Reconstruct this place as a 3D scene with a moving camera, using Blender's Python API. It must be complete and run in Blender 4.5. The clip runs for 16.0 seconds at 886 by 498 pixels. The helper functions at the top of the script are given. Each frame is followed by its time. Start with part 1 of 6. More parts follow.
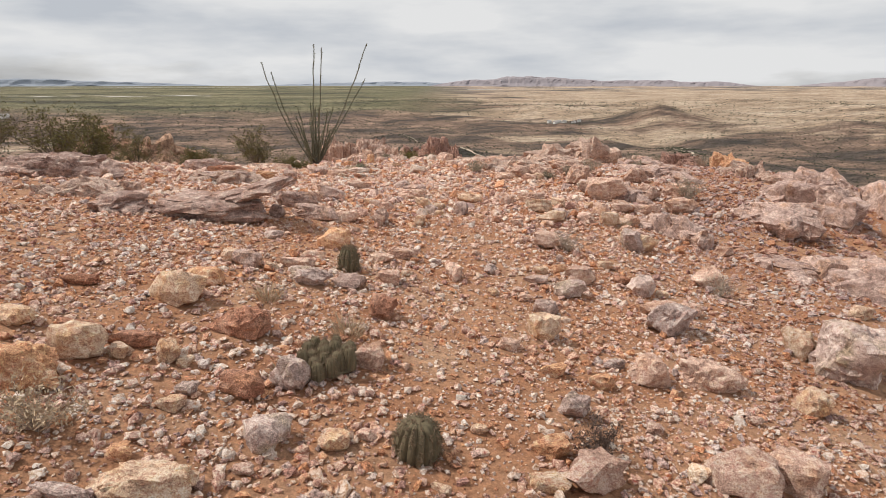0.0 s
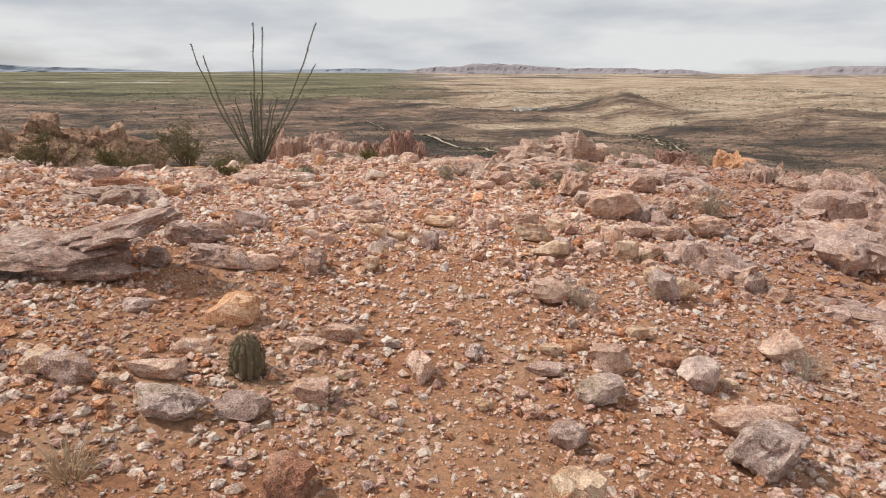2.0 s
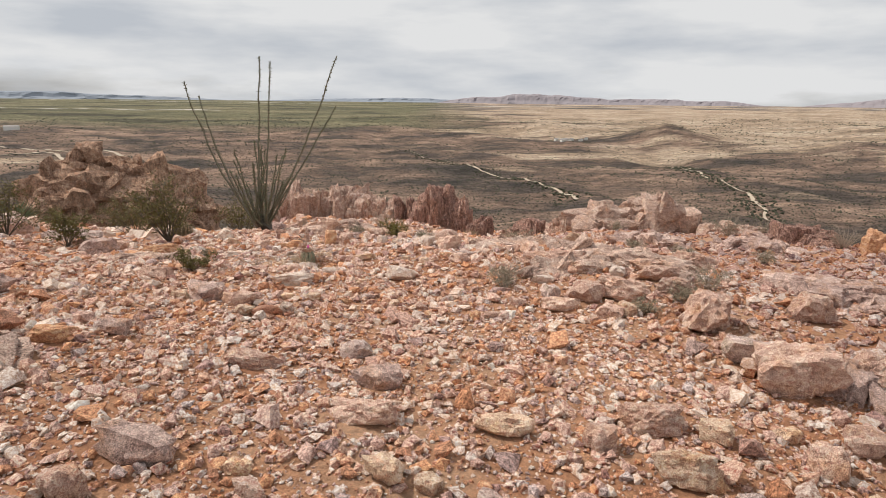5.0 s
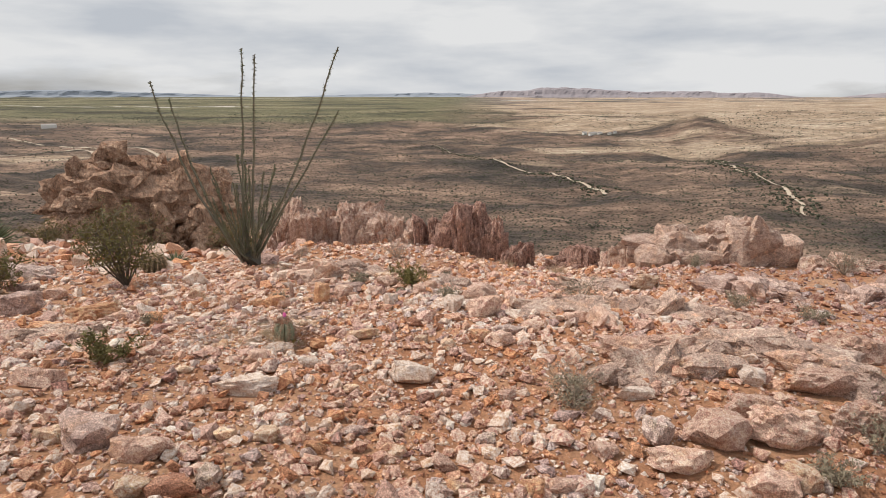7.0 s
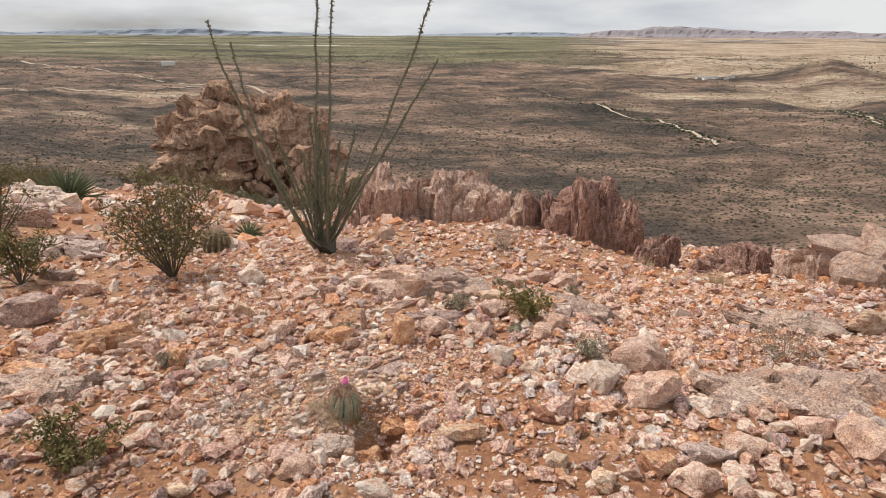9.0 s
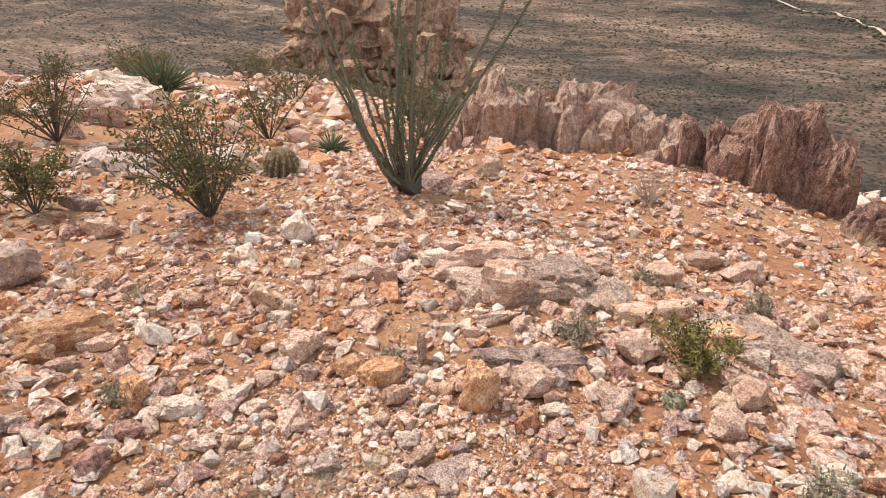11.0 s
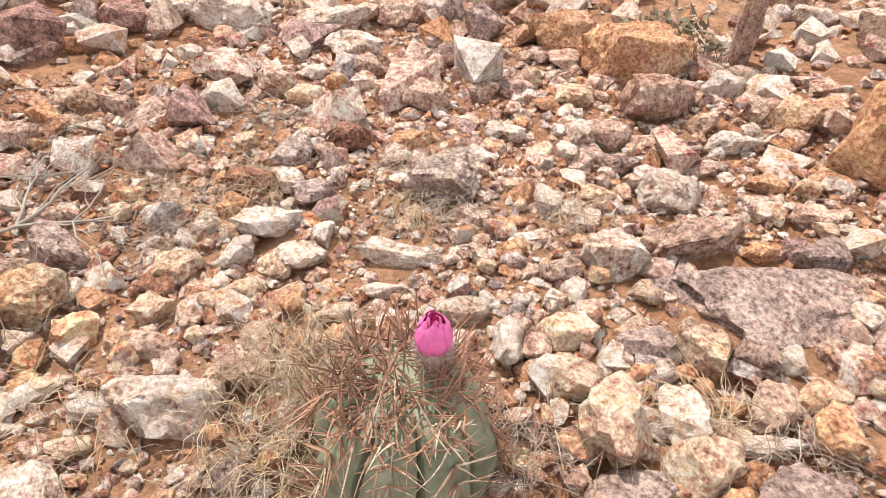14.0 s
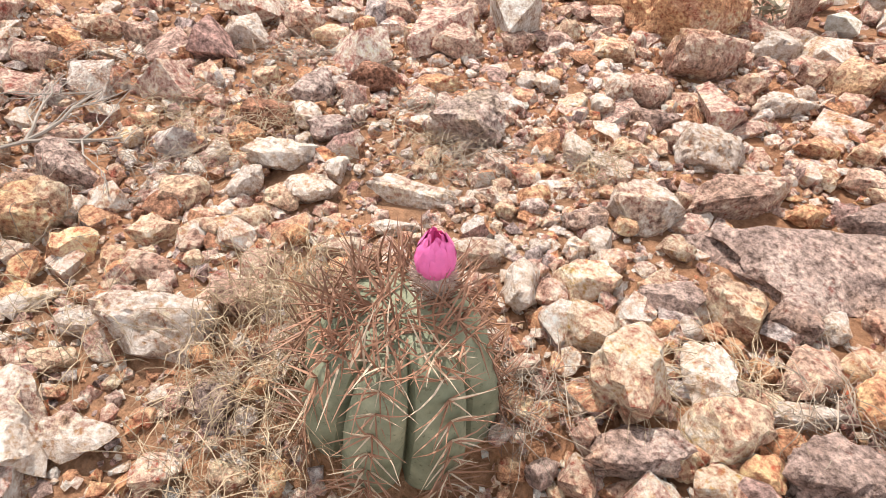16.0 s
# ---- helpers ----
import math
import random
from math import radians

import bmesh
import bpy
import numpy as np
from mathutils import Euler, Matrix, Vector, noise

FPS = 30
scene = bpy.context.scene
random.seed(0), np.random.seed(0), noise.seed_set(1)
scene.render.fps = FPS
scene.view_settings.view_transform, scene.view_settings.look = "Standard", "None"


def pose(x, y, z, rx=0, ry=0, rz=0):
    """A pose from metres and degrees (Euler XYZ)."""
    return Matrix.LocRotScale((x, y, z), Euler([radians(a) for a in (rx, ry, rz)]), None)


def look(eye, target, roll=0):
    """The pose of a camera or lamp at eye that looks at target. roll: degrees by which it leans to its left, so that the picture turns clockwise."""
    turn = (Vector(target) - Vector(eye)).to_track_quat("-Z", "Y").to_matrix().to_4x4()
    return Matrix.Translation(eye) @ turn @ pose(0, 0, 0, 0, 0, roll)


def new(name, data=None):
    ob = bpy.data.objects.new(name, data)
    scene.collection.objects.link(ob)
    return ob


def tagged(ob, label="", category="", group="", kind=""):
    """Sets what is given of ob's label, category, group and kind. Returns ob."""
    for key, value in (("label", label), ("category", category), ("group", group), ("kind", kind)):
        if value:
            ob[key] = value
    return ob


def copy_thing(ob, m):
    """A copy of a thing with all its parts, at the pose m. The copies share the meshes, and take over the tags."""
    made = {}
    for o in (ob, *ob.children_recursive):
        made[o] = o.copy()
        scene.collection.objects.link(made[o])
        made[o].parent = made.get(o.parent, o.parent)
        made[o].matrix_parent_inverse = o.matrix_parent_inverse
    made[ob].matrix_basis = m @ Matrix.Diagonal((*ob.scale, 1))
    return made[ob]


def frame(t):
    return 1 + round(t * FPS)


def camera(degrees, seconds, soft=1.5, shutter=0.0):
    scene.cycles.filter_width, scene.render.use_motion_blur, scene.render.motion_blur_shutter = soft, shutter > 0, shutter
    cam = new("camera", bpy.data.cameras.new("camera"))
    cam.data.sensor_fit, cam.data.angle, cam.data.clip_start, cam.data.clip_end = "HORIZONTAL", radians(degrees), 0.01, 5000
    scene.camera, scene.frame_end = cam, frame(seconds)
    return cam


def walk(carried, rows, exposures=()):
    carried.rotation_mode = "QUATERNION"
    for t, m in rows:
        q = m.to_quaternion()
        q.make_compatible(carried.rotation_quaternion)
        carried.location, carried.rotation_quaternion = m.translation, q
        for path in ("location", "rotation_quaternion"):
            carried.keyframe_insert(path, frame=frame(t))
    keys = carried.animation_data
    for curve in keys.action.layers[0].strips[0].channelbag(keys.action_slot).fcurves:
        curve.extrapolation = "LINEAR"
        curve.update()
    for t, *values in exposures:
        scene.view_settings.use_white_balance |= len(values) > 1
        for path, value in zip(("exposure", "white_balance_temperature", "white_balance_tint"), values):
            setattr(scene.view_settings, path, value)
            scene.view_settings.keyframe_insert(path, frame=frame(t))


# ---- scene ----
import functools

cam = camera(72.7, 16.0, 0.65)
PATH = [
    (0, (-0.022, 0.384, 2.208), (-0.010, 2.794, 1.545), 0.0),
    (0.5, (0.069, 0.954, 2.180), (0.101, 3.360, 1.504), 0.2),
    (1, (0.033, 1.529, 2.180), (0.088, 3.930, 1.487), 0.1),
    (1.5, (0.001, 2.047, 2.192), (0.103, 4.446, 1.495), 0.2),
    (2, (0.056, 2.680, 2.196), (0.199, 5.072, 1.485), 0.2),
    (2.5, (-0.051, 3.206, 2.243), (0.076, 5.603, 1.541), 0.2),
    (3, (-0.062, 3.499, 2.269), (0.025, 5.906, 1.603), 0.2),
    (3.5, (0.092, 4.146, 2.263), (0.168, 6.564, 1.633), 0.3),
    (4, (0.071, 4.789, 2.281), (0.121, 7.215, 1.680), 0.3),
    (4.2, (0.006, 5.040, 2.330), (0.050, 7.466, 1.730), 0.6),
    (6.3, (0.135, 7.729, 2.532), (0.045, 10.154, 1.931), -0.1),
    (6.5, (0.095, 8.001, 2.512), (0.001, 10.425, 1.907), 0.0),
    (7, (-0.026, 8.594, 2.585), (-0.146, 11.013, 1.963), -0.0),
    (7.5, (-0.050, 9.261, 2.552), (-0.214, 11.669, 1.901), 0.1),
    (8, (-0.094, 9.870, 2.603), (-0.334, 12.259, 1.904), -0.1),
    (8.5, (-0.344, 10.357, 2.660), (-0.705, 12.709, 1.891), 0.0),
    (9, (-0.512, 10.801, 2.632), (-0.999, 13.104, 1.789), 0.2),
    (9.2, (-0.557, 11.054, 2.611), (-1.080, 13.336, 1.734), 0.4),
    (11.3, (-1.099, 13.076, 2.315), (-2.056, 14.969, 0.993), -0.4),
    (11.5, (-1.200, 13.235, 2.230), (-2.200, 15.059, 0.843), -0.4),
    (12, (-1.368, 13.495, 1.846), (-2.444, 15.145, 0.306), -0.0),
    (12.5, (-1.462, 13.575, 1.573), (-2.606, 15.053, -0.089), 0.4),
    (13, (-1.579, 13.680, 1.306), (-2.790, 15.006, -0.432), 0.6),
    (13.4, (-1.590, 13.696, 1.096), (-2.849, 14.940, -0.669), 1.2),
    (13.5, (-1.585, 13.704, 1.059), (-2.851, 14.923, -0.719), 1.2),
    (14, (-1.555, 13.720, 0.999), (-2.860, 14.865, -0.800), 1.6),
    (14.5, (-1.527, 13.706, 0.914), (-2.874, 14.804, -0.885), 1.9),
    (15, (-1.530, 13.705, 0.891), (-2.897, 14.756, -0.919), 2.2),
    (15.5, (-1.531, 13.711, 0.892), (-2.905, 14.731, -0.930), 2.4),
    (16, (-1.532, 13.733, 0.920), (-2.884, 14.754, -0.919), 2.3),
]
walk(cam, [(t, look(e, g, r)) for t, e, g, r in PATH], ((0, 0.0), (4.2, -0.02), (8.5, 0.02), (9.2, 0.06), (11.3, 0.44), (12.5, 0.60), (13.5, 0.77), (16, 0.79)))


# ---- the lie of the land ----
CREST = (0.3726, -0.4066, -0.0408, -0.018, 0.642, -0.6742, -0.3154, -0.0433, 0.0822)
SWELLS = ((-1.8, 5, 1.2, 0.034), (1.5, 9, 1.3, 0.13), (-1.8, 8, 1.3, 0.085), (-0.5, 14.4, 1.3, 0.274), (2, 13, 1.3, 0.187), (-2.1, 14.3, 0.8, -0.045), (-2.5, 11.5, 1.5, 0.127), (-1.3, 20.0, 1.25, 0.5), (5.2, 12.1, 2.3, 0.303), (-3.4, 19.7, 0.7, 0.309), (-1.3, 13.1, 1.1, -0.133), (-1.8, 16.0, 0.7, 0.197), (-5.4, 15.1, 1.1, -0.156), (-3.5, 17.6, 1.1, 0.134), (0.0, 19.5, 1.6, -0.122), (3.3, 17.6, 0.7, 0.126), (4.8, 10.5, 0.7, 0.112), (-7.5, 17.8, 1.6, -0.112), (-1.0, 3.3, 0.7, -0.091), (2.8, 8.2, 0.7, -0.067), (-2.4, 11.9, 0.7, -0.07), (-1.53, 13.705, 0.14, -0.33))
HILLS = ((395, 1100, 80, 34), (60, 1900, 300, 12), (900, 1700, 320, 18), (-500, 2400, 500, 10), (1500, 2300, 420, 22), (620, 900, 120, 18), (250, 1420, 150, 16), (850, 1250, 150, 22), (1050, 900, 160, 18), (-150, 1350, 140, 10), (520, 1250, 110, 14))


def hash2(ix, iy, seed):
    h = (ix * 374761393 + iy * 668265263 + seed * 974634777) & 0xFFFFFFFF
    h = ((h ^ (h >> 13)) * 1274126177) & 0xFFFFFFFF
    return ((h ^ (h >> 16)) & 0xFFFF) / 65535.0


def vnoise(x, y, seed=0):
    """Smooth value noise, 0 to 1, for arrays."""
    x, y = np.asarray(x, float), np.asarray(y, float)
    ix, iy = np.floor(x).astype(np.int64), np.floor(y).astype(np.int64)
    fx, fy = x - ix, y - iy
    fx, fy = fx * fx * (3 - 2 * fx), fy * fy * (3 - 2 * fy)
    a, b = hash2(ix, iy, seed), hash2(ix + 1, iy, seed)
    c, d = hash2(ix, iy + 1, seed), hash2(ix + 1, iy + 1, seed)
    return (a * (1 - fx) + b * fx) * (1 - fy) + (c * (1 - fx) + d * fx) * fy


def fbm(x, y, seed=0, octaves=4):
    total, amp, norm = 0.0, 1.0, 0.0
    for k in range(octaves):
        total = total + amp * vnoise(x * 2 ** k + 17.3 * k, y * 2 ** k - 9.1 * k, seed + k)
        norm, amp = norm + amp, amp * 0.5
    return total / norm


def hilltop(x, y):
    """The stony crest under the walk: a smooth saddle with low swells."""
    u, v = np.clip(x, -11, 11) / 5, (np.clip(y, -4, 23) - 10) / 10
    z = sum(c * m for c, m in zip(CREST, (1, u, v, u * u, u * v, v * v, v ** 3, u * v * v, u * u * v)))
    for cx, cy, r, h in SWELLS:
        z = z + h * np.exp(-((x - cx) ** 2 + (y - cy) ** 2) / (2 * r * r))
    return z


def valley(x, y):
    """The desert plain far below, rising slowly to the horizon."""
    d = np.hypot(x, y)
    z = -77 + 61 * np.clip((d - 900) / 3900, 0, 1) ** 0.8
    z = z + (fbm(x / 160, y / 160, 11, 4) - 0.5) * 15 * np.clip((d - 120) / 500, 0, 1) * np.clip(1.3 - d / 3600, 0.12, 1)
    ridge = 1 - 2 * np.abs(fbm(x / 90 + 0.4 * y / 90, y / 130, 15, 4) - 0.5)
    z = z + (ridge - 0.75) * 13 * np.clip((d - 150) / 300, 0, 1) * np.clip(1.4 - d / 1800, 0.1, 1)
    for cx, cy, r, h in HILLS:
        z = z + h * np.exp(-(np.hypot(x - cx, y - cy) / r) ** 1.6)
    return z


def ground_z(x, y):
    x, y = np.asarray(x, float), np.asarray(y, float)
    dx, dy = x, y - 9.0
    dist = np.hypot(dx, dy) + 1e-9
    az = np.degrees(np.arctan2(dx, dy))
    rim = np.interp(az, (-180, -90, -45, -25, -12, 8, 25, 45, 75, 110, 180), (15, 15, 14, 13.5, 11.3, 10.6, 10.6, 9.3, 9.0, 10, 15))
    fall = np.interp(az, (-180, -90, -60, -35, -20, -10, 60, 120, 180), (0.3, 0.3, 0.23, 0.22, 0.36, 0.46, 0.46, 0.4, 0.3))
    k = np.minimum(1, rim / dist)
    out = np.maximum(0, dist - rim)
    z = hilltop(dx * k, 9.0 + dy * k) - fall * (np.sqrt(out * out + 4.0) - 2.0)
    z = z + (fbm(x / 9, y / 9, 3, 3) - 0.5) * np.clip(out / 6, 0, 1) * np.clip(out / 12, 0.5, 3)
    z = z + (fbm(x * 2.2, y * 2.2, 41, 2) - 0.5) * 0.06 * np.clip(1.5 - np.hypot(x, y - 11) / 30, 0, 1)
    v = valley(x, y)
    s = np.clip((v - z) / 24 + 0.5, 0, 1)
    return z * (1 - s) + v * s + 12 * s * (1 - s)


# ---- world, sun, exposure ----
SUN_EL, SUN_AZ = 54.0, -78.0   # degrees; azimuth clockwise from +y
world = bpy.data.worlds.new("overcast_sky")
scene.world = world
world.use_nodes = True
wn, wl = world.node_tree.nodes, world.node_tree.links
wn.clear()
w_out, w_bg = wn.new("ShaderNodeOutputWorld"), wn.new("ShaderNodeBackground")
sky = wn.new("ShaderNodeTexSky")
sky.sky_type, sky.sun_disc = "NISHITA", False
sky.sun_elevation, sky.sun_rotation = radians(SUN_EL), radians(SUN_AZ)
sky.air_density, sky.dust_density = 1.2, 2.5
w_tc, w_map = wn.new("ShaderNodeTexCoord"), wn.new("ShaderNodeMapping")
w_map.inputs["Scale"].default_value = (1.3, 1.3, 6.0)
w_n1, w_n2 = wn.new("ShaderNodeTexNoise"), wn.new("ShaderNodeTexNoise")
w_n1.inputs["Scale"].default_value, w_n1.inputs["Detail"].default_value = 1.4, 7.0
w_n2.inputs["Scale"].default_value, w_n2.inputs["Detail"].default_value = 2.6, 8.0
w_r1, w_r2 = wn.new("ShaderNodeValToRGB"), wn.new("ShaderNodeValToRGB")
w_r1.color_ramp.elements[0].position, w_r1.color_ramp.elements[0].color = 0.27, (0.25, 0.25, 0.25, 1)
w_r1.color_ramp.elements[1].position, w_r1.color_ramp.elements[1].color = 0.44, (1, 1, 1, 1)
w_r2.color_ramp.elements[0].position, w_r2.color_ramp.elements[0].color = 0.36, (0.66, 0.70, 0.76, 1)
w_r2.color_ramp.elements[1].position, w_r2.color_ramp.elements[1].color = 0.60, (0.98, 0.985, 0.99, 1)
w_scale, w_mix = wn.new("ShaderNodeVectorMath"), wn.new("ShaderNodeMix")
w_scale.operation = "SCALE"
w_scale.inputs["Scale"].default_value = 0.10
w_mix.data_type = "RGBA"
wl.new(w_tc.outputs["Generated"], w_map.inputs["Vector"])
wl.new(w_map.outputs["Vector"], w_n1.inputs["Vector"])
wl.new(w_map.outputs["Vector"], w_n2.inputs["Vector"])
wl.new(w_n1.outputs["Fac"], w_r1.inputs["Fac"])
wl.new(w_n2.outputs["Fac"], w_r2.inputs["Fac"])
wl.new(sky.outputs["Color"], w_scale.inputs[0])
wl.new(w_r1.outputs["Color"], w_mix.inputs["Factor"])
wl.new(w_scale.outputs["Vector"], w_mix.inputs["A"])
wl.new(w_r2.outputs["Color"], w_mix.inputs["B"])
wl.new(w_mix.outputs["Result"], w_bg.inputs["Color"])
w_bg.inputs["Strength"].default_value = 0.78
wl.new(w_bg.outputs["Background"], w_out.inputs["Surface"])

sun_data = bpy.data.lights.new("sun", "SUN")
sun_data.energy, sun_data.angle, sun_data.color = 3.5, radians(1.0), (1.0, 0.925, 0.835)
sun = new("sun", sun_data)
sa, se = radians(SUN_AZ), radians(SUN_EL)
sun.matrix_world = look((0, 0, 40), (-math.sin(sa) * math.cos(se), -math.cos(sa) * math.cos(se), 40 - math.sin(se)))


# ---- materials ----
def material(name, rough=0.9):
    m = bpy.data.materials.new(name)
    m.use_nodes = True
    b = m.node_tree.nodes["Principled BSDF"]
    b.inputs["Roughness"].default_value = rough
    b.inputs["Specular IOR Level"].default_value = 0.25
    return m, m.node_tree.nodes, m.node_tree.links, b


def noise_node(n, l, vec, scale, detail=5.0, rough=0.6, twist=0.0):
    t = n.new("ShaderNodeTexNoise")
    t.inputs["Distortion"].default_value = twist
    t.inputs["Scale"].default_value, t.inputs["Detail"].default_value, t.inputs["Roughness"].default_value = scale, detail, rough
    if vec is not None:
        l.new(vec, t.inputs["Vector"])
    return t.outputs["Fac"]


def ramp_node(n, l, fac, stops):
    r = n.new("ShaderNodeValToRGB")
    e = r.color_ramp.elements
    while len(e) < len(stops):
        e.new(0.5)
    for el, (p, c) in zip(e, stops):
        el.position, el.color = p, (*c, 1)
    l.new(fac, r.inputs["Fac"])
    return r.outputs["Color"]


def mix_node(n, l, fac, a, b, mode="MIX"):
    m = n.new("ShaderNodeMix")
    m.data_type, m.blend_type = "RGBA", mode
    for sock, v in ((m.inputs["Factor"], fac), (m.inputs["A"], a), (m.inputs["B"], b)):
        if isinstance(v, (int, float)):
            sock.default_value = v
        elif isinstance(v, tuple):
            sock.default_value = (*v, 1)
        else:
            l.new(v, sock)
    return m.outputs["Result"]


def math_node(n, l, op, a, b=0.0, c=0.0):
    m = n.new("ShaderNodeMath")
    m.operation = op
    for sock, v in zip(m.inputs, (a, b, c)):
        if isinstance(v, (int, float)):
            sock.default_value = v
        else:
            l.new(v, sock)
    return m.outputs[0]


def bump_node(n, l, height, b, strength=0.5, dist=0.02):
    k = n.new("ShaderNodeBump")
    k.inputs["Strength"].default_value, k.inputs["Distance"].default_value = strength, dist
    l.new(height, k.inputs["Height"])
    l.new(k.outputs["Normal"], b.inputs["Normal"])


def stretched(n, l, scale, rot=(0, 0, 0)):
    g, m = n.new("ShaderNodeNewGeometry"), n.new("ShaderNodeMapping")
    m.inputs["Scale"].default_value = scale
    m.inputs["Rotation"].default_value = rot
    l.new(g.outputs["Position"], m.inputs["Vector"])
    return m.outputs["Vector"]


def rock_material(name, dark, mid, light, stain, lam=(1, 1, 1.9), tilt=(0.3, 0.2, 0), grain=26.0, depth=0.03):
    """Weathered rock: banded body colour, iron stains, pale crusts, dark pits and a laminated relief."""
    m, n, l, b = material(name, 0.92)
    pos = n.new("ShaderNodeNewGeometry").outputs["Position"]
    rnd = n.new("ShaderNodeObjectInfo").outputs["Random"]
    band = noise_node(n, l, stretched(n, l, lam, tilt), 5.0, 9.0, 0.7, 0.5)
    col = ramp_node(n, l, band, ((0.28, dark), (0.5, mid), (0.72, light)))
    blot = ramp_node(n, l, noise_node(n, l, pos, 4.5, 6.0, 0.7), ((0.50, (0, 0, 0)), (0.66, (0.8, 0.8, 0.8))))
    col = mix_node(n, l, blot, col, stain)
    fine = noise_node(n, l, pos, grain, 8.0, 0.7)
    col = mix_node(n, l, 0.8, col, ramp_node(n, l, fine, ((0.3, (0.2, 0.17, 0.15)), (0.5, (0.5, 0.5, 0.5)), (0.72, (0.85, 0.83, 0.8)))), "OVERLAY")
    speck = noise_node(n, l, pos, grain * 5.0, 6.0, 0.75)
    col = mix_node(n, l, 0.9, col, ramp_node(n, l, speck, ((0.36, (0.10, 0.08, 0.07)), (0.5, (0.5, 0.5, 0.5)), (0.64, (0.92, 0.90, 0.88)))), "OVERLAY")
    pit = ramp_node(n, l, noise_node(n, l, pos, grain * 2.2, 4.0, 0.6), ((0.32, (0.3, 0.26, 0.25)), (0.40, (1, 1, 1))))
    col = mix_node(n, l, 0.75, col, pit, "MULTIPLY")
    col = mix_node(n, l, 1.0, col, ramp_node(n, l, rnd, ((0.0, (0.86, 0.79, 0.76)), (1.0, (1.18, 1.11, 1.06)))), "MULTIPLY")
    l.new(col, b.inputs["Base Color"])
    h = math_node(n, l, "ADD", math_node(n, l, "MULTIPLY", band, 1.4), math_node(n, l, "ADD", math_node(n, l, "MULTIPLY", fine, 0.6), math_node(n, l, "MULTIPLY", speck, 0.32)))
    bump_node(n, l, h, b, 0.9, depth)
    return m


ROCK = {
    "c": rock_material("cream_rock", (0.44, 0.31, 0.22), (0.66, 0.515, 0.395), (0.80, 0.68, 0.565), (0.60, 0.36, 0.19)),
    "w": rock_material("pale_rock", (0.50, 0.41, 0.36), (0.72, 0.63, 0.565), (0.82, 0.77, 0.71), (0.58, 0.43, 0.32)),
    "p": rock_material("pink_rock", (0.40, 0.265, 0.215), (0.60, 0.445, 0.37), (0.76, 0.62, 0.54), (0.56, 0.35, 0.23)),
    "o": rock_material("orange_rock", (0.42, 0.21, 0.115), (0.62, 0.375, 0.225), (0.80, 0.65, 0.53), (0.68, 0.43, 0.26)),
    "r": rock_material("red_rock", (0.23, 0.11, 0.075), (0.40, 0.215, 0.15), (0.56, 0.38, 0.29), (0.46, 0.25, 0.15)),
    "g": rock_material("grey_rock", (0.305, 0.238, 0.220), (0.549, 0.451, 0.418), (0.756, 0.659, 0.625), (0.366, 0.305, 0.212)),
    "v": rock_material("mauve_rock", (0.26, 0.18, 0.165), (0.47, 0.365, 0.33), (0.70, 0.59, 0.54), (0.45, 0.29, 0.20)),
}
LEDGE_PINK = rock_material("pink_ledge_rock", (0.22, 0.14, 0.115), (0.62, 0.47, 0.40), (0.78, 0.67, 0.60), (0.46, 0.29, 0.20), (4, 4, 0.8), (0.1, 0.15, 0), 14.0, 0.07)
LEDGE_DARK = rock_material("dark_red_ledge_rock", (0.09, 0.05, 0.045), (0.40, 0.255, 0.215), (0.64, 0.50, 0.44), (0.38, 0.23, 0.17), (5, 5, 0.8), (0.1, 0.1, 0), 14.0, 0.08)
SLAB_BANDED = rock_material("banded_slab_rock", (0.17, 0.105, 0.095), (0.44, 0.33, 0.295), (0.72, 0.64, 0.58), (0.40, 0.25, 0.19), (1, 1, 3.2), (0.22, 0.1, 0), 20.0, 0.05)
BEDROCK = rock_material("pale_pink_bedrock", (0.33, 0.235, 0.20), (0.54, 0.425, 0.365), (0.70, 0.60, 0.535), (0.52, 0.34, 0.24), (1, 1, 2.2), (0.2, 0.5, 0), 18.0, 0.05)
KNOLL = rock_material("knoll_rock", (0.12, 0.08, 0.06), (0.50, 0.35, 0.255), (0.70, 0.56, 0.45), (0.40, 0.20, 0.11), (0.25, 0.25, 0.1), (0.4, 0.2, 0), 1.6, 0.5)


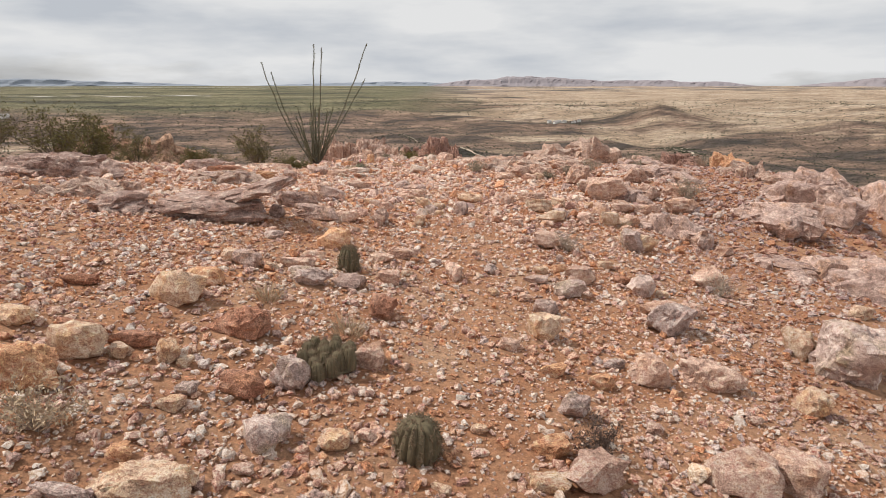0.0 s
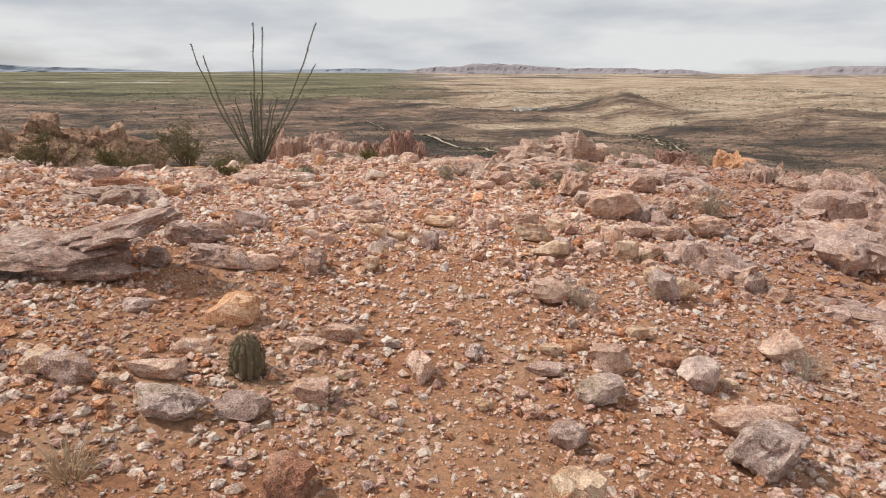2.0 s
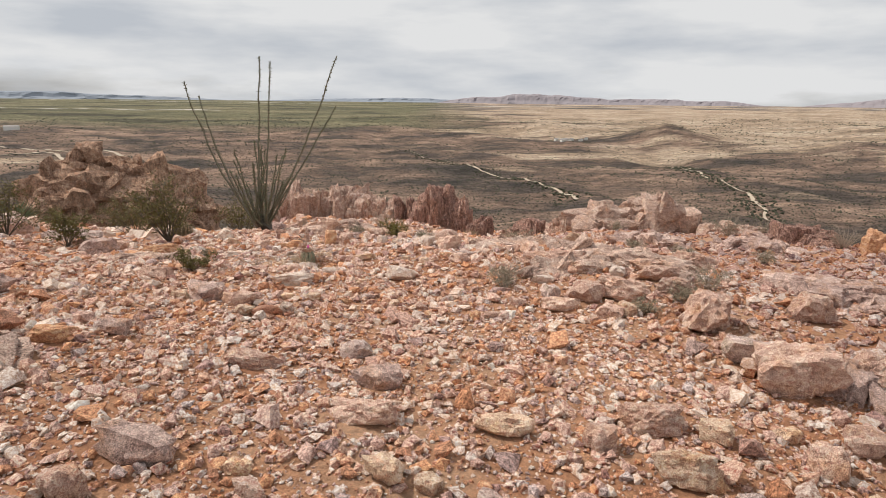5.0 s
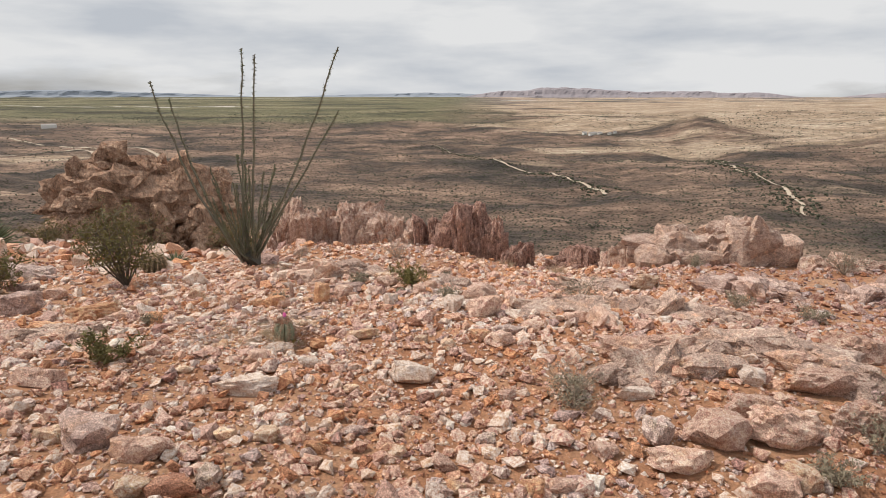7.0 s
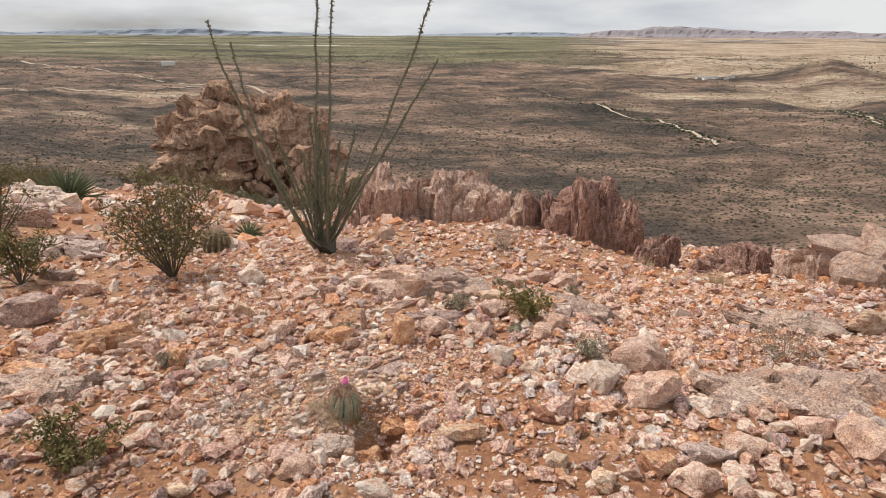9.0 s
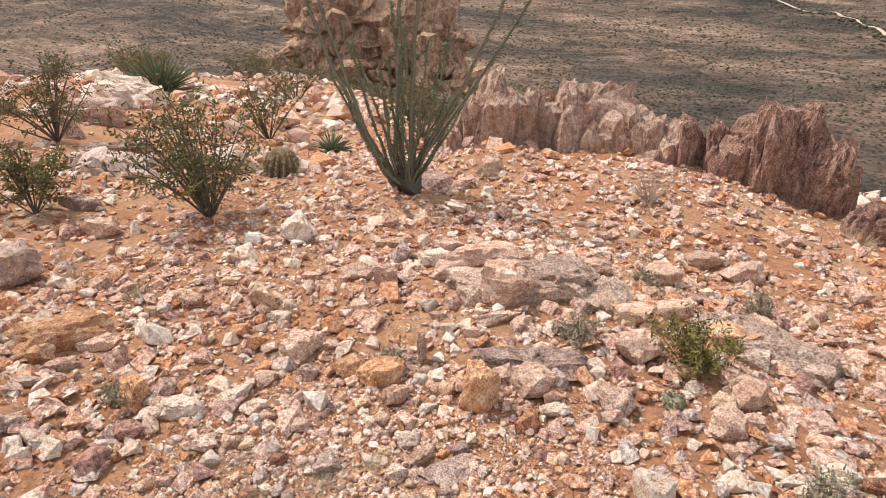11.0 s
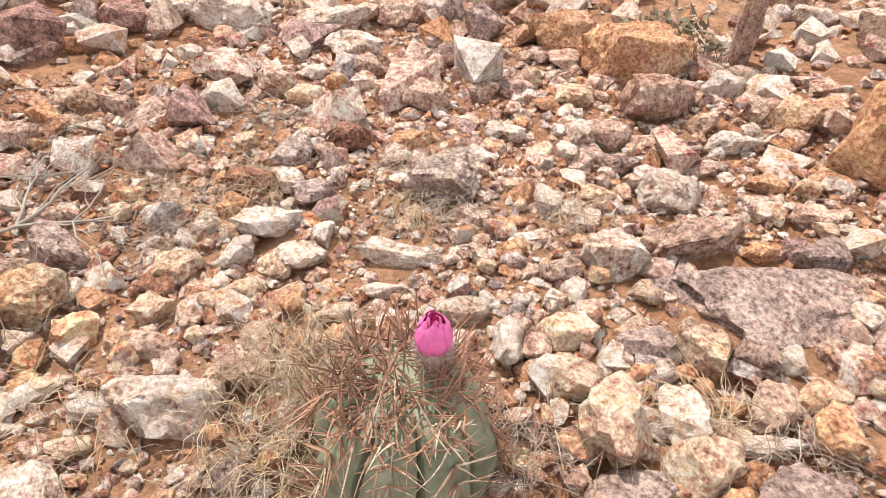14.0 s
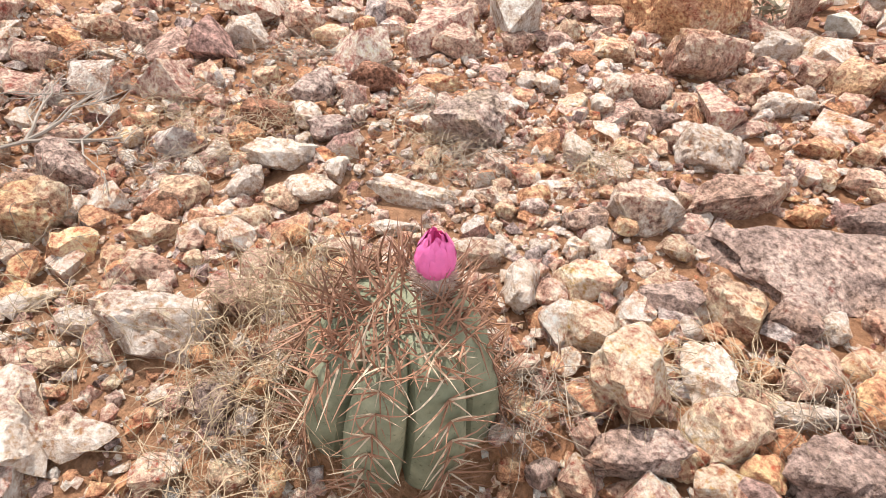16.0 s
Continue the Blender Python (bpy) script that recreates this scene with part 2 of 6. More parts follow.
def gravel_material():
    m, n, l, b = material("mixed_gravel", 0.93)
    g = n.new("ShaderNodeNewGeometry")
    pos, isl = g.outputs["Position"], g.outputs["Random Per Island"]
    col = ramp_node(n, l, isl, ((0.0, (0.383, 0.199, 0.131)), (0.12, (0.623, 0.335, 0.190)), (0.22, (0.599, 0.391, 0.295)), (0.36, (0.648, 0.460, 0.387)), (0.50, (0.516, 0.354, 0.307)),
                                (0.62, (0.719, 0.565, 0.484)), (0.78, (0.767, 0.658, 0.576)), (0.87, (0.504, 0.428, 0.418)), (0.93, (0.372, 0.211, 0.184)), (1.0, (0.819, 0.782, 0.721))))
    fine = noise_node(n, l, pos, 45.0, 6.0, 0.7)
    col = mix_node(n, l, 0.95, col, ramp_node(n, l, fine, ((0.34, (0.12, 0.10, 0.09)), (0.5, (0.5, 0.5, 0.5)), (0.66, (0.9, 0.88, 0.86)))), "OVERLAY")
    speck = noise_node(n, l, pos, 170.0, 5.0, 0.75)
    col = mix_node(n, l, 0.8, col, ramp_node(n, l, speck, ((0.36, (0.14, 0.12, 0.11)), (0.5, (0.5, 0.5, 0.5)), (0.64, (0.88, 0.87, 0.86)))), "OVERLAY")
    big = ramp_node(n, l, noise_node(n, l, pos, 0.7, 4.0), ((0.35, (0.98, 0.86, 0.77)), (0.6, (1.12, 1.09, 1.06))))
    col = mix_node(n, l, 1.0, col, big, "MULTIPLY")
    # mauve beds towards the steep flank, darkened too: shade of the averted slope is in the colour
    sep = n.new("ShaderNodeSeparateXYZ")
    l.new(pos, sep.inputs[0])
    east = math_node(n, l, "ADD", sep.outputs[0], math_node(n, l, "MULTIPLY", noise_node(n, l, pos, 0.5, 5.0), 3.0))
    ramp = n.new("ShaderNodeMapRange")
    ramp.inputs["From Min"].default_value, ramp.inputs["From Max"].default_value = 3.2, 6.2
    l.new(east, ramp.inputs["Value"])
    col = mix_node(n, l, ramp.outputs["Result"], col, mix_node(n, l, 1.0, col, (0.68, 0.65, 0.68), "MULTIPLY"))
    l.new(col, b.inputs["Base Color"])
    bump_node(n, l, noise_node(n, l, pos, 60.0, 7.0, 0.75), b, 1.0, 0.02)
    return m


def plain_material(name, color, vary=0.35, scale=30.0, rough=0.85, bump=0.3, sub=0.0):
    m, n, l, b = material(name, rough)
    pos = n.new("ShaderNodeNewGeometry").outputs["Position"]
    rnd = n.new("ShaderNodeNewGeometry").outputs["Random Per Island"]
    lo, hi = tuple(c * (1 - vary) for c in color), tuple(min(1, c * (1 + vary)) for c in color)
    col = ramp_node(n, l, noise_node(n, l, pos, scale, 5.0), ((0.3, lo), (0.7, hi)))
    col = mix_node(n, l, 0.6, col, ramp_node(n, l, rnd, ((0.0, lo), (1.0, hi))))
    l.new(col, b.inputs["Base Color"])
    if bump:
        bump_node(n, l, noise_node(n, l, pos, scale * 3, 4.0), b, bump, 0.004)
    return m


def ground_material():
    m, n, l, b = material("desert_ground", 0.96)
    pos = n.new("ShaderNodeNewGeometry").outputs["Position"]
    # the stony crest: orange-tan grit with paler and redder drifts
    n1, n2, n3 = noise_node(n, l, pos, 1.1, 6.0), noise_node(n, l, pos, 22.0, 8.0, 0.75), noise_node(n, l, pos, 90.0, 5.0, 0.7)
    soil = ramp_node(n, l, n1, ((0.30, (0.328, 0.155, 0.088)), (0.48, (0.415, 0.215, 0.122)), (0.66, (0.471, 0.290, 0.185))))
    soil = mix_node(n, l, 0.75, soil, ramp_node(n, l, n2, ((0.3, (0.2, 0.17, 0.15)), (0.5, (0.5, 0.5, 0.5)), (0.7, (0.85, 0.8, 0.74)))), "OVERLAY")
    soil = mix_node(n, l, 0.6, soil, ramp_node(n, l, n3, ((0.32, (0.3, 0.26, 0.24)), (0.5, (0.5, 0.5, 0.5)), (0.7, (0.75, 0.73, 0.7)))), "OVERLAY")
    # the plain: scrub, bare pale soil and red earth in long streaks; the dark and pale patches also paint in cloud
    # shadow and sun
    sep = n.new("ShaderNodeSeparateXYZ")
    l.new(pos, sep.inputs[0])
    streak = noise_node(n, l, stretched(n, l, (0.0021, 0.0052, 0.0), (0, 0, 0.12)), 1.0, 7.0, 0.62)
    patch = noise_node(n, l, stretched(n, l, (0.006, 0.011, 0.0), (0, 0, -0.2)), 1.0, 6.0, 0.65)
    scrub = ramp_node(n, l, patch, ((0.33, (0.06, 0.052, 0.046)), (0.43, (0.125, 0.098, 0.082)), (0.52, (0.245, 0.17, 0.13)), (0.64, (0.43, 0.30, 0.225))))
    pale = ramp_node(n, l, patch, ((0.32, (0.27, 0.20, 0.145)), (0.46, (0.48, 0.36, 0.26)), (0.66, (0.66, 0.54, 0.42))))
    # pale share grows to the far right, standing in for sunlit ground
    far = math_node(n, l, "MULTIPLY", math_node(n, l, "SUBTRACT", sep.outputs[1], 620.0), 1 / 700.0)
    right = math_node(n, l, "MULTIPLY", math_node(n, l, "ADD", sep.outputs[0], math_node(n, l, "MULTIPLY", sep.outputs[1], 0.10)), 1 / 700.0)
    sunlit = n.new("ShaderNodeClamp")
    l.new(math_node(n, l, "MINIMUM", far, right), sunlit.inputs["Value"])
    bare = math_node(n, l, "MULTIPLY", sunlit.outputs[0], 1.0)
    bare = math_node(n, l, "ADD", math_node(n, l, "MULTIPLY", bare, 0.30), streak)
    beyond = n.new("ShaderNodeClamp")
    l.new(math_node(n, l, "MULTIPLY", math_node(n, l, "SUBTRACT", sep.outputs[1], 1900.0), 1 / 1600.0), beyond.inputs["Value"])
    bare = math_node(n, l, "SUBTRACT", bare, math_node(n, l, "MULTIPLY", beyond.outputs[0], 0.16))
    scrub = mix_node(n, l, beyond.outputs[0], scrub, ramp_node(n, l, streak, ((0.38, (0.13, 0.115, 0.105)), (0.5, (0.23, 0.195, 0.17)), (0.62, (0.36, 0.30, 0.25)))))
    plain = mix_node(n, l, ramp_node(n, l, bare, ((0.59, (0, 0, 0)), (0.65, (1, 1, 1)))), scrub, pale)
    green = n.new("ShaderNodeClamp")
    l.new(math_node(n, l, "MULTIPLY", math_node(n, l, "MINIMUM", math_node(n, l, "SUBTRACT", sep.outputs[1], 1250.0), math_node(n, l, "SUBTRACT", 150.0, sep.outputs[0])), 1 / 300.0), green.inputs["Value"])
    grass = ramp_node(n, l, streak, ((0.38, (0.085, 0.08, 0.055)), (0.50, (0.19, 0.18, 0.105)), (0.62, (0.28, 0.25, 0.155))))
    plain = mix_node(n, l, green.outputs[0], plain, grass)
    vor = n.new("ShaderNodeTexVoronoi")
    vor.inputs["Scale"].default_value = 0.42
    l.new(pos, vor.inputs["Vector"])
    dots = ramp_node(n, l, vor.outputs["Distance"], ((0.22, (0.26, 0.27, 0.22)), (0.44, (1, 1, 1))))
    plain = mix_node(n, l, 0.85, plain, dots, "MULTIPLY")
    mottle = noise_node(n, l, stretched(n, l, (1, 2.2, 0.0), (0, 0, 0.3)), 0.05, 8.0, 0.7)
    plain = mix_node(n, l, 0.75, plain, ramp_node(n, l, mottle, ((0.34, (0.20, 0.19, 0.19)), (0.5, (0.5, 0.49, 0.48)), (0.64, (0.84, 0.80, 0.76)))), "OVERLAY")
    low = n.new("ShaderNodeClamp")
    l.new(math_node(n, l, "MULTIPLY", math_node(n, l, "ADD", sep.outputs[2], 2.0), -1 / 9.0), low.inputs["Value"])
    col = mix_node(n, l, low.outputs[0], soil, plain)
    l.new(col, b.inputs["Base Color"])
    h = math_node(n, l, "ADD", n2, math_node(n, l, "MULTIPLY", n3, 0.5))
    k1, k2 = n.new("ShaderNodeBump"), n.new("ShaderNodeBump")
    k1.inputs["Strength"].default_value, k1.inputs["Distance"].default_value = 0.9, 0.03
    l.new(h, k1.inputs["Height"])
    gully = math_node(n, l, "MULTIPLY", noise_node(n, l, stretched(n, l, (1, 1.7, 0.0), (0, 0, 0.5)), 0.022, 9.0, 0.66), low.outputs[0])
    k2.inputs["Strength"].default_value, k2.inputs["Distance"].default_value = 1.0, 26.0
    l.new(gully, k2.inputs["Height"])
    l.new(k1.outputs["Normal"], k2.inputs["Normal"])
    l.new(k2.outputs["Normal"], b.inputs["Normal"])
    return m


GROUND, GRAVEL = ground_material(), gravel_material()
LEAF = plain_material("creosote_leaf", (0.15, 0.13, 0.05), 0.45, 20)
LEAF_YELLOW = plain_material("yellow_green_leaf", (0.17, 0.145, 0.045), 0.45, 20)
LEAF_GREY = plain_material("grey_green_leaf", (0.25, 0.215, 0.15), 0.35, 20)
LEAF_SOTOL = plain_material("blue_green_blade", (0.14, 0.165, 0.09), 0.35, 10)
DRY = plain_material("straw", (0.48, 0.37, 0.255), 0.35, 30)
DRY_GREY = plain_material("weathered_straw", (0.36, 0.29, 0.23), 0.35, 30)
DARK_TWIG = plain_material("dark_twig", (0.11, 0.075, 0.06), 0.4, 30)
BARK = plain_material("grey_bark", (0.13, 0.105, 0.08), 0.35, 40)
DEADWOOD = plain_material("bleached_wood", (0.34, 0.29, 0.25), 0.4, 40)
OCO_STEM = plain_material("ocotillo_stem", (0.17, 0.155, 0.115), 0.4, 30)
OCO_LEAF = plain_material("ocotillo_leaf", (0.14, 0.15, 0.085), 0.45, 25)
OCO_BASE = plain_material("ocotillo_crown_bark", (0.085, 0.075, 0.06), 0.4, 30)
SPINE_RED = plain_material("reddish_spine", (0.33, 0.18, 0.12), 0.5, 12, 0.6, 0)
SPINE_PALE = plain_material("pale_spine", (0.55, 0.44, 0.33), 0.45, 12, 0.6, 0)
CACTUS_BROWN = plain_material("brown_green_cactus_skin", (0.16, 0.13, 0.08), 0.4, 40)
SPINE_BROWN = plain_material("brown_spine", (0.24, 0.175, 0.115), 0.4, 12, 0.7, 0)
PETAL = plain_material("pink_petal", (0.84, 0.17, 0.43), 0.3, 60, 0.55, 0.15)
WOOL = plain_material("white_wool", (0.66, 0.55, 0.48), 0.2, 120, 0.95, 0.6)
SPROUT = plain_material("bright_sprout_leaf", (0.22, 0.26, 0.04), 0.3, 40)
SHRUB_FAR = plain_material("far_scrub", (0.075, 0.075, 0.05), 0.45, 0.3, 0.95, 0)
WASH_SAND = plain_material("wash_sand", (0.46, 0.38, 0.29), 0.25, 0.2, 0.95, 0)
WALL_WHITE = plain_material("white_stucco", (0.72, 0.70, 0.66), 0.08, 0.5)
ROOF_GREY = plain_material("grey_roof", (0.34, 0.32, 0.30), 0.15, 0.5)
PLAYA = plain_material("pale_playa", (0.58, 0.54, 0.49), 0.12, 0.01, 0.95, 0)
MESA = plain_material("far_mesa_rock", (0.26, 0.235, 0.25), 0.22, 0.012, 0.95, 0)
# farthest hills: distance haze is mixed into this blue-grey base colour
HAZY_HILL = plain_material("haze_blue_hill_rock", (0.27, 0.30, 0.345), 0.04, 0.008, 0.95, 0)


def cactus_skin():
    m, n, l, b = material("blue_green_cactus_skin", 0.7)
    pos = n.new("ShaderNodeNewGeometry").outputs["Position"]
    col = ramp_node(n, l, noise_node(n, l, pos, 22.0, 6.0), ((0.3, (0.15, 0.165, 0.105)), (0.52, (0.27, 0.285, 0.195)), (0.7, (0.42, 0.41, 0.28))))
    spot = ramp_node(n, l, noise_node(n, l, pos, 190.0, 3.0), ((0.30, (0.45, 0.45, 0.42)), (0.40, (1, 1, 1))))
    col = mix_node(n, l, 0.7, col, spot, "MULTIPLY")
    l.new(col, b.inputs["Base Color"])
    bump_node(n, l, noise_node(n, l, pos, 240.0, 4.0), b, 0.3, 0.002)
    return m


CACTUS = cactus_skin()


# ---- mesh helpers ----
def mesh_of(name, verts, faces, mat, smooth=False):
    me = bpy.data.meshes.new(name)
    me.from_pydata([tuple(v) for v in np.asarray(verts, float).tolist()], [], faces)
    me.materials.append(mat)
    if smooth:
        me.shade_smooth()
        me.set_sharp_from_angle(angle=radians(26))
    return me


def tri_mesh(name, verts, tris, mat):
    """A mesh from numpy arrays, for big joined ones."""
    me = bpy.data.meshes.new(name)
    me.vertices.add(len(verts))
    me.vertices.foreach_set("co", np.asarray(verts, np.float32).ravel())
    k = len(tris)
    me.loops.add(3 * k)
    me.loops.foreach_set("vertex_index", np.asarray(tris, np.int32).ravel())
    me.polygons.add(k)
    me.polygons.foreach_set("loop_start", np.arange(0, 3 * k, 3, dtype=np.int32))
    me.materials.append(mat)
    me.update(calc_edges=True)
    me.shade_flat()
    return me


def part(name, me, parent, label=""):
    ob = new(name, me)
    ob.parent = parent
    return tagged(ob, label)


@functools.lru_cache(None)
def ico(sub):
    bm = bmesh.new()
    bmesh.ops.create_icosphere(bm, subdivisions=sub, radius=1.0)
    v = np.array([q.co[:] for q in bm.verts])
    f = [[q.index for q in p.verts] for p in bm.faces]
    bm.free()
    return v, f


def noise3(p, freq, seed):
    return np.array([noise.fractal(Vector(q) * freq + Vector((seed * 3.7, seed * 1.3, 0)), 0.6, 2.0, 4) for q in p.tolist()])


@functools.lru_cache(None)
def hull(seed, count, cuts):
    """A crisp convex stone from random points, optionally subdivided."""
    rng = np.random.default_rng(seed)
    p = rng.normal(size=(count, 3))
    p = p / np.linalg.norm(p, axis=1)[:, None] * rng.uniform(0.72, 1.0, count)[:, None]
    p = np.sign(p) * np.abs(p) ** 0.8
    bm = bmesh.new()
    for q in p.tolist():
        bm.verts.new(q)
    bmesh.ops.convex_hull(bm, input=bm.verts)
    bmesh.ops.delete(bm, geom=[q for q in bm.verts if not q.link_faces], context="VERTS")
    if cuts:
        bmesh.ops.subdivide_edges(bm, edges=bm.edges, cuts=cuts, use_grid_fill=True)
        bmesh.ops.triangulate(bm, faces=bm.faces)
    bm.verts.index_update()
    v = np.array([q.co[:] for q in bm.verts])
    f = [[q.index for q in r.verts] for r in bm.faces]
    bm.free()
    return v, f


def rock_shape(seed, size, sub=3, planes=11, rough=0.12, taper=0.12):
    """An angular stone with broken, slightly rough faces. Base at z = 0."""
    v, f = hull(seed, planes + 4, {2: 1, 3: 3, 4: 6, 5: 9}[sub])
    far = np.linalg.norm(v, axis=1)[:, None] + 1e-6
    d = rough * (noise3(v, 1.6, seed) + 0.55 * noise3(v, 4.5, seed + 9))
    step = np.abs(np.sin(v[:, 2] * 9 + 2.5 * noise3(v, 1.3, seed + 5))) - 0.5
    p = v * (1 + d[:, None]) + v * (1, 1, 0) / far * (step * rough * 0.55)[:, None]
    p = (p - p.min(0)) / (p.max(0) - p.min(0)) - (0.5, 0.5, 0.0)
    p[:, :2] *= (1 + taper * (0.6 - 1.6 * p[:, 2:]))
    p[:, 2] -= 0.12 * np.maximum(0, np.hypot(p[:, 0], p[:, 1]) - 0.2)
    return p * np.asarray(size), f


def spread_points(rng, count):
    """Directions spread fairly evenly over the sphere."""
    k = np.arange(count) + 0.5
    z = 1 - 2 * k / count
    a = 2.39996 * k + rng.uniform(0, 6.28)
    p = np.stack([np.sqrt(1 - z * z) * np.cos(a), np.sqrt(1 - z * z) * np.sin(a), z], -1) + rng.normal(0, 0.25, (count, 3))
    return p / np.linalg.norm(p, axis=1)[:, None]


@functools.lru_cache(None)
def chip(seed, count):
    """A blocky little stone of a few facets."""
    rng = np.random.default_rng(seed)
    p = spread_points(rng, count) * rng.uniform(0.68, 1.0, count)[:, None]
    bm = bmesh.new()
    for q in p.tolist():
        bm.verts.new(q)
    bmesh.ops.convex_hull(bm, input=bm.verts)
    bmesh.ops.delete(bm, geom=[q for q in bm.verts if not q.link_faces], context="VERTS")
    bm.verts.index_update()
    v, f = np.array([q.co[:] for q in bm.verts]), [[q.index for q in r.verts] for r in bm.faces]
    bm.free()
    return v, f


def cobble(seed, size, sub=3, rough=0.05):
    """A worn block: flat broken faces meeting in rounded edges, pitted all over. Base at z = 0."""
    rng = np.random.default_rng(seed)
    v, f = ico(sub)
    count = int(rng.integers(7, 12))
    n = np.vstack([spread_points(rng, count), ((0.1, 0.05, 1.0), (0, 0, -1.0))])
    h = np.append(rng.uniform(0.62, 1.0, count), (0.66, 0.6))
    edge = rng.uniform(18, 70)
    r = 1 / (np.maximum(v @ n.T / h, 0) ** edge).sum(1) ** (1 / edge)
    p = v * r[:, None]
    d = rough * (1.5 * noise3(v, 1.4, seed) + 1.0 * noise3(v, 3.8, seed + 9))
    if sub > 2:
        d = d + rough * 0.6 * noise3(v, 9.0, seed + 4)
    ledge = np.abs((p[:, 2] * 4.3 + 1.2 * noise3(v, 1.1, seed + 5)) % 1.0 - 0.5) - 0.25
    p = p * (1 + d[:, None]) + v * (1, 1, 0) * (ledge * rough * 0.9)[:, None]
    p = (p - p.min(0)) / (p.max(0) - p.min(0)) - (0.5, 0.5, 0.0)
    return p * np.asarray(size), f


def join(pieces):
    vs, fs, k = [], [], 0
    for v, f in pieces:
        vs.append(v)
        fs += [[i + k for i in q] for q in f]
        k += len(v)
    return np.vstack(vs), fs


def turned(v, rx=0, ry=0, rz=0, at=(0, 0, 0)):
    m = np.array(Euler((rx, ry, rz)).to_matrix())
    return np.asarray(v) @ m.T + np.asarray(at)


def tube(points, radii, sides=5):
    """A tapered tube along points."""
    pts = np.asarray(points, float)
    tang = np.gradient(pts, axis=0)
    tang /= np.linalg.norm(tang, axis=1)[:, None] + 1e-9
    ref = np.array((0.31, 0.87, 0.38))
    a = np.cross(tang, ref)
    a /= np.linalg.norm(a, axis=1)[:, None] + 1e-9
    b = np.cross(tang, a)
    ang = np.linspace(0, 2 * np.pi, sides, endpoint=False)
    ring = pts[:, None] + np.asarray(radii)[:, None, None] * (np.cos(ang)[None, :, None] * a[:, None] + np.sin(ang)[None, :, None] * b[:, None])
    f = []
    for i in range(len(pts) - 1):
        for j in range(sides):
            k = (j + 1) % sides
            f.append([i * sides + j, i * sides + k, (i + 1) * sides + k, (i + 1) * sides + j])
    return ring.reshape(-1, 3), f


def blade(base, tip, width, bend, rng):
    """A narrow leaf or grass blade of two bent quads."""
    base, tip = np.asarray(base, float), np.asarray(tip, float)
    d = tip - base
    s = np.cross(d, rng.normal(size=3))
    s = s / (np.linalg.norm(s) + 1e-9) * width / 2
    mid = base + d * 0.5 + np.array((0, 0, bend))
    return np.array([base - s, base + s, mid + s * 0.8, mid - s * 0.8, tip]), [[0, 1, 2, 3], [3, 2, 4]]


def at_ground(x, y, sink=0.0):
    return float(ground_z(x, y)) - sink


# ---- the ground: one sheet from the crest to the horizon ----
def build_ground():
    na = 384
    radii = np.concatenate([np.linspace(0.1, 14, 165), 14 * np.exp(np.linspace(0.012, math.log(4950 / 14.0), 230))])
    ang = np.linspace(0, 2 * np.pi, na, endpoint=False)
    rr, aa = np.meshgrid(radii, ang, indexing="ij")
    x, y = rr * np.sin(aa), 11.0 + rr * np.cos(aa)
    z = ground_z(x, y)
    v = np.stack([x, y, z], -1).reshape(-1, 3)
    v = np.vstack([v, [[0, 11.0, float(ground_z(0, 11.0))]]])
    i, j = np.meshgrid(np.arange(len(radii) - 1), np.arange(na), indexing="ij")
    k = (j + 1) % na
    a, b, c, d = i * na + j, i * na + k, (i + 1) * na + k, (i + 1) * na + j
    t = np.concatenate([np.stack([a, d, c], -1).reshape(-1, 3), np.stack([a, c, b], -1).reshape(-1, 3)])
    js = np.arange(na)
    t = np.vstack([t, np.stack([np.full(na, len(v) - 1), js, (js + 1) % na], -1)])
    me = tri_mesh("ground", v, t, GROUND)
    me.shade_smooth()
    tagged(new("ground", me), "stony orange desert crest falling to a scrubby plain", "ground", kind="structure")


build_ground()


# ---- single rocks that can be told apart ----
COLOUR = {"c": "cream", "w": "whitish", "p": "pink", "o": "orange", "r": "rusty red", "g": "grey", "v": "mauve"}
SET_ROCKS = []


def loose_rock(x, y, width, depth, height, yaw, kind, seed, sink=0.16, tilt=4):
    """One stone that can be told apart, sunk a little in the gravel."""
    rng = np.random.default_rng(9000 + seed)
    near = y > 13.3 and x < -1.2
    if kind == "w" and y < 12.5:
        kind = "gcp"[seed % 3]
    sub = 4 if width > 0.45 or near and width > 0.10 else 3
    v, f = cobble(700 + seed, (width, depth, height * (1 + sink)), sub, 0.085 if near else 0.11)
    size = "large" if width > 0.4 else "small" if width < 0.12 else "angular"
    shape = "slab" if height < 0.35 * width else "stone"
    name = "boulder" if width > 0.3 else "rock_slab" if shape == "slab" else "rock"
    ob = tagged(new(name, mesh_of(name, v, f, ROCK[kind], True)), f"{size} {COLOUR[kind]} {shape} resting in loose gravel", "rock", "loose rocks on the crest")
    ob.matrix_world = pose(x, y, at_ground(x, y, height * sink), rng.normal(0, tilt), rng.normal(0, tilt), yaw + rng.normal(0, 6))
    SET_ROCKS.append((x, y, 0.33 * width))


loose_rock(-2.02, 13.71, 0.139, 0.096, 0.060, 53, "w", 0)
loose_rock(-1.97, 13.56, 0.077, 0.116, 0.048, 83, "w", 1)
loose_rock(-1.93, 13.61, 0.081, 0.049, 0.030, 53, "w", 2)
loose_rock(-2.08, 13.65, 0.069, 0.043, 0.027, 53, "w", 3)
loose_rock(-2.01, 13.80, 0.092, 0.055, 0.034, 53, "p", 4)
loose_rock(-2.04, 13.84, 0.049, 0.074, 0.031, 53, "p", 5)
loose_rock(-2.14, 13.79, 0.036, 0.054, 0.022, 53, "p", 6)
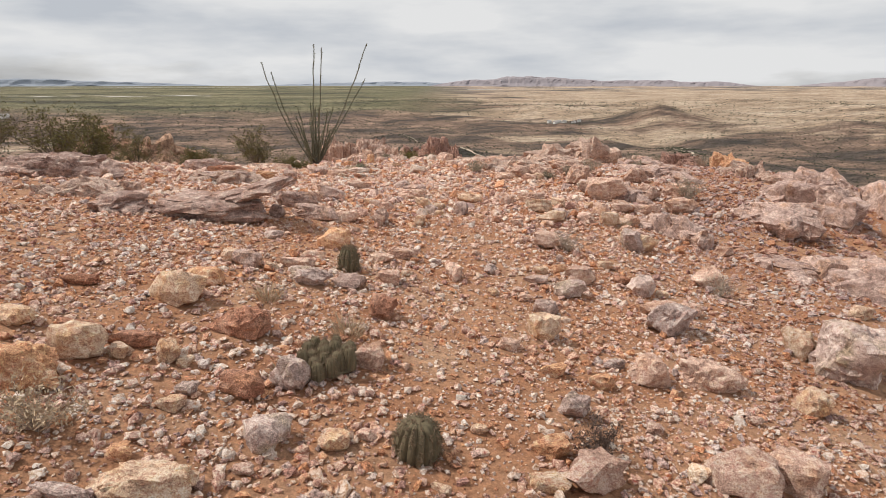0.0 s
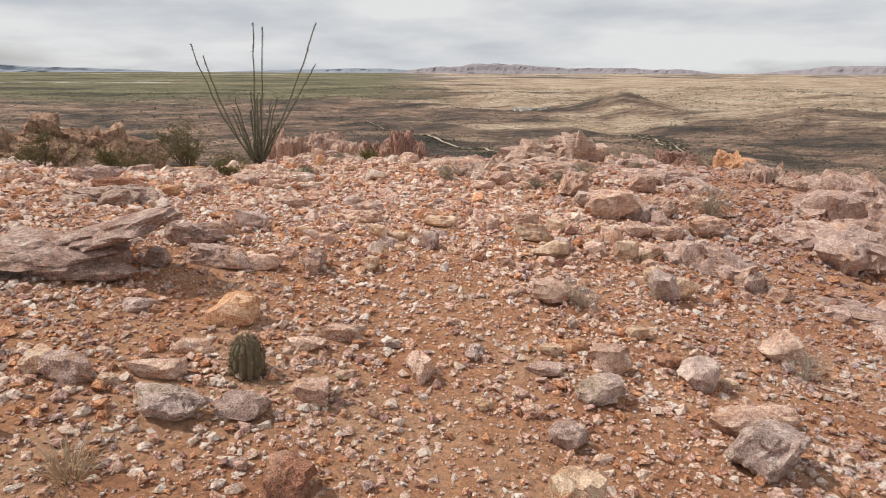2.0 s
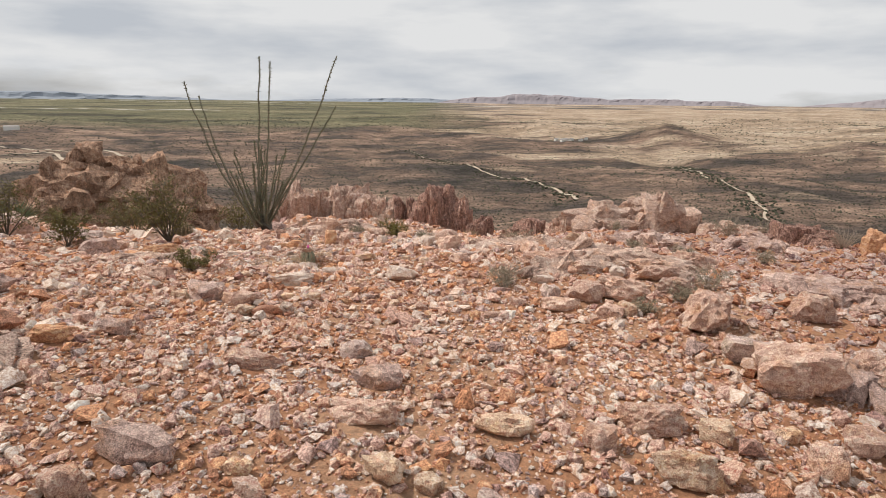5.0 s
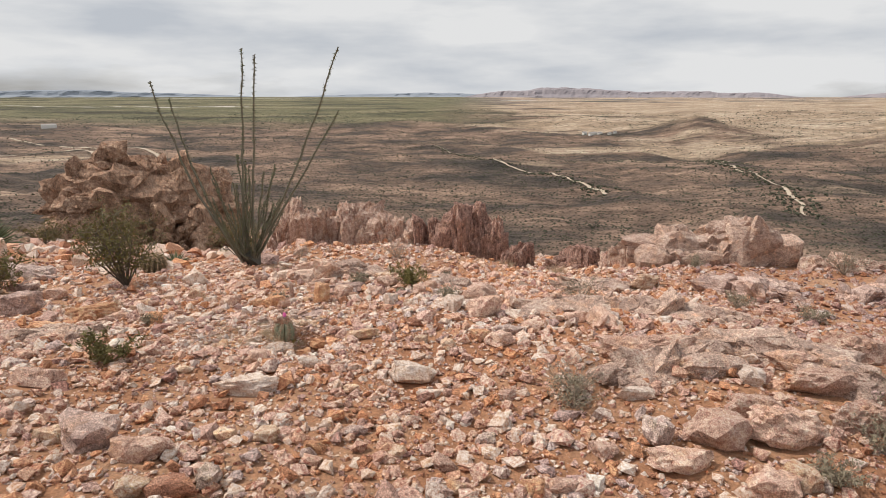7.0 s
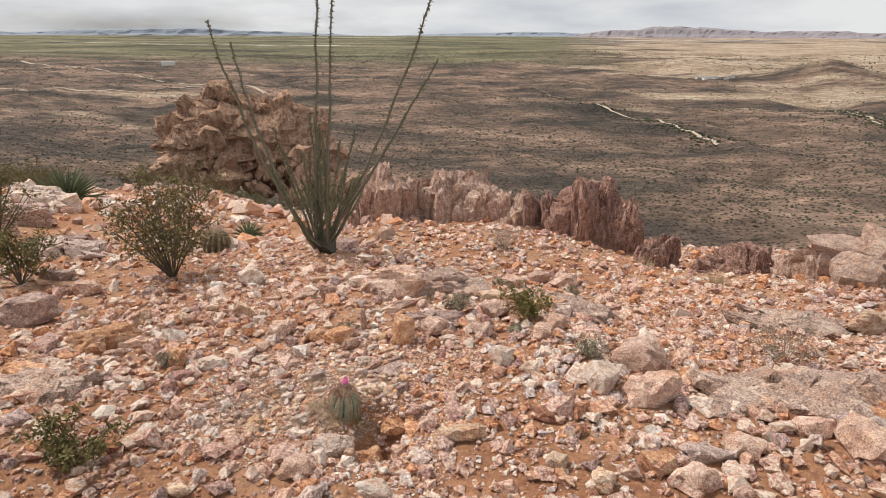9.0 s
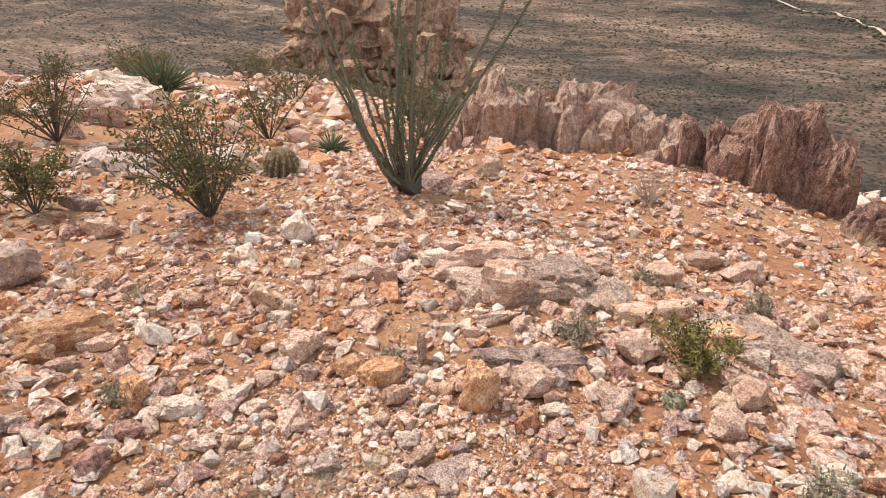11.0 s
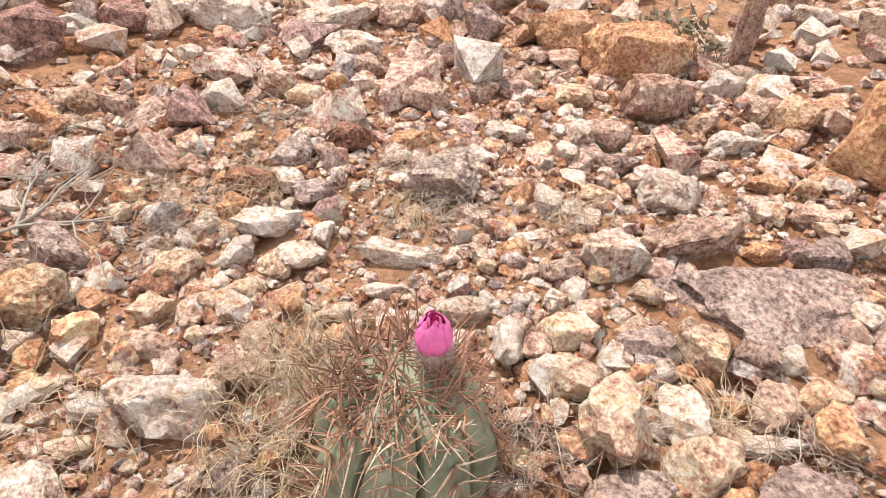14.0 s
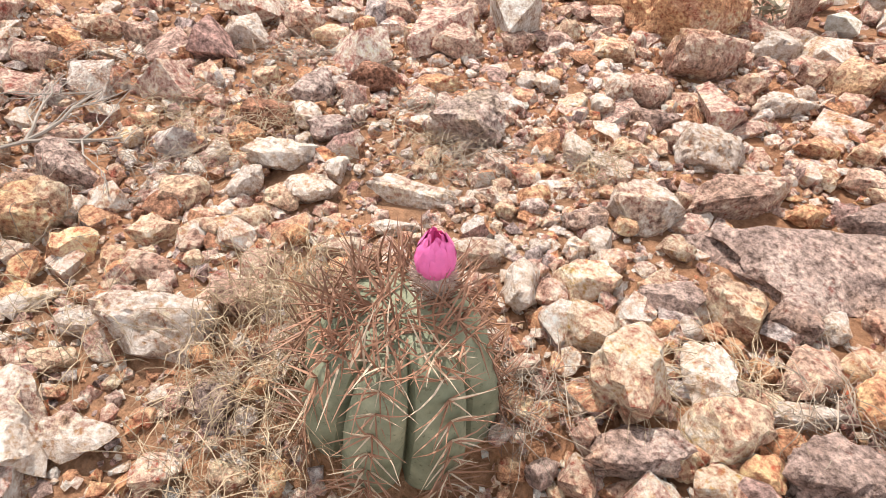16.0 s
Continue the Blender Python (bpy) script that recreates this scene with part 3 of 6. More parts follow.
loose_rock(-2.13, 13.73, 0.073, 0.038, 0.023, 38, "p", 7)
loose_rock(-2.16, 13.70, 0.039, 0.043, 0.027, 53, "c", 8)
loose_rock(-2.21, 13.66, 0.064, 0.059, 0.037, 53, "o", 9)
loose_rock(-2.29, 13.63, 0.109, 0.091, 0.056, 53, "c", 10)
loose_rock(-2.23, 13.60, 0.047, 0.042, 0.026, 53, "w", 11)
loose_rock(-2.38, 13.71, 0.098, 0.079, 0.049, 53, "v", 12)
loose_rock(-2.38, 13.63, 0.074, 0.033, 0.020, 53, "v", 13)
loose_rock(-2.24, 13.81, 0.071, 0.057, 0.035, 53, "c", 14)
loose_rock(-2.19, 13.76, 0.063, 0.049, 0.030, 53, "c", 15)
loose_rock(-2.15, 13.82, 0.044, 0.039, 0.024, 53, "c", 16)
loose_rock(-2.21, 13.89, 0.047, 0.060, 0.038, 53, "w", 17)
loose_rock(-2.14, 13.87, 0.057, 0.038, 0.024, 53, "c", 18)
loose_rock(-2.15, 13.92, 0.053, 0.044, 0.027, 53, "c", 19)
loose_rock(-2.14, 13.96, 0.082, 0.055, 0.034, 73, "w", 20)
loose_rock(-2.16, 14.01, 0.041, 0.046, 0.028, 53, "w", 21)
loose_rock(-2.23, 13.96, 0.126, 0.064, 0.040, 53, "w", 22)
loose_rock(-2.25, 14.05, 0.070, 0.056, 0.035, 53, "g", 23)
loose_rock(-2.31, 13.94, 0.051, 0.053, 0.033, 53, "o", 24)
loose_rock(-2.35, 13.99, 0.091, 0.056, 0.034, 53, "r", 25)
loose_rock(-2.31, 13.89, 0.051, 0.041, 0.026, 53, "w", 26)
loose_rock(-2.37, 14.08, 0.067, 0.101, 0.042, 53, "g", 27)
loose_rock(-2.35, 14.18, 0.103, 0.073, 0.045, 53, "r", 28)
loose_rock(-2.29, 14.28, 0.092, 0.048, 0.030, 53, "o", 29)
loose_rock(-2.54, 14.20, 0.079, 0.051, 0.039, 53, "c", 30)
loose_rock(-2.63, 14.07, 0.095, 0.067, 0.050, 53, "w", 31)
loose_rock(-2.45, 14.36, 0.079, 0.058, 0.044, 53, "c", 32)
loose_rock(-2.39, 14.41, 0.098, 0.074, 0.055, 53, "p", 33)
loose_rock(-2.14, 14.23, 0.133, 0.105, 0.065, 53, "g", 34)
loose_rock(-2.40, 14.25, 0.042, 0.028, 0.017, 53, "w", 35)
loose_rock(-2.05, 14.07, 0.137, 0.040, 0.027, 53, "w", 36)
loose_rock(-2.01, 14.01, 0.081, 0.023, 0.016, 53, "w", 37)
loose_rock(-2.02, 13.94, 0.063, 0.034, 0.021, 53, "w", 38)
loose_rock(-1.90, 14.06, 0.076, 0.044, 0.027, 53, "w", 39)
loose_rock(-2.30, 14.42, 0.037, 0.026, 0.016, 53, "w", 40)
loose_rock(-2.22, 14.43, 0.047, 0.031, 0.019, 53, "w", 41)
loose_rock(-2.00, 14.33, 0.044, 0.062, 0.038, 53, "w", 42)
loose_rock(-2.08, 14.48, 0.046, 0.054, 0.033, 53, "w", 43)
loose_rock(-2.10, 14.54, 0.054, 0.063, 0.039, 53, "w", 44)
loose_rock(-2.06, 14.57, 0.093, 0.070, 0.044, 53, "p", 45)
loose_rock(-2.11, 14.44, 0.045, 0.049, 0.031, 53, "c", 46)
loose_rock(-1.99, 14.52, 0.106, 0.047, 0.029, 53, "v", 47)
loose_rock(-1.88, 14.50, 0.112, 0.080, 0.050, 53, "w", 48)
loose_rock(-2.06, 14.72, 0.151, 0.109, 0.082, 53, "p", 49)
loose_rock(-1.90, 14.71, 0.114, 0.048, 0.036, 53, "w", 50)
loose_rock(-1.85, 14.84, 0.080, 0.081, 0.060, 53, "c", 51)
loose_rock(-2.21, 14.64, 0.094, 0.053, 0.039, 53, "c", 52)
loose_rock(-1.87, 14.22, 0.063, 0.049, 0.031, 53, "v", 53)
loose_rock(-1.84, 14.30, 0.100, 0.084, 0.052, 53, "w", 54)
loose_rock(-1.79, 14.43, 0.165, 0.074, 0.046, 68, "p", 55)
loose_rock(-1.66, 14.38, 0.307, 0.136, 0.035, 45, "v", 56)
loose_rock(-1.65, 14.52, 0.090, 0.062, 0.038, 53, "v", 57)
loose_rock(-1.90, 14.30, 0.045, 0.025, 0.016, 53, "o", 58)
loose_rock(-1.95, 14.20, 0.047, 0.038, 0.024, 53, "o", 59)
loose_rock(-2.00, 14.26, 0.047, 0.023, 0.014, 53, "o", 60)
loose_rock(-1.95, 14.15, 0.037, 0.032, 0.020, 53, "c", 61)
loose_rock(-1.79, 14.14, 0.083, 0.048, 0.030, 53, "c", 62)
loose_rock(-1.80, 14.09, 0.039, 0.040, 0.025, 53, "p", 63)
loose_rock(-1.83, 14.07, 0.045, 0.066, 0.041, 53, "w", 64)
loose_rock(-1.74, 14.09, 0.071, 0.061, 0.038, 53, "c", 65)
loose_rock(-1.72, 14.20, 0.078, 0.044, 0.027, 53, "v", 66)
loose_rock(-1.66, 14.25, 0.076, 0.075, 0.047, 53, "c", 67)
loose_rock(-1.62, 14.29, 0.064, 0.062, 0.039, 83, "v", 68)
loose_rock(-1.59, 14.32, 0.041, 0.039, 0.024, 53, "w", 69)
loose_rock(-1.67, 14.08, 0.083, 0.108, 0.067, 53, "c", 70)
loose_rock(-1.70, 14.16, 0.051, 0.024, 0.015, 53, "o", 71)
loose_rock(-1.63, 14.15, 0.056, 0.083, 0.034, 53, "w", 72)
loose_rock(-1.58, 14.12, 0.090, 0.065, 0.040, 53, "c", 73)
loose_rock(-1.55, 14.19, 0.103, 0.031, 0.021, 48, "w", 74)
loose_rock(-1.54, 14.15, 0.043, 0.031, 0.019, 53, "o", 75)
loose_rock(-1.62, 14.04, 0.106, 0.057, 0.035, 53, "v", 76)
loose_rock(-1.54, 14.30, 0.077, 0.044, 0.027, 53, "c", 77)
loose_rock(-1.57, 14.24, 0.074, 0.053, 0.033, 78, "p", 78)
loose_rock(-1.51, 14.26, 0.050, 0.064, 0.040, 53, "o", 79)
loose_rock(-1.55, 14.07, 0.054, 0.039, 0.024, 53, "c", 80)
loose_rock(-1.53, 14.11, 0.042, 0.038, 0.024, 53, "o", 81)
loose_rock(-1.58, 14.08, 0.033, 0.019, 0.012, 53, "o", 82)
loose_rock(-1.58, 14.06, 0.029, 0.022, 0.014, 53, "o", 83)
loose_rock(-1.63, 13.98, 0.040, 0.048, 0.030, 53, "p", 84)
loose_rock(-1.66, 13.96, 0.040, 0.038, 0.024, 53, "v", 85)
loose_rock(-1.72, 13.98, 0.032, 0.029, 0.018, 53, "o", 86)
loose_rock(-1.70, 14.00, 0.040, 0.018, 0.011, 53, "o", 87)
loose_rock(-1.75, 14.01, 0.040, 0.025, 0.016, 53, "p", 88)
loose_rock(-1.73, 14.04, 0.019, 0.028, 0.012, 53, "o", 89)
loose_rock(-1.68, 14.03, 0.033, 0.017, 0.011, 53, "w", 90)
loose_rock(-1.66, 14.01, 0.030, 0.038, 0.024, 53, "p", 91)
loose_rock(-1.68, 13.94, 0.032, 0.028, 0.018, 53, "o", 92)
loose_rock(-1.71, 13.95, 0.026, 0.028, 0.017, 53, "v", 93)
loose_rock(-1.49, 14.16, 0.106, 0.067, 0.042, 53, "v", 94)
loose_rock(-1.83, 13.71, 0.047, 0.027, 0.017, 53, "c", 95)
loose_rock(-2.45, 13.82, 0.045, 0.035, 0.022, 53, "o", 96)
loose_rock(-2.32, 13.73, 0.032, 0.036, 0.022, 53, "r", 97)
loose_rock(-2.46, 13.69, 0.084, 0.047, 0.029, 53, "p", 98)
loose_rock(-2.63, 13.98, 0.079, 0.052, 0.039, 53, "p", 99)
loose_rock(-2.71, 13.90, 0.076, 0.052, 0.039, 53, "p", 100)
loose_rock(-2.77, 13.84, 0.085, 0.050, 0.038, 53, "c", 101)
loose_rock(-2.74, 13.78, 0.062, 0.044, 0.033, 53, "o", 102)
loose_rock(-2.69, 13.72, 0.080, 0.051, 0.038, 53, "p", 103)
loose_rock(-2.61, 13.92, 0.057, 0.038, 0.028, 53, "w", 104)
loose_rock(-2.62, 14.19, 0.083, 0.076, 0.057, 53, "p", 105)
loose_rock(-2.57, 14.29, 0.055, 0.038, 0.029, 53, "o", 106)
loose_rock(-2.34, 14.51, 0.073, 0.049, 0.037, 53, "p", 107)
loose_rock(-2.32, 14.62, 0.062, 0.055, 0.041, 53, "c", 108)
loose_rock(-2.15, 14.32, 0.043, 0.033, 0.020, 53, "p", 109)
loose_rock(-2.07, 14.33, 0.041, 0.031, 0.019, 53, "c", 110)
loose_rock(-1.96, 14.41, 0.061, 0.036, 0.023, 53, "c", 111)
loose_rock(-1.94, 14.49, 0.048, 0.044, 0.028, 53, "p", 112)
loose_rock(-1.79, 14.64, 0.074, 0.042, 0.026, 53, "o", 113)
loose_rock(-1.74, 14.67, 0.051, 0.039, 0.029, 53, "c", 114)
loose_rock(-1.70, 14.60, 0.065, 0.051, 0.032, 53, "p", 115)
loose_rock(-1.71, 14.48, 0.059, 0.040, 0.025, 53, "o", 116)
loose_rock(-1.77, 14.28, 0.050, 0.037, 0.023, 53, "c", 117)
loose_rock(-1.84, 14.17, 0.035, 0.030, 0.019, 53, "w", 118)
loose_rock(-1.87, 14.14, 0.030, 0.023, 0.014, 53, "w", 119)
loose_rock(-2.01, 14.87, 0.100, 0.065, 0.049, 53, "w", 120)
loose_rock(-1.91, 14.84, 0.074, 0.054, 0.041, 53, "p", 121)
loose_rock(-1.97, 14.73, 0.064, 0.050, 0.038, 53, "p", 122)
loose_rock(-2.14, 13.61, 0.043, 0.034, 0.021, 53, "c", 123)
loose_rock(-2.06, 13.58, 0.036, 0.031, 0.019, 53, "p", 124)
loose_rock(-1.96, 13.74, 0.033, 0.028, 0.017, 53, "o", 125)
loose_rock(-2.04, 13.61, 0.047, 0.034, 0.021, 53, "c", 126)
loose_rock(-1.63, 14.09, 0.030, 0.024, 0.015, 53, "p", 127)
loose_rock(-1.69, 14.20, 0.030, 0.022, 0.013, 53, "v", 128)
loose_rock(-1.66, 14.21, 0.034, 0.023, 0.014, 53, "o", 129)
loose_rock(-1.60, 14.21, 0.030, 0.030, 0.018, 53, "o", 130)
loose_rock(-1.56, 14.37, 0.034, 0.051, 0.021, 53, "p", 131)
loose_rock(-1.60, 14.01, 0.039, 0.024, 0.015, 53, "p", 132)
loose_rock(-1.52, 14.14, 0.034, 0.023, 0.015, 53, "p", 133)
loose_rock(-2.22, 14.86, 0.265, 0.199, 0.123, 42, "o", 134)
loose_rock(-2.41, 14.84, 0.201, 0.151, 0.093, 42, "o", 135)
loose_rock(-3.24, 14.22, 0.145, 0.183, 0.137, 42, "o", 136)
loose_rock(-4.04, 14.42, 0.546, 0.223, 0.167, 42, "o", 137)
loose_rock(-3.31, 15.25, 0.190, 0.204, 0.153, 42, "c", 138)
loose_rock(-3.82, 14.49, 0.245, 0.098, 0.073, 42, "p", 139)
loose_rock(-3.95, 14.24, 0.143, 0.121, 0.091, 42, "o", 140)
loose_rock(-2.98, 14.26, 0.212, 0.139, 0.086, 42, "w", 141)
loose_rock(-3.09, 14.15, 0.139, 0.092, 0.057, 42, "w", 142)
loose_rock(-2.80, 14.44, 0.181, 0.097, 0.060, 42, "w", 143)
loose_rock(-2.67, 14.41, 0.144, 0.086, 0.053, 42, "w", 144)
loose_rock(-2.74, 14.89, 0.293, 0.201, 0.125, 42, "p", 145)
loose_rock(-2.75, 14.60, 0.130, 0.097, 0.060, 42, "p", 146)
loose_rock(-1.83, 15.74, 0.395, 0.314, 0.236, 22, "p", 147)
loose_rock(-2.13, 16.13, 0.598, 0.217, 0.163, 42, "p", 148)
loose_rock(-2.29, 15.94, 0.291, 0.138, 0.103, 42, "p", 149)
loose_rock(-1.82, 15.46, 0.283, 0.087, 0.065, 42, "p", 150)
loose_rock(-2.69, 15.72, 0.179, 0.236, 0.177, 42, "p", 151)
loose_rock(-2.52, 16.38, 0.237, 0.142, 0.106, 42, "p", 152)
loose_rock(-2.19, 15.80, 0.203, 0.104, 0.078, 42, "v", 153)
loose_rock(-1.89, 15.28, 0.137, 0.095, 0.071, 42, "p", 154)
loose_rock(-2.04, 15.32, 0.121, 0.063, 0.047, 42, "w", 155)
loose_rock(-2.26, 15.50, 0.136, 0.081, 0.061, 42, "w", 156)
loose_rock(-2.16, 15.41, 0.107, 0.063, 0.047, 42, "p", 157)
loose_rock(-3.75, 15.10, 0.147, 0.106, 0.079, 42, "p", 158)
loose_rock(-3.88, 14.91, 0.117, 0.085, 0.064, 42, "c", 159)
loose_rock(-3.19, 14.60, 0.113, 0.053, 0.040, 42, "p", 160)
loose_rock(-3.80, 14.25, 0.182, 0.080, 0.060, 42, "p", 161)
loose_rock(-2.86, 14.10, 0.068, 0.044, 0.027, 42, "w", 162)
loose_rock(-2.73, 14.16, 0.090, 0.057, 0.036, 42, "w", 163)
loose_rock(-3.05, 13.91, 0.058, 0.061, 0.038, 42, "w", 164)
loose_rock(-2.99, 13.94, 0.080, 0.055, 0.034, 42, "r", 165)
loose_rock(-2.63, 14.28, 0.072, 0.048, 0.030, 42, "w", 166)
loose_rock(-2.02, 14.95, 0.085, 0.052, 0.032, 42, "p", 167)
loose_rock(-2.59, 14.39, 0.082, 0.057, 0.036, 42, "p", 168)
loose_rock(-2.72, 15.11, 0.069, 0.053, 0.039, 42, "w", 169)
loose_rock(-3.57, 14.03, 0.139, 0.070, 0.052, 42, "r", 170)
loose_rock(-3.79, 14.08, 0.176, 0.067, 0.050, 42, "w", 171)
loose_rock(-3.10, 15.26, 0.089, 0.102, 0.077, 42, "w", 172)
loose_rock(-2.91, 15.40, 0.100, 0.062, 0.047, 42, "w", 173)
loose_rock(-1.67, 15.45, 0.125, 0.103, 0.077, 42, "p", 174)
loose_rock(-5.20, 14.89, 0.559, 0.359, 0.270, 29, "v", 175)
loose_rock(-6.13, 16.05, 0.506, 0.166, 0.124, 29, "v", 176)
loose_rock(-7.67, 17.77, 0.977, 0.239, 0.195, 29, "v", 177)
loose_rock(-5.41, 15.76, 0.292, 0.200, 0.150, 29, "p", 178)
loose_rock(-9.76, 19.09, 1.100, 0.530, 0.397, 29, "v", 179)
loose_rock(-1.27, 16.18, 0.154, 0.095, 0.059, 29, "w", 180)
loose_rock(-1.12, 15.89, 0.273, 0.175, 0.108, 29, "c", 181)
loose_rock(-1.06, 15.52, 0.308, 0.216, 0.134, 29, "p", 182)
loose_rock(-0.53, 15.38, 0.219, 0.182, 0.113, 29, "p", 183)
loose_rock(-0.64, 15.27, 0.150, 0.114, 0.071, 29, "c", 184)
loose_rock(-0.40, 16.20, 0.194, 0.243, 0.150, 29, "p", 185)
loose_rock(-0.63, 15.96, 0.400, 0.183, 0.114, 29, "o", 186)
loose_rock(-1.09, 15.02, 0.185, 0.179, 0.111, 29, "v", 187)
loose_rock(-1.33, 14.89, 0.157, 0.085, 0.053, 29, "w", 188)
loose_rock(-3.35, 13.79, 0.153, 0.106, 0.066, 29, "w", 189)
loose_rock(-3.85, 15.12, 0.181, 0.124, 0.077, 29, "c", 190)
loose_rock(-3.08, 15.12, 0.177, 0.104, 0.064, 29, "w", 191)
loose_rock(-3.74, 15.42, 0.145, 0.077, 0.048, 29, "c", 192)
loose_rock(-3.01, 16.42, 0.287, 0.084, 0.063, 29, "c", 193)
loose_rock(-3.80, 16.30, 0.298, 0.284, 0.213, 29, "w", 194)
loose_rock(-2.49, 16.15, 0.283, 0.174, 0.108, 29, "w", 195)
loose_rock(-1.03, 16.79, 0.313, 0.214, 0.133, 29, "p", 196)
loose_rock(-0.49, 17.36, 0.354, 0.197, 0.148, 29, "p", 197)
loose_rock(-1.59, 17.36, 0.117, 0.086, 0.064, 29, "w", 198)
loose_rock(-0.61, 15.08, 0.193, 0.189, 0.117, 29, "p", 199)
loose_rock(-10.97, 18.39, 0.736, 0.433, 0.325, 29, "p", 200)
loose_rock(-0.91, 16.17, 0.260, 0.154, 0.095, 29, "p", 201)
loose_rock(-1.47, 16.52, 0.244, 0.172, 0.107, 29, "p", 202)
loose_rock(-2.94, 15.80, 0.231, 0.160, 0.100, 29, "p", 203)
loose_rock(-0.76, 17.49, 0.305, 0.174, 0.131, 29, "p", 204)
loose_rock(-10.92, 20.58, 0.889, 0.516, 0.387, 29, "w", 205)
loose_rock(-1.72, 13.49, 0.25, 0.15, 0.11, 20, "w", 206)
loose_rock(-1.36, 13.18, 0.228, 0.143, 0.089, 12, "w", 207)
loose_rock(-1.01, 13.65, 0.335, 0.136, 0.084, 12, "c", 208)
loose_rock(-0.21, 14.31, 0.241, 0.256, 0.159, 12, "w", 209)
loose_rock(-0.66, 14.38, 0.129, 0.160, 0.099, 12, "w", 210)
loose_rock(-0.86, 14.50, 0.156, 0.194, 0.146, 12, "w", 211)
loose_rock(-0.46, 13.48, 0.127, 0.127, 0.079, 12, "c", 212)
loose_rock(-0.21, 13.40, 0.159, 0.138, 0.086, 12, "c", 213)
loose_rock(-1.46, 15.00, 0.231, 0.179, 0.134, 12, "p", 214)
loose_rock(-4.03, 13.70, 0.401, 0.190, 0.142, 12, "o", 215)
loose_rock(-2.29, 13.55, 0.147, 0.105, 0.065, 12, "c", 216)
loose_rock(-0.53, 13.88, 0.176, 0.103, 0.064, 12, "r", 217)
loose_rock(-1.47, 13.89, 0.187, 0.116, 0.072, 12, "o", 218)
loose_rock(0.32, 13.70, 0.303, 0.140, 0.087, 12, "g", 219)
loose_rock(0.23, 13.45, 0.293, 0.181, 0.112, 12, "p", 220)
loose_rock(0.07, 13.55, 0.202, 0.147, 0.091, 12, "o", 221)
loose_rock(2.33, 16.64, 0.524, 0.274, 0.205, 12, "c", 222)
loose_rock(0.06, 14.69, 0.390, 0.279, 0.209, 12, "p", 223)
loose_rock(1.19, 13.97, 0.270, 0.405, 0.167, 12, "p", 224)
loose_rock(0.78, 14.49, 0.289, 0.164, 0.123, 12, "p", 225)
loose_rock(0.39, 14.23, 0.179, 0.117, 0.073, 12, "w", 226)
loose_rock(-2.34, 12.95, 0.132, 0.096, 0.059, 12, "c", 227)
loose_rock(-1.84, 13.22, 0.189, 0.146, 0.090, 12, "p", 228)
loose_rock(1.06, 14.72, 0.356, 0.200, 0.150, 12, "p", 229)
loose_rock(0.99, 14.07, 0.260, 0.166, 0.103, 12, "p", 230)
loose_rock(0.54, 13.81, 0.237, 0.164, 0.102, 12, "p", 231)
loose_rock(-1.69, 12.63, 0.504, 0.177, 0.132, 3, "w", 232)
loose_rock(-0.48, 12.85, 0.375, 0.207, 0.155, 3, "w", 233)
loose_rock(1.14, 12.51, 0.283, 0.122, 0.091, 3, "w", 234)
loose_rock(-2.34, 11.74, 0.380, 0.257, 0.193, 3, "v", 235)
loose_rock(-1.93, 11.63, 0.369, 0.188, 0.141, 3, "w", 236)
loose_rock(-1.45, 11.41, 0.140, 0.187, 0.116, 3, "w", 237)
loose_rock(-1.78, 11.24, 0.194, 0.163, 0.101, 3, "w", 238)
loose_rock(-1.58, 11.29, 0.307, 0.160, 0.099, 3, "r", 239)
loose_rock(-0.33, 12.62, 0.188, 0.083, 0.062, 3, "w", 240)
loose_rock(-0.78, 12.06, 0.195, 0.099, 0.062, 3, "v", 241)
loose_rock(2.04, 12.75, 0.199, 0.161, 0.121, 3, "w", 242)
loose_rock(1.15, 12.00, 0.216, 0.234, 0.176, 3, "w", 243)
loose_rock(1.21, 11.76, 0.411, 0.196, 0.121, 3, "p", 244)
loose_rock(1.41, 13.14, 0.818, 0.292, 0.219, 3, "p", 245)
loose_rock(-3.18, 12.43, 0.391, 0.174, 0.131, 3, "p", 246)
loose_rock(0.33, 11.53, 0.135, 0.138, 0.085, 3, "o", 247)
loose_rock(1.64, 11.55, 0.297, 0.218, 0.135, 3, "p", 248)
loose_rock(1.83, 11.63, 0.214, 0.206, 0.128, 3, "c", 249)
loose_rock(1.49, 11.99, 0.420, 0.268, 0.201, 3, "p", 250)
loose_rock(1.92, 12.04, 0.582, 0.286, 0.214, 3, "p", 251)
loose_rock(2.54, 12.67, 0.611, 0.236, 0.177, 3, "p", 252)
loose_rock(1.84, 12.30, 0.433, 0.193, 0.144, 3, "p", 253)
loose_rock(1.67, 12.87, 0.377, 0.193, 0.145, 3, "p", 254)
loose_rock(-0.19, 11.71, 0.193, 0.120, 0.074, 3, "p", 255)
loose_rock(0.12, 14.24, 0.380, 0.243, 0.182, 3, "p", 256)
loose_rock(-0.10, 11.49, 0.132, 0.097, 0.060, 3, "c", 257)
loose_rock(-1.30, 11.94, 0.171, 0.137, 0.085, 3, "c", 258)
loose_rock(2.48, 12.22, 0.458, 0.257, 0.193, 3, "p", 259)
loose_rock(3.19, 13.38, 0.589, 0.279, 0.209, 3, "p", 260)
loose_rock(2.45, 13.02, 0.401, 0.209, 0.157, 3, "p", 261)
loose_rock(-2.60, 11.78, 0.189, 0.117, 0.088, 3, "c", 262)
loose_rock(-0.97, 11.84, 0.164, 0.121, 0.075, 3, "o", 263)
loose_rock(0.79, 11.87, 0.184, 0.138, 0.086, 3, "p", 264)
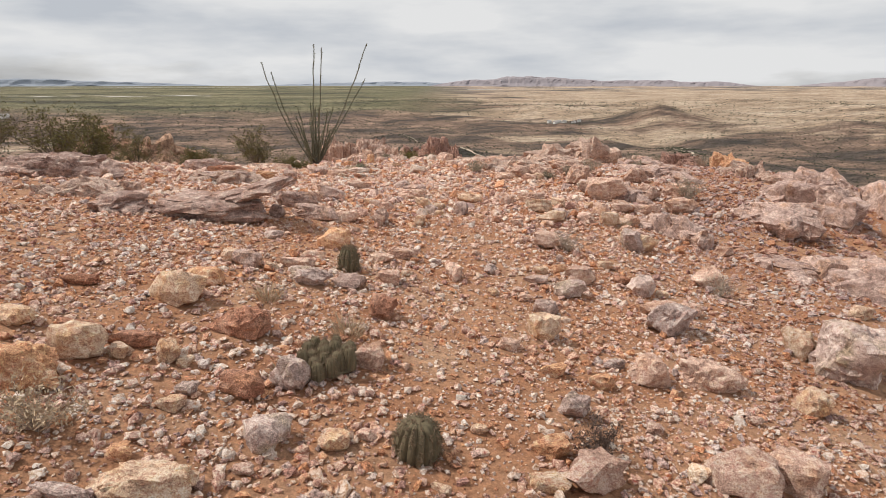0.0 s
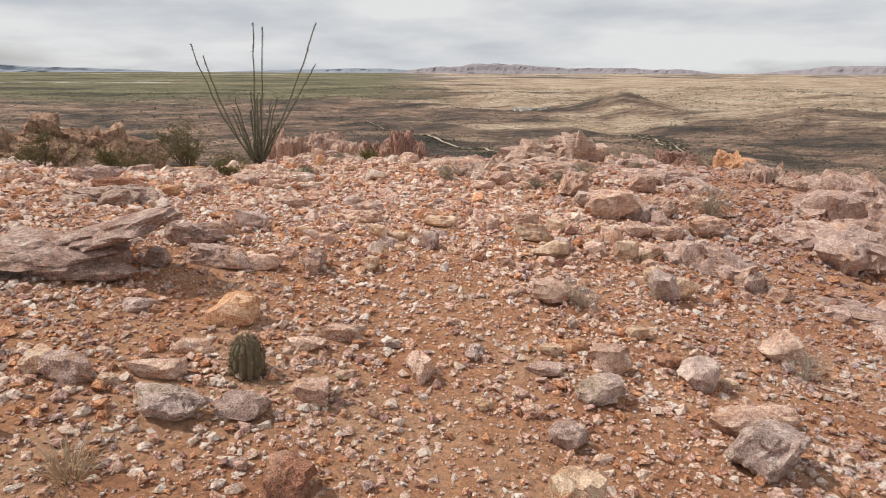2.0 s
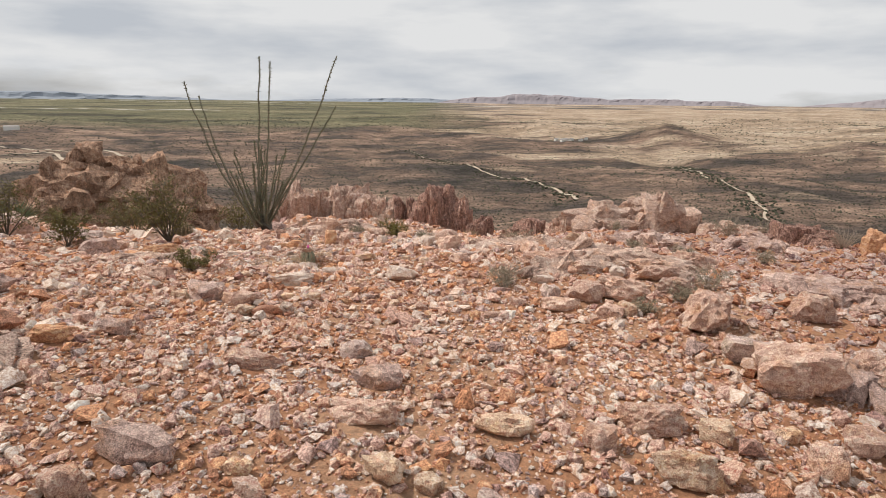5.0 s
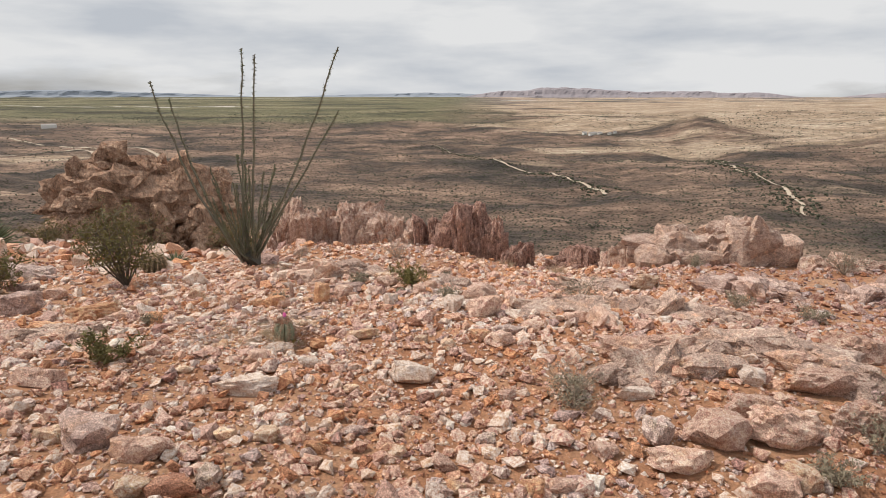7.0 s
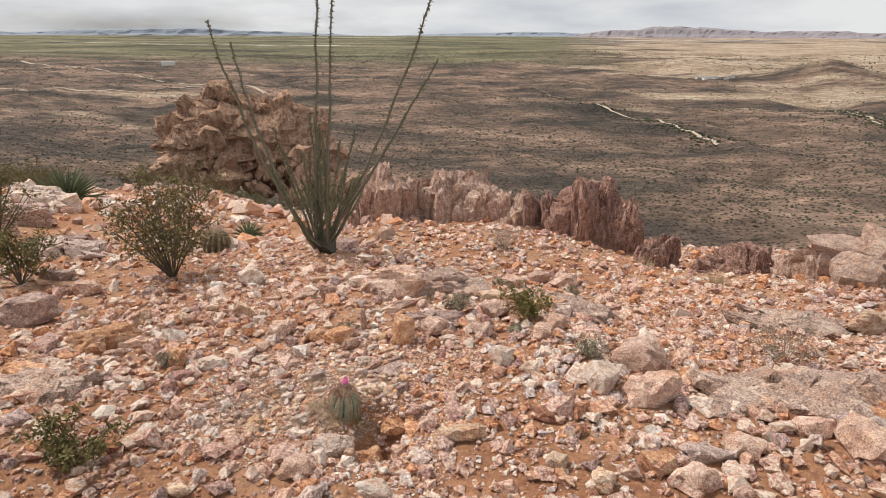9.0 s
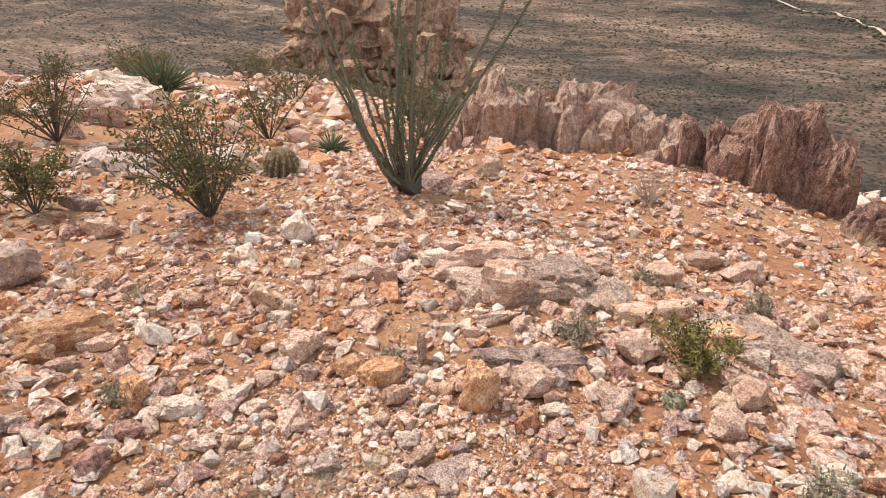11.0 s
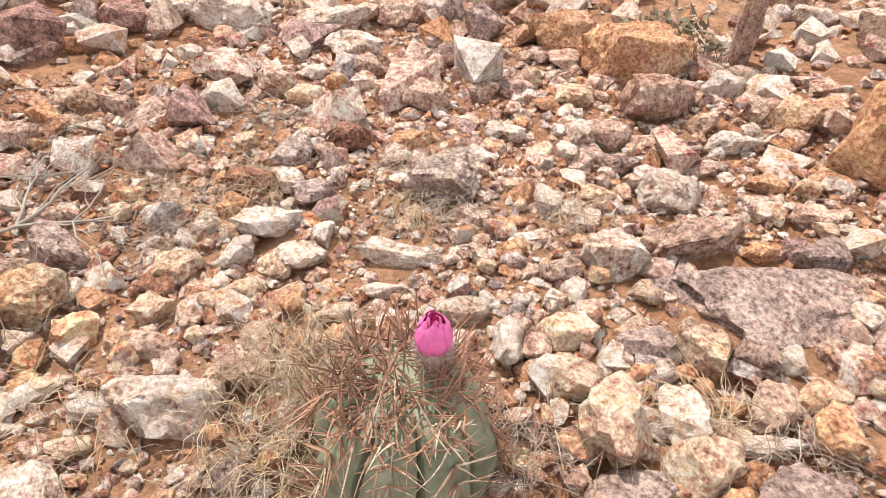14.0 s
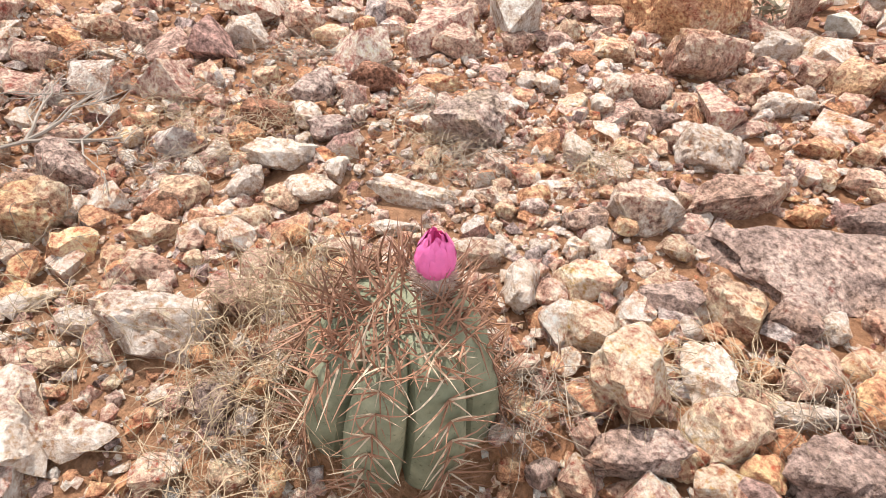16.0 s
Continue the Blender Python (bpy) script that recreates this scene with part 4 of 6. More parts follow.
loose_rock(0.51, 11.56, 0.189, 0.124, 0.077, 3, "p", 265)
loose_rock(-0.47, 11.81, 0.139, 0.099, 0.062, 3, "c", 266)
loose_rock(0.08, 11.98, 0.144, 0.112, 0.070, 3, "w", 267)
loose_rock(-1.56, 11.91, 0.139, 0.101, 0.076, 3, "w", 268)
loose_rock(-0.92, 12.67, 0.144, 0.095, 0.071, 3, "c", 269)
loose_rock(0.25, 12.56, 0.139, 0.100, 0.075, 3, "p", 270)
loose_rock(-1.56, 7.64, 0.649, 0.239, 0.179, -1, "v", 271)
loose_rock(-1.19, 7.65, 0.377, 0.182, 0.136, -1, "p", 272)
loose_rock(-1.99, 7.51, 0.206, 0.309, 0.154, -1, "v", 273)
loose_rock(-1.90, 8.19, 0.550, 0.264, 0.198, -1, "v", 274)
loose_rock(-1.61, 8.90, 0.427, 0.243, 0.182, -1, "v", 275)
loose_rock(-1.76, 8.51, 0.261, 0.206, 0.154, -1, "p", 276)
loose_rock(-0.76, 7.78, 0.171, 0.240, 0.180, -1, "v", 277)
loose_rock(-0.27, 7.88, 0.156, 0.180, 0.135, -1, "c", 278)
loose_rock(-0.39, 7.77, 0.115, 0.115, 0.071, -1, "o", 279)
loose_rock(-0.43, 9.99, 0.381, 0.225, 0.169, -1, "v", 280)
loose_rock(-0.45, 9.43, 0.481, 0.200, 0.150, -1, "p", 281)
loose_rock(-0.64, 10.48, 0.262, 0.179, 0.134, -1, "w", 282)
loose_rock(-0.27, 8.87, 0.241, 0.200, 0.150, -1, "c", 283)
loose_rock(-0.03, 8.41, 0.133, 0.108, 0.081, -1, "c", 284)
loose_rock(-0.15, 8.56, 0.200, 0.157, 0.118, -1, "w", 285)
loose_rock(-0.02, 8.82, 0.163, 0.120, 0.090, -1, "c", 286)
loose_rock(-0.74, 8.49, 0.225, 0.158, 0.118, -1, "p", 287)
loose_rock(-0.91, 8.65, 0.188, 0.129, 0.097, -1, "p", 288)
loose_rock(-1.04, 8.85, 0.168, 0.097, 0.073, -1, "w", 289)
loose_rock(0.27, 8.59, 0.202, 0.231, 0.173, -1, "v", 290)
loose_rock(0.43, 9.42, 0.393, 0.174, 0.130, -1, "c", 291)
loose_rock(1.43, 9.03, 0.464, 0.235, 0.177, -1, "w", 292)
loose_rock(1.53, 8.59, 0.448, 0.212, 0.159, -1, "c", 293)
loose_rock(1.40, 9.59, 0.458, 0.249, 0.187, -1, "p", 294)
loose_rock(1.79, 9.51, 0.234, 0.177, 0.133, -1, "w", 295)
loose_rock(2.42, 9.30, 0.261, 0.251, 0.188, -1, "p", 296)
loose_rock(2.41, 8.83, 0.278, 0.276, 0.207, -1, "c", 297)
loose_rock(2.06, 8.76, 0.263, 0.186, 0.140, -1, "p", 298)
loose_rock(2.51, 11.33, 0.481, 0.464, 0.348, -1, "p", 299)
loose_rock(2.53, 10.70, 0.391, 0.281, 0.211, -1, "w", 300)
loose_rock(2.30, 9.57, 0.208, 0.123, 0.092, -1, "w", 301)
loose_rock(2.74, 10.31, 0.665, 0.477, 0.358, -1, "p", 302)
loose_rock(3.47, 10.46, 0.523, 0.341, 0.256, -1, "p", 303)
loose_rock(1.27, 7.56, 0.344, 0.298, 0.185, -1, "p", 304)
loose_rock(0.96, 7.56, 0.115, 0.097, 0.060, -1, "w", 305)
loose_rock(2.45, 7.87, 0.258, 0.370, 0.277, -1, "w", 306)
loose_rock(2.67, 7.99, 0.302, 0.251, 0.189, -1, "c", 307)
loose_rock(2.59, 8.61, 0.166, 0.137, 0.103, -1, "w", 308)
loose_rock(2.50, 8.28, 0.206, 0.206, 0.155, -1, "c", 309)
loose_rock(1.01, 9.30, 0.218, 0.229, 0.172, -1, "p", 310)
loose_rock(-1.38, 10.16, 0.458, 0.160, 0.120, -1, "w", 311)
loose_rock(-2.92, 10.25, 0.485, 0.170, 0.128, -1, "o", 312)
loose_rock(-2.53, 10.44, 0.219, 0.172, 0.129, -1, "v", 313)
loose_rock(-2.54, 8.82, 0.378, 0.206, 0.154, -1, "p", 314)
loose_rock(-2.81, 9.00, 0.231, 0.134, 0.100, -1, "p", 315)
loose_rock(-1.03, 7.28, 0.152, 0.076, 0.047, -1, "p", 316)
loose_rock(-3.39, 9.82, 0.876, 0.183, 0.175, -1, "g", 317)
loose_rock(-4.28, 11.30, 0.810, 0.317, 0.238, -1, "v", 318)
loose_rock(-3.53, 10.37, 0.672, 0.256, 0.192, -1, "r", 319)
loose_rock(2.78, 8.98, 0.257, 0.209, 0.157, -1, "p", 320)
loose_rock(3.21, 9.56, 0.516, 0.216, 0.162, -1, "p", 321)
loose_rock(0.99, 8.25, 0.175, 0.107, 0.080, -1, "p", 322)
loose_rock(1.44, 8.37, 0.203, 0.114, 0.085, -1, "p", 323)
loose_rock(0.73, 8.30, 0.132, 0.106, 0.080, -1, "r", 324)
loose_rock(0.51, 8.43, 0.134, 0.075, 0.056, -1, "w", 325)
loose_rock(2.79, 9.53, 0.366, 0.235, 0.176, -1, "p", 326)
loose_rock(4.00, 10.61, 0.533, 0.311, 0.233, -1, "p", 327)
loose_rock(3.68, 11.66, 0.508, 0.355, 0.267, -1, "p", 328)
loose_rock(3.80, 9.78, 0.545, 0.298, 0.224, -1, "p", 329)
loose_rock(-1.16, 6.61, 0.350, 0.262, 0.196, -3, "o", 330)
loose_rock(-1.08, 6.91, 0.155, 0.088, 0.066, -3, "w", 331)
loose_rock(-1.38, 5.85, 0.338, 0.143, 0.108, -3, "w", 332)
loose_rock(-1.19, 5.50, 0.456, 0.240, 0.149, -3, "w", 333)
loose_rock(-0.83, 5.57, 0.290, 0.200, 0.124, -3, "v", 334)
loose_rock(-0.49, 5.77, 0.236, 0.210, 0.130, -3, "p", 335)
loose_rock(-0.61, 6.32, 0.269, 0.116, 0.087, -3, "p", 336)
loose_rock(-0.40, 6.53, 0.362, 0.162, 0.122, -3, "p", 337)
loose_rock(0.11, 6.16, 0.183, 0.253, 0.157, -3, "w", 338)
loose_rock(0.51, 6.47, 0.142, 0.152, 0.094, -3, "w", 339)
loose_rock(1.48, 6.49, 0.331, 0.237, 0.178, -3, "p", 340)
loose_rock(1.98, 6.62, 0.195, 0.146, 0.109, -3, "r", 341)
loose_rock(2.12, 6.43, 0.307, 0.273, 0.204, -3, "g", 342)
loose_rock(1.28, 6.06, 0.359, 0.253, 0.157, -3, "g", 343)
loose_rock(0.99, 6.35, 0.287, 0.127, 0.079, -3, "v", 344)
loose_rock(1.28, 6.69, 0.200, 0.128, 0.096, -3, "o", 345)
loose_rock(1.08, 6.41, 0.121, 0.086, 0.053, -3, "w", 346)
loose_rock(3.06, 6.97, 0.373, 0.298, 0.224, -3, "w", 347)
loose_rock(2.14, 5.91, 0.393, 0.234, 0.145, -3, "p", 348)
loose_rock(2.45, 6.03, 0.281, 0.203, 0.126, -3, "p", 349)
loose_rock(-1.80, 6.61, 0.222, 0.115, 0.086, -3, "g", 350)
loose_rock(-1.81, 5.75, 0.333, 0.186, 0.139, -3, "v", 351)
loose_rock(-1.98, 5.82, 0.158, 0.238, 0.119, -3, "c", 352)
loose_rock(-1.28, 6.16, 0.283, 0.117, 0.088, -3, "p", 353)
loose_rock(-1.57, 5.70, 0.125, 0.101, 0.075, -3, "c", 354)
loose_rock(-0.79, 7.69, 0.151, 0.170, 0.128, -3, "p", 355)
loose_rock(0.38, 6.88, 0.110, 0.076, 0.057, -3, "w", 356)
loose_rock(-0.35, 6.02, 0.124, 0.079, 0.049, -3, "c", 357)
loose_rock(0.49, 5.87, 0.110, 0.091, 0.057, -3, "c", 358)
loose_rock(0.80, 5.88, 0.150, 0.109, 0.068, -3, "p", 359)
loose_rock(1.37, 7.08, 0.123, 0.104, 0.078, -3, "w", 360)
loose_rock(2.34, 6.42, 0.141, 0.092, 0.069, -3, "c", 361)
loose_rock(0.75, 6.06, 0.132, 0.091, 0.057, -3, "p", 362)
loose_rock(1.88, 7.00, 0.196, 0.127, 0.095, -3, "c", 363)
loose_rock(1.06, 6.61, 0.189, 0.102, 0.077, -3, "c", 364)
loose_rock(3.77, 8.12, 0.272, 0.160, 0.120, -3, "w", 365)
loose_rock(-0.06, 6.50, 0.116, 0.075, 0.056, -3, "w", 366)
loose_rock(-2.05, 4.75, 0.445, 0.332, 0.249, -0, "w", 367)
loose_rock(-0.52, 4.29, 0.235, 0.209, 0.157, -0, "w", 368)
loose_rock(-0.98, 3.92, 0.307, 0.264, 0.198, -0, "g", 369)
loose_rock(-1.51, 4.45, 0.496, 0.266, 0.199, -0, "r", 370)
loose_rock(-1.98, 5.19, 0.350, 0.187, 0.140, -0, "o", 371)
loose_rock(-1.78, 3.99, 0.162, 0.186, 0.139, -0, "c", 372)
loose_rock(-2.29, 3.86, 0.354, 0.305, 0.229, -0, "c", 373)
loose_rock(-2.39, 3.51, 0.496, 0.333, 0.250, -0, "o", 374)
loose_rock(-2.05, 4.07, 0.335, 0.127, 0.095, -0, "r", 375)
loose_rock(-2.82, 4.87, 0.296, 0.115, 0.086, -0, "r", 376)
loose_rock(-0.99, 3.34, 0.272, 0.248, 0.154, -0, "g", 377)
loose_rock(-0.62, 3.37, 0.186, 0.164, 0.102, -0, "c", 378)
loose_rock(-1.57, 3.47, 0.207, 0.103, 0.077, -0, "c", 379)
loose_rock(-1.42, 2.81, 0.490, 0.224, 0.139, 10, "c", 380)
loose_rock(-1.70, 2.69, 0.282, 0.116, 0.072, -0, "w", 381)
loose_rock(-1.03, 3.06, 0.127, 0.095, 0.059, -0, "p", 382)
loose_rock(-1.24, 3.75, 0.301, 0.216, 0.162, -0, "r", 383)
loose_rock(-1.61, 3.01, 0.189, 0.106, 0.079, -0, "o", 384)
loose_rock(0.86, 5.09, 0.308, 0.295, 0.221, -0, "w", 385)
loose_rock(0.96, 5.63, 0.248, 0.187, 0.140, -0, "v", 386)
loose_rock(2.08, 5.58, 0.482, 0.348, 0.261, -0, "w", 387)
loose_rock(1.57, 4.55, 0.322, 0.292, 0.219, -0, "p", 388)
loose_rock(2.09, 4.62, 0.538, 0.288, 0.216, -0, "w", 389)
loose_rock(0.87, 3.97, 0.229, 0.197, 0.147, -0, "w", 390)
loose_rock(0.85, 3.25, 0.354, 0.308, 0.191, -0, "p", 391)
loose_rock(1.75, 3.46, 0.447, 0.350, 0.217, -0, "p", 392)
loose_rock(2.13, 3.55, 0.431, 0.329, 0.204, -0, "p", 393)
loose_rock(0.58, 3.18, 0.240, 0.134, 0.083, -0, "w", 394)
loose_rock(0.63, 3.51, 0.244, 0.164, 0.102, -0, "o", 395)
loose_rock(3.31, 5.48, 0.290, 0.334, 0.250, -0, "c", 396)
loose_rock(3.60, 5.07, 0.716, 0.677, 0.508, -0, "g", 397)
loose_rock(2.81, 4.46, 0.264, 0.242, 0.182, -0, "c", 398)
loose_rock(4.62, 6.57, 0.301, 0.183, 0.137, -0, "c", 399)
loose_rock(-0.48, 5.01, 0.241, 0.264, 0.198, -0, "r", 400)
loose_rock(1.17, 4.39, 0.203, 0.144, 0.108, -0, "o", 401)
loose_rock(1.34, 4.71, 0.186, 0.104, 0.078, -0, "w", 402)
loose_rock(0.82, 4.47, 0.221, 0.124, 0.093, -0, "o", 403)
loose_rock(2.20, 4.15, 0.131, 0.080, 0.060, -0, "w", 404)
loose_rock(-2.07, 3.91, 0.163, 0.122, 0.092, -0, "c", 405)
loose_rock(-1.66, 3.94, 0.132, 0.089, 0.067, -0, "c", 406)
loose_rock(-2.83, 4.08, 0.264, 0.166, 0.125, -0, "c", 407)
loose_rock(-2.40, 4.14, 0.397, 0.083, 0.079, -0, "r", 408)
loose_rock(-1.54, 3.64, 0.164, 0.098, 0.074, -0, "g", 409)
loose_rock(-0.45, 3.48, 0.121, 0.095, 0.059, -0, "p", 410)
loose_rock(0.22, 3.63, 0.118, 0.083, 0.051, -0, "c", 411)
loose_rock(0.51, 4.74, 0.198, 0.111, 0.083, -0, "p", 412)
loose_rock(1.40, 3.90, 0.153, 0.116, 0.072, -0, "p", 413)
loose_rock(1.52, 3.46, 0.169, 0.132, 0.082, -0, "c", 414)
loose_rock(-0.02, 3.08, 0.118, 0.077, 0.048, -0, "c", 415)
loose_rock(-1.67, 14.82, 0.20, 0.17, 0.22, 20, "o", 501)
loose_rock(-2.07, 15.03, 0.055, 0.10, 0.20, 30, "p", 502)
loose_rock(-1.50, 13.50, 0.16, 0.13, 0.11, 25, "o", 503)
loose_rock(-1.38, 13.62, 0.15, 0.12, 0.10, 70, "p", 504)
loose_rock(-1.62, 13.49, 0.12, 0.10, 0.09, -20, "c", 505)


# ---- loose gravel ----
def scatter(name, count, lo, hi, box, seed, label, dense=None, cuts=0, finer=False):
    """Joined small angular stones lying on the ground."""
    rng = np.random.default_rng(seed)
    x, y = rng.uniform(box[0], box[1], count), rng.uniform(box[2], box[3], count)
    keep = rng.random(count) < (dense(x, y) if dense else 1)
    for rx, ry, rr in SET_ROCKS:
        keep &= (x - rx) ** 2 + (y - ry) ** 2 > rr * rr
    x, y = x[keep], y[keep]
    n = len(x)
    size = lo * (hi / lo) ** (rng.random(n) ** 2.2)
    if finer:
        size = size * np.interp(y, (7, 12), (0.7, 1.0))
    flat = rng.uniform(0.35, 0.85, n)
    long_ = rng.uniform(0.65, 1.0, n)
    yaw, tx, ty = rng.uniform(0, 6.28, n), rng.normal(0, 0.28, n), rng.normal(0, 0.28, n)
    cx, sx, cy, sy, cz, sz = np.cos(tx), np.sin(tx), np.cos(ty), np.sin(ty), np.cos(yaw), np.sin(yaw)
    z = ground_z(x, y) + size * flat * rng.uniform(0.05, 0.34, n)
    kind = rng.integers(0, 36, n)
    vs, ts, k0 = [], [], 0
    for kk in range(36):
        q = kind == kk
        m = int(q.sum())
        if not m:
            continue
        if cuts:
            v0, f0 = cobble(31 + kk, (1.9, 1.9, 1.9), 2, 0.11)
            v0 = v0 - (0, 0, 0.95)
        else:
            v0, f0 = chip(31 + kk, 7 + kk % 3)
        p = v0[None] * np.stack([size, size * long_, size * flat], -1)[q][:, None] * 0.55
        c1, s1, c2, s2, c3, s3 = (w[q][:, None] for w in (cx, sx, cy, sy, cz, sz))
        a, b, c = p[..., 0], p[..., 1] * c1 - p[..., 2] * s1, p[..., 1] * s1 + p[..., 2] * c1
        a, c = a * c2 + c * s2, c * c2 - a * s2
        a, b = a * c3 - b * s3, a * s3 + b * c3
        p = np.stack([a + x[q][:, None], b + y[q][:, None], c + z[q][:, None]], -1)
        vs.append(p.reshape(-1, 3))
        ts.append((np.array(f0)[None] + (np.arange(m) * len(v0))[:, None, None] + k0).reshape(-1, 3))
        k0 += m * len(v0)
    me = tri_mesh(name, np.vstack(vs), np.vstack(ts), GRAVEL)
    if cuts:
        me.shade_smooth()
        me.set_sharp_from_angle(angle=radians(28))
    tagged(new(name, me), label, "gravel", kind="stuff")


def crest_density(x, y):
    d = np.interp(y, (1, 4, 9, 13, 17, 20, 24), (0.9, 0.9, 0.85, 1.0, 0.8, 0.5, 0.25))
    path = np.exp(-((x - 0.35) / 0.55) ** 2) * np.interp(y, (2, 7, 10), (0.55, 0.5, 0.0))
    bare = 0.85 * np.exp(-(((x + 1.35) / 0.55) ** 2 + ((y - 7.0) / 0.9) ** 2))
    return np.clip(d * (0.35 + 1.1 * fbm(x * 0.9, y * 0.9, 5, 3)) * np.interp(np.abs(x), (0, 4, 8, 12), (1, 1, 0.55, 0.25)) - path * 0.6 - bare, 0.06, 1)


def wedge(x, y):
    """Thins the stones away from the walk."""
    return crest_density(x, y) * np.interp(np.abs(x - 0.2 + 0.10 * np.maximum(0, y - 8)), (0, 3, 6, 9), (1, 1, 0.6, 0.3))


def near_cactus(x, y):
    return np.exp(-(((x + 1.95) / 0.75) ** 2 + ((y - 14.1) / 0.8) ** 2) ** 2)


def off_cactus(x, y):
    return (np.hypot(x + 1.815, y - 13.893) > 0.125) * (np.hypot(x + 1.53, y - 13.7) > 0.12) * 1.0


scatter("gravel", 105000, 0.038, 0.17, (-8, 8, 1.6, 21.5), 21, "mixed cream, pink and orange angular stones strewn on the crest", lambda x, y: wedge(x, y) * (1 - near_cactus(x, y)), finer=True)
scatter("track_gravel", 24000, 0.03, 0.12, (-5, 6, 1.8, 11), 28, "angular tan and pink stones beside the foot track", lambda x, y: 0.4 + 0.6 * (np.abs(x - 0.35) > 0.6))
scatter("fine_gravel", 27000, 0.016, 0.05, (-3.6, 4.0, 1.8, 9), 22, "fine orange-tan chips along the bare foot track", None)
scatter("chips", 38000, 0.018, 0.07, (-5, 3.5, 9.0, 17.5), 25, "small pink and cream chips between the stones", lambda x, y: 1 - near_cactus(x, y))
scatter("stones", 5200, 0.018, 0.062, (-3.1, -0.9, 13.2, 15.5), 26, "angular cream, pink and grey stones packed round the barrel cactus", lambda x, y: near_cactus(x, y) * off_cactus(x, y), 1)
scatter("pebbles", 22000, 0.009, 0.032, (-2.9, -1.0, 13.2, 15.0), 23, "small tan and orange chips round the barrel cactus", lambda x, y: (np.hypot(x + 1.815, y - 13.893) > 0.11) * 1.0)
scatter("rubble", 11500, 0.07, 0.26, (-9, 9, 8, 22.5), 24, "broken pink and cream rubble on the crest", lambda x, y: (0.12 + 0.75 * (fbm(x * 0.6, y * 0.6, 8, 3) > 0.50)) * (1 - near_cactus(x, y)))
scatter("hillside_rubble", 9000, 0.12, 0.7, (-26, -3, 18, 52), 27, "coarse brown and pink rubble down the flank of the hill", lambda x, y: 0.2 + 0.8 * (fbm(x * 0.25, y * 0.25, 18, 3) > 0.46))


# ---- rock outcrops along the rim ----
def outcrop(label, x, y, base, length, depth, height, yaw, mat, count, seed, lean=0.07, name="rock_outcrop"):
    """A ridge of upright, split slabs round a rough core."""
    rng = np.random.default_rng(seed)
    v, f = rock_shape(seed, (length * 0.98, depth * 0.9, height * 0.92), 4, 16, 0.24, 0.3)
    core = tagged(new(name, mesh_of("outcrop_core", v, f, mat, True)), label, "rock outcrop")
    core.matrix_world = pose(x, y, base, 0, 0, yaw)
    for k in range(2 * count):
        u = (k // 2 + rng.uniform(0.1, 0.9)) / count * 2 - 1
        h = height * (1 - 0.25 * abs(u) ** 2.2) * rng.uniform(0.65, 1.18)
        w = length / count * rng.uniform(1.3, 3.6)
        sv, sf = cobble(seed * 50 + k, (w, depth * rng.uniform(0.35, 0.75), h * 1.2), 3, 0.16)
        sv[:, 2] = np.where(sv[:, 2] > 0.7 * h, 0.7 * h + 0.4 * (sv[:, 2] - 0.7 * h), sv[:, 2])
        sv = turned(sv, rng.normal(0, lean), rng.normal(0, lean), rng.normal(0, 0.3), (u * length / 2 * 0.92, rng.uniform(-0.35, 0.15) * depth, -0.05 * height))
        part("slab", mesh_of("slab", sv, sf, mat, True), core)
    return core


outcrop("split pink-brown rock ledge beside the ocotillo", -3.6, 20.3, -1.0, 1.0, 0.8, 1.75, 6, LEDGE_PINK, 6, 301)
outcrop("pale pink knobbly rock ledge on the rim", -2.35, 20.8, -1.0, 1.8, 0.9, 1.60, 0, LEDGE_PINK, 9, 302)
outcrop("small cracked pink rock between ledges on the rim", -1.2, 20.4, -0.95, 0.75, 0.7, 1.25, 0, LEDGE_PINK, 4, 303)
outcrop("dark red vertically cleaved rock ledge on the rim", -0.2, 20.4, -0.95, 1.95, 0.9, 1.62, -16, LEDGE_DARK, 12, 304)
outcrop("thin upright dark red rock fin on the rim", 0.9, 19.4, -0.8, 0.30, 0.7, 0.85, -60, LEDGE_DARK, 3, 305)
outcrop("low broken dark pink rocks along the rim", 1.9, 19.3, -0.75, 1.1, 0.6, 0.75, -8, LEDGE_DARK, 6, 306)
outcrop("low pink rock rib on the rim", 2.75, 18.9, -0.6, 0.9, 0.6, 0.75, -14, LEDGE_PINK, 5, 307)
outcrop("big rounded pink boulder outcrop on the rim", 3.4, 18.6, -0.5, 1.5, 1.0, 1.02, -10, BEDROCK, 4, 308, 0.2)
outcrop("tall pink boulder outcrop with flat top", 4.4, 18.7, -0.5, 1.6, 1.1, 1.25, 5, BEDROCK, 5, 309, 0.2)
outcrop("low crumbling pink rock shelf on the rim", 5.9, 17.9, -0.4, 1.3, 0.8, 0.62, -20, LEDGE_PINK, 6, 310)
outcrop("reddish rock shelf beside dry grass on the rim", 6.4, 16.6, -0.3, 1.2, 0.7, 0.80, -40, LEDGE_DARK, 6, 311)
outcrop("squat rusty rock block on the rim", 7.2, 15.5, -0.25, 0.75, 0.7, 0.86, -50, ROCK["o"], 3, 312)
outcrop("jagged pink rocks on the near rim", 6.7, 13.3, -0.25, 1.4, 0.8, 0.98, -70, LEDGE_PINK, 7, 313)
outcrop("cracked mauve rocks on the near rim", 7.7, 12.3, -0.35, 1.6, 0.9, 1.05, -75, ROCK["v"], 7, 314)
outcrop("cracked mauve rock shelf falling away from the rim", 8.3, 10.8, -0.55, 1.8, 0.9, 1.2, -85, ROCK["v"], 7, 315)
outcrop("low pink bedrock rib in the gravel", 5.2, 11.3, -0.12, 1.7, 0.9, 0.42, -50, LEDGE_PINK, 8, 316, 0.3)
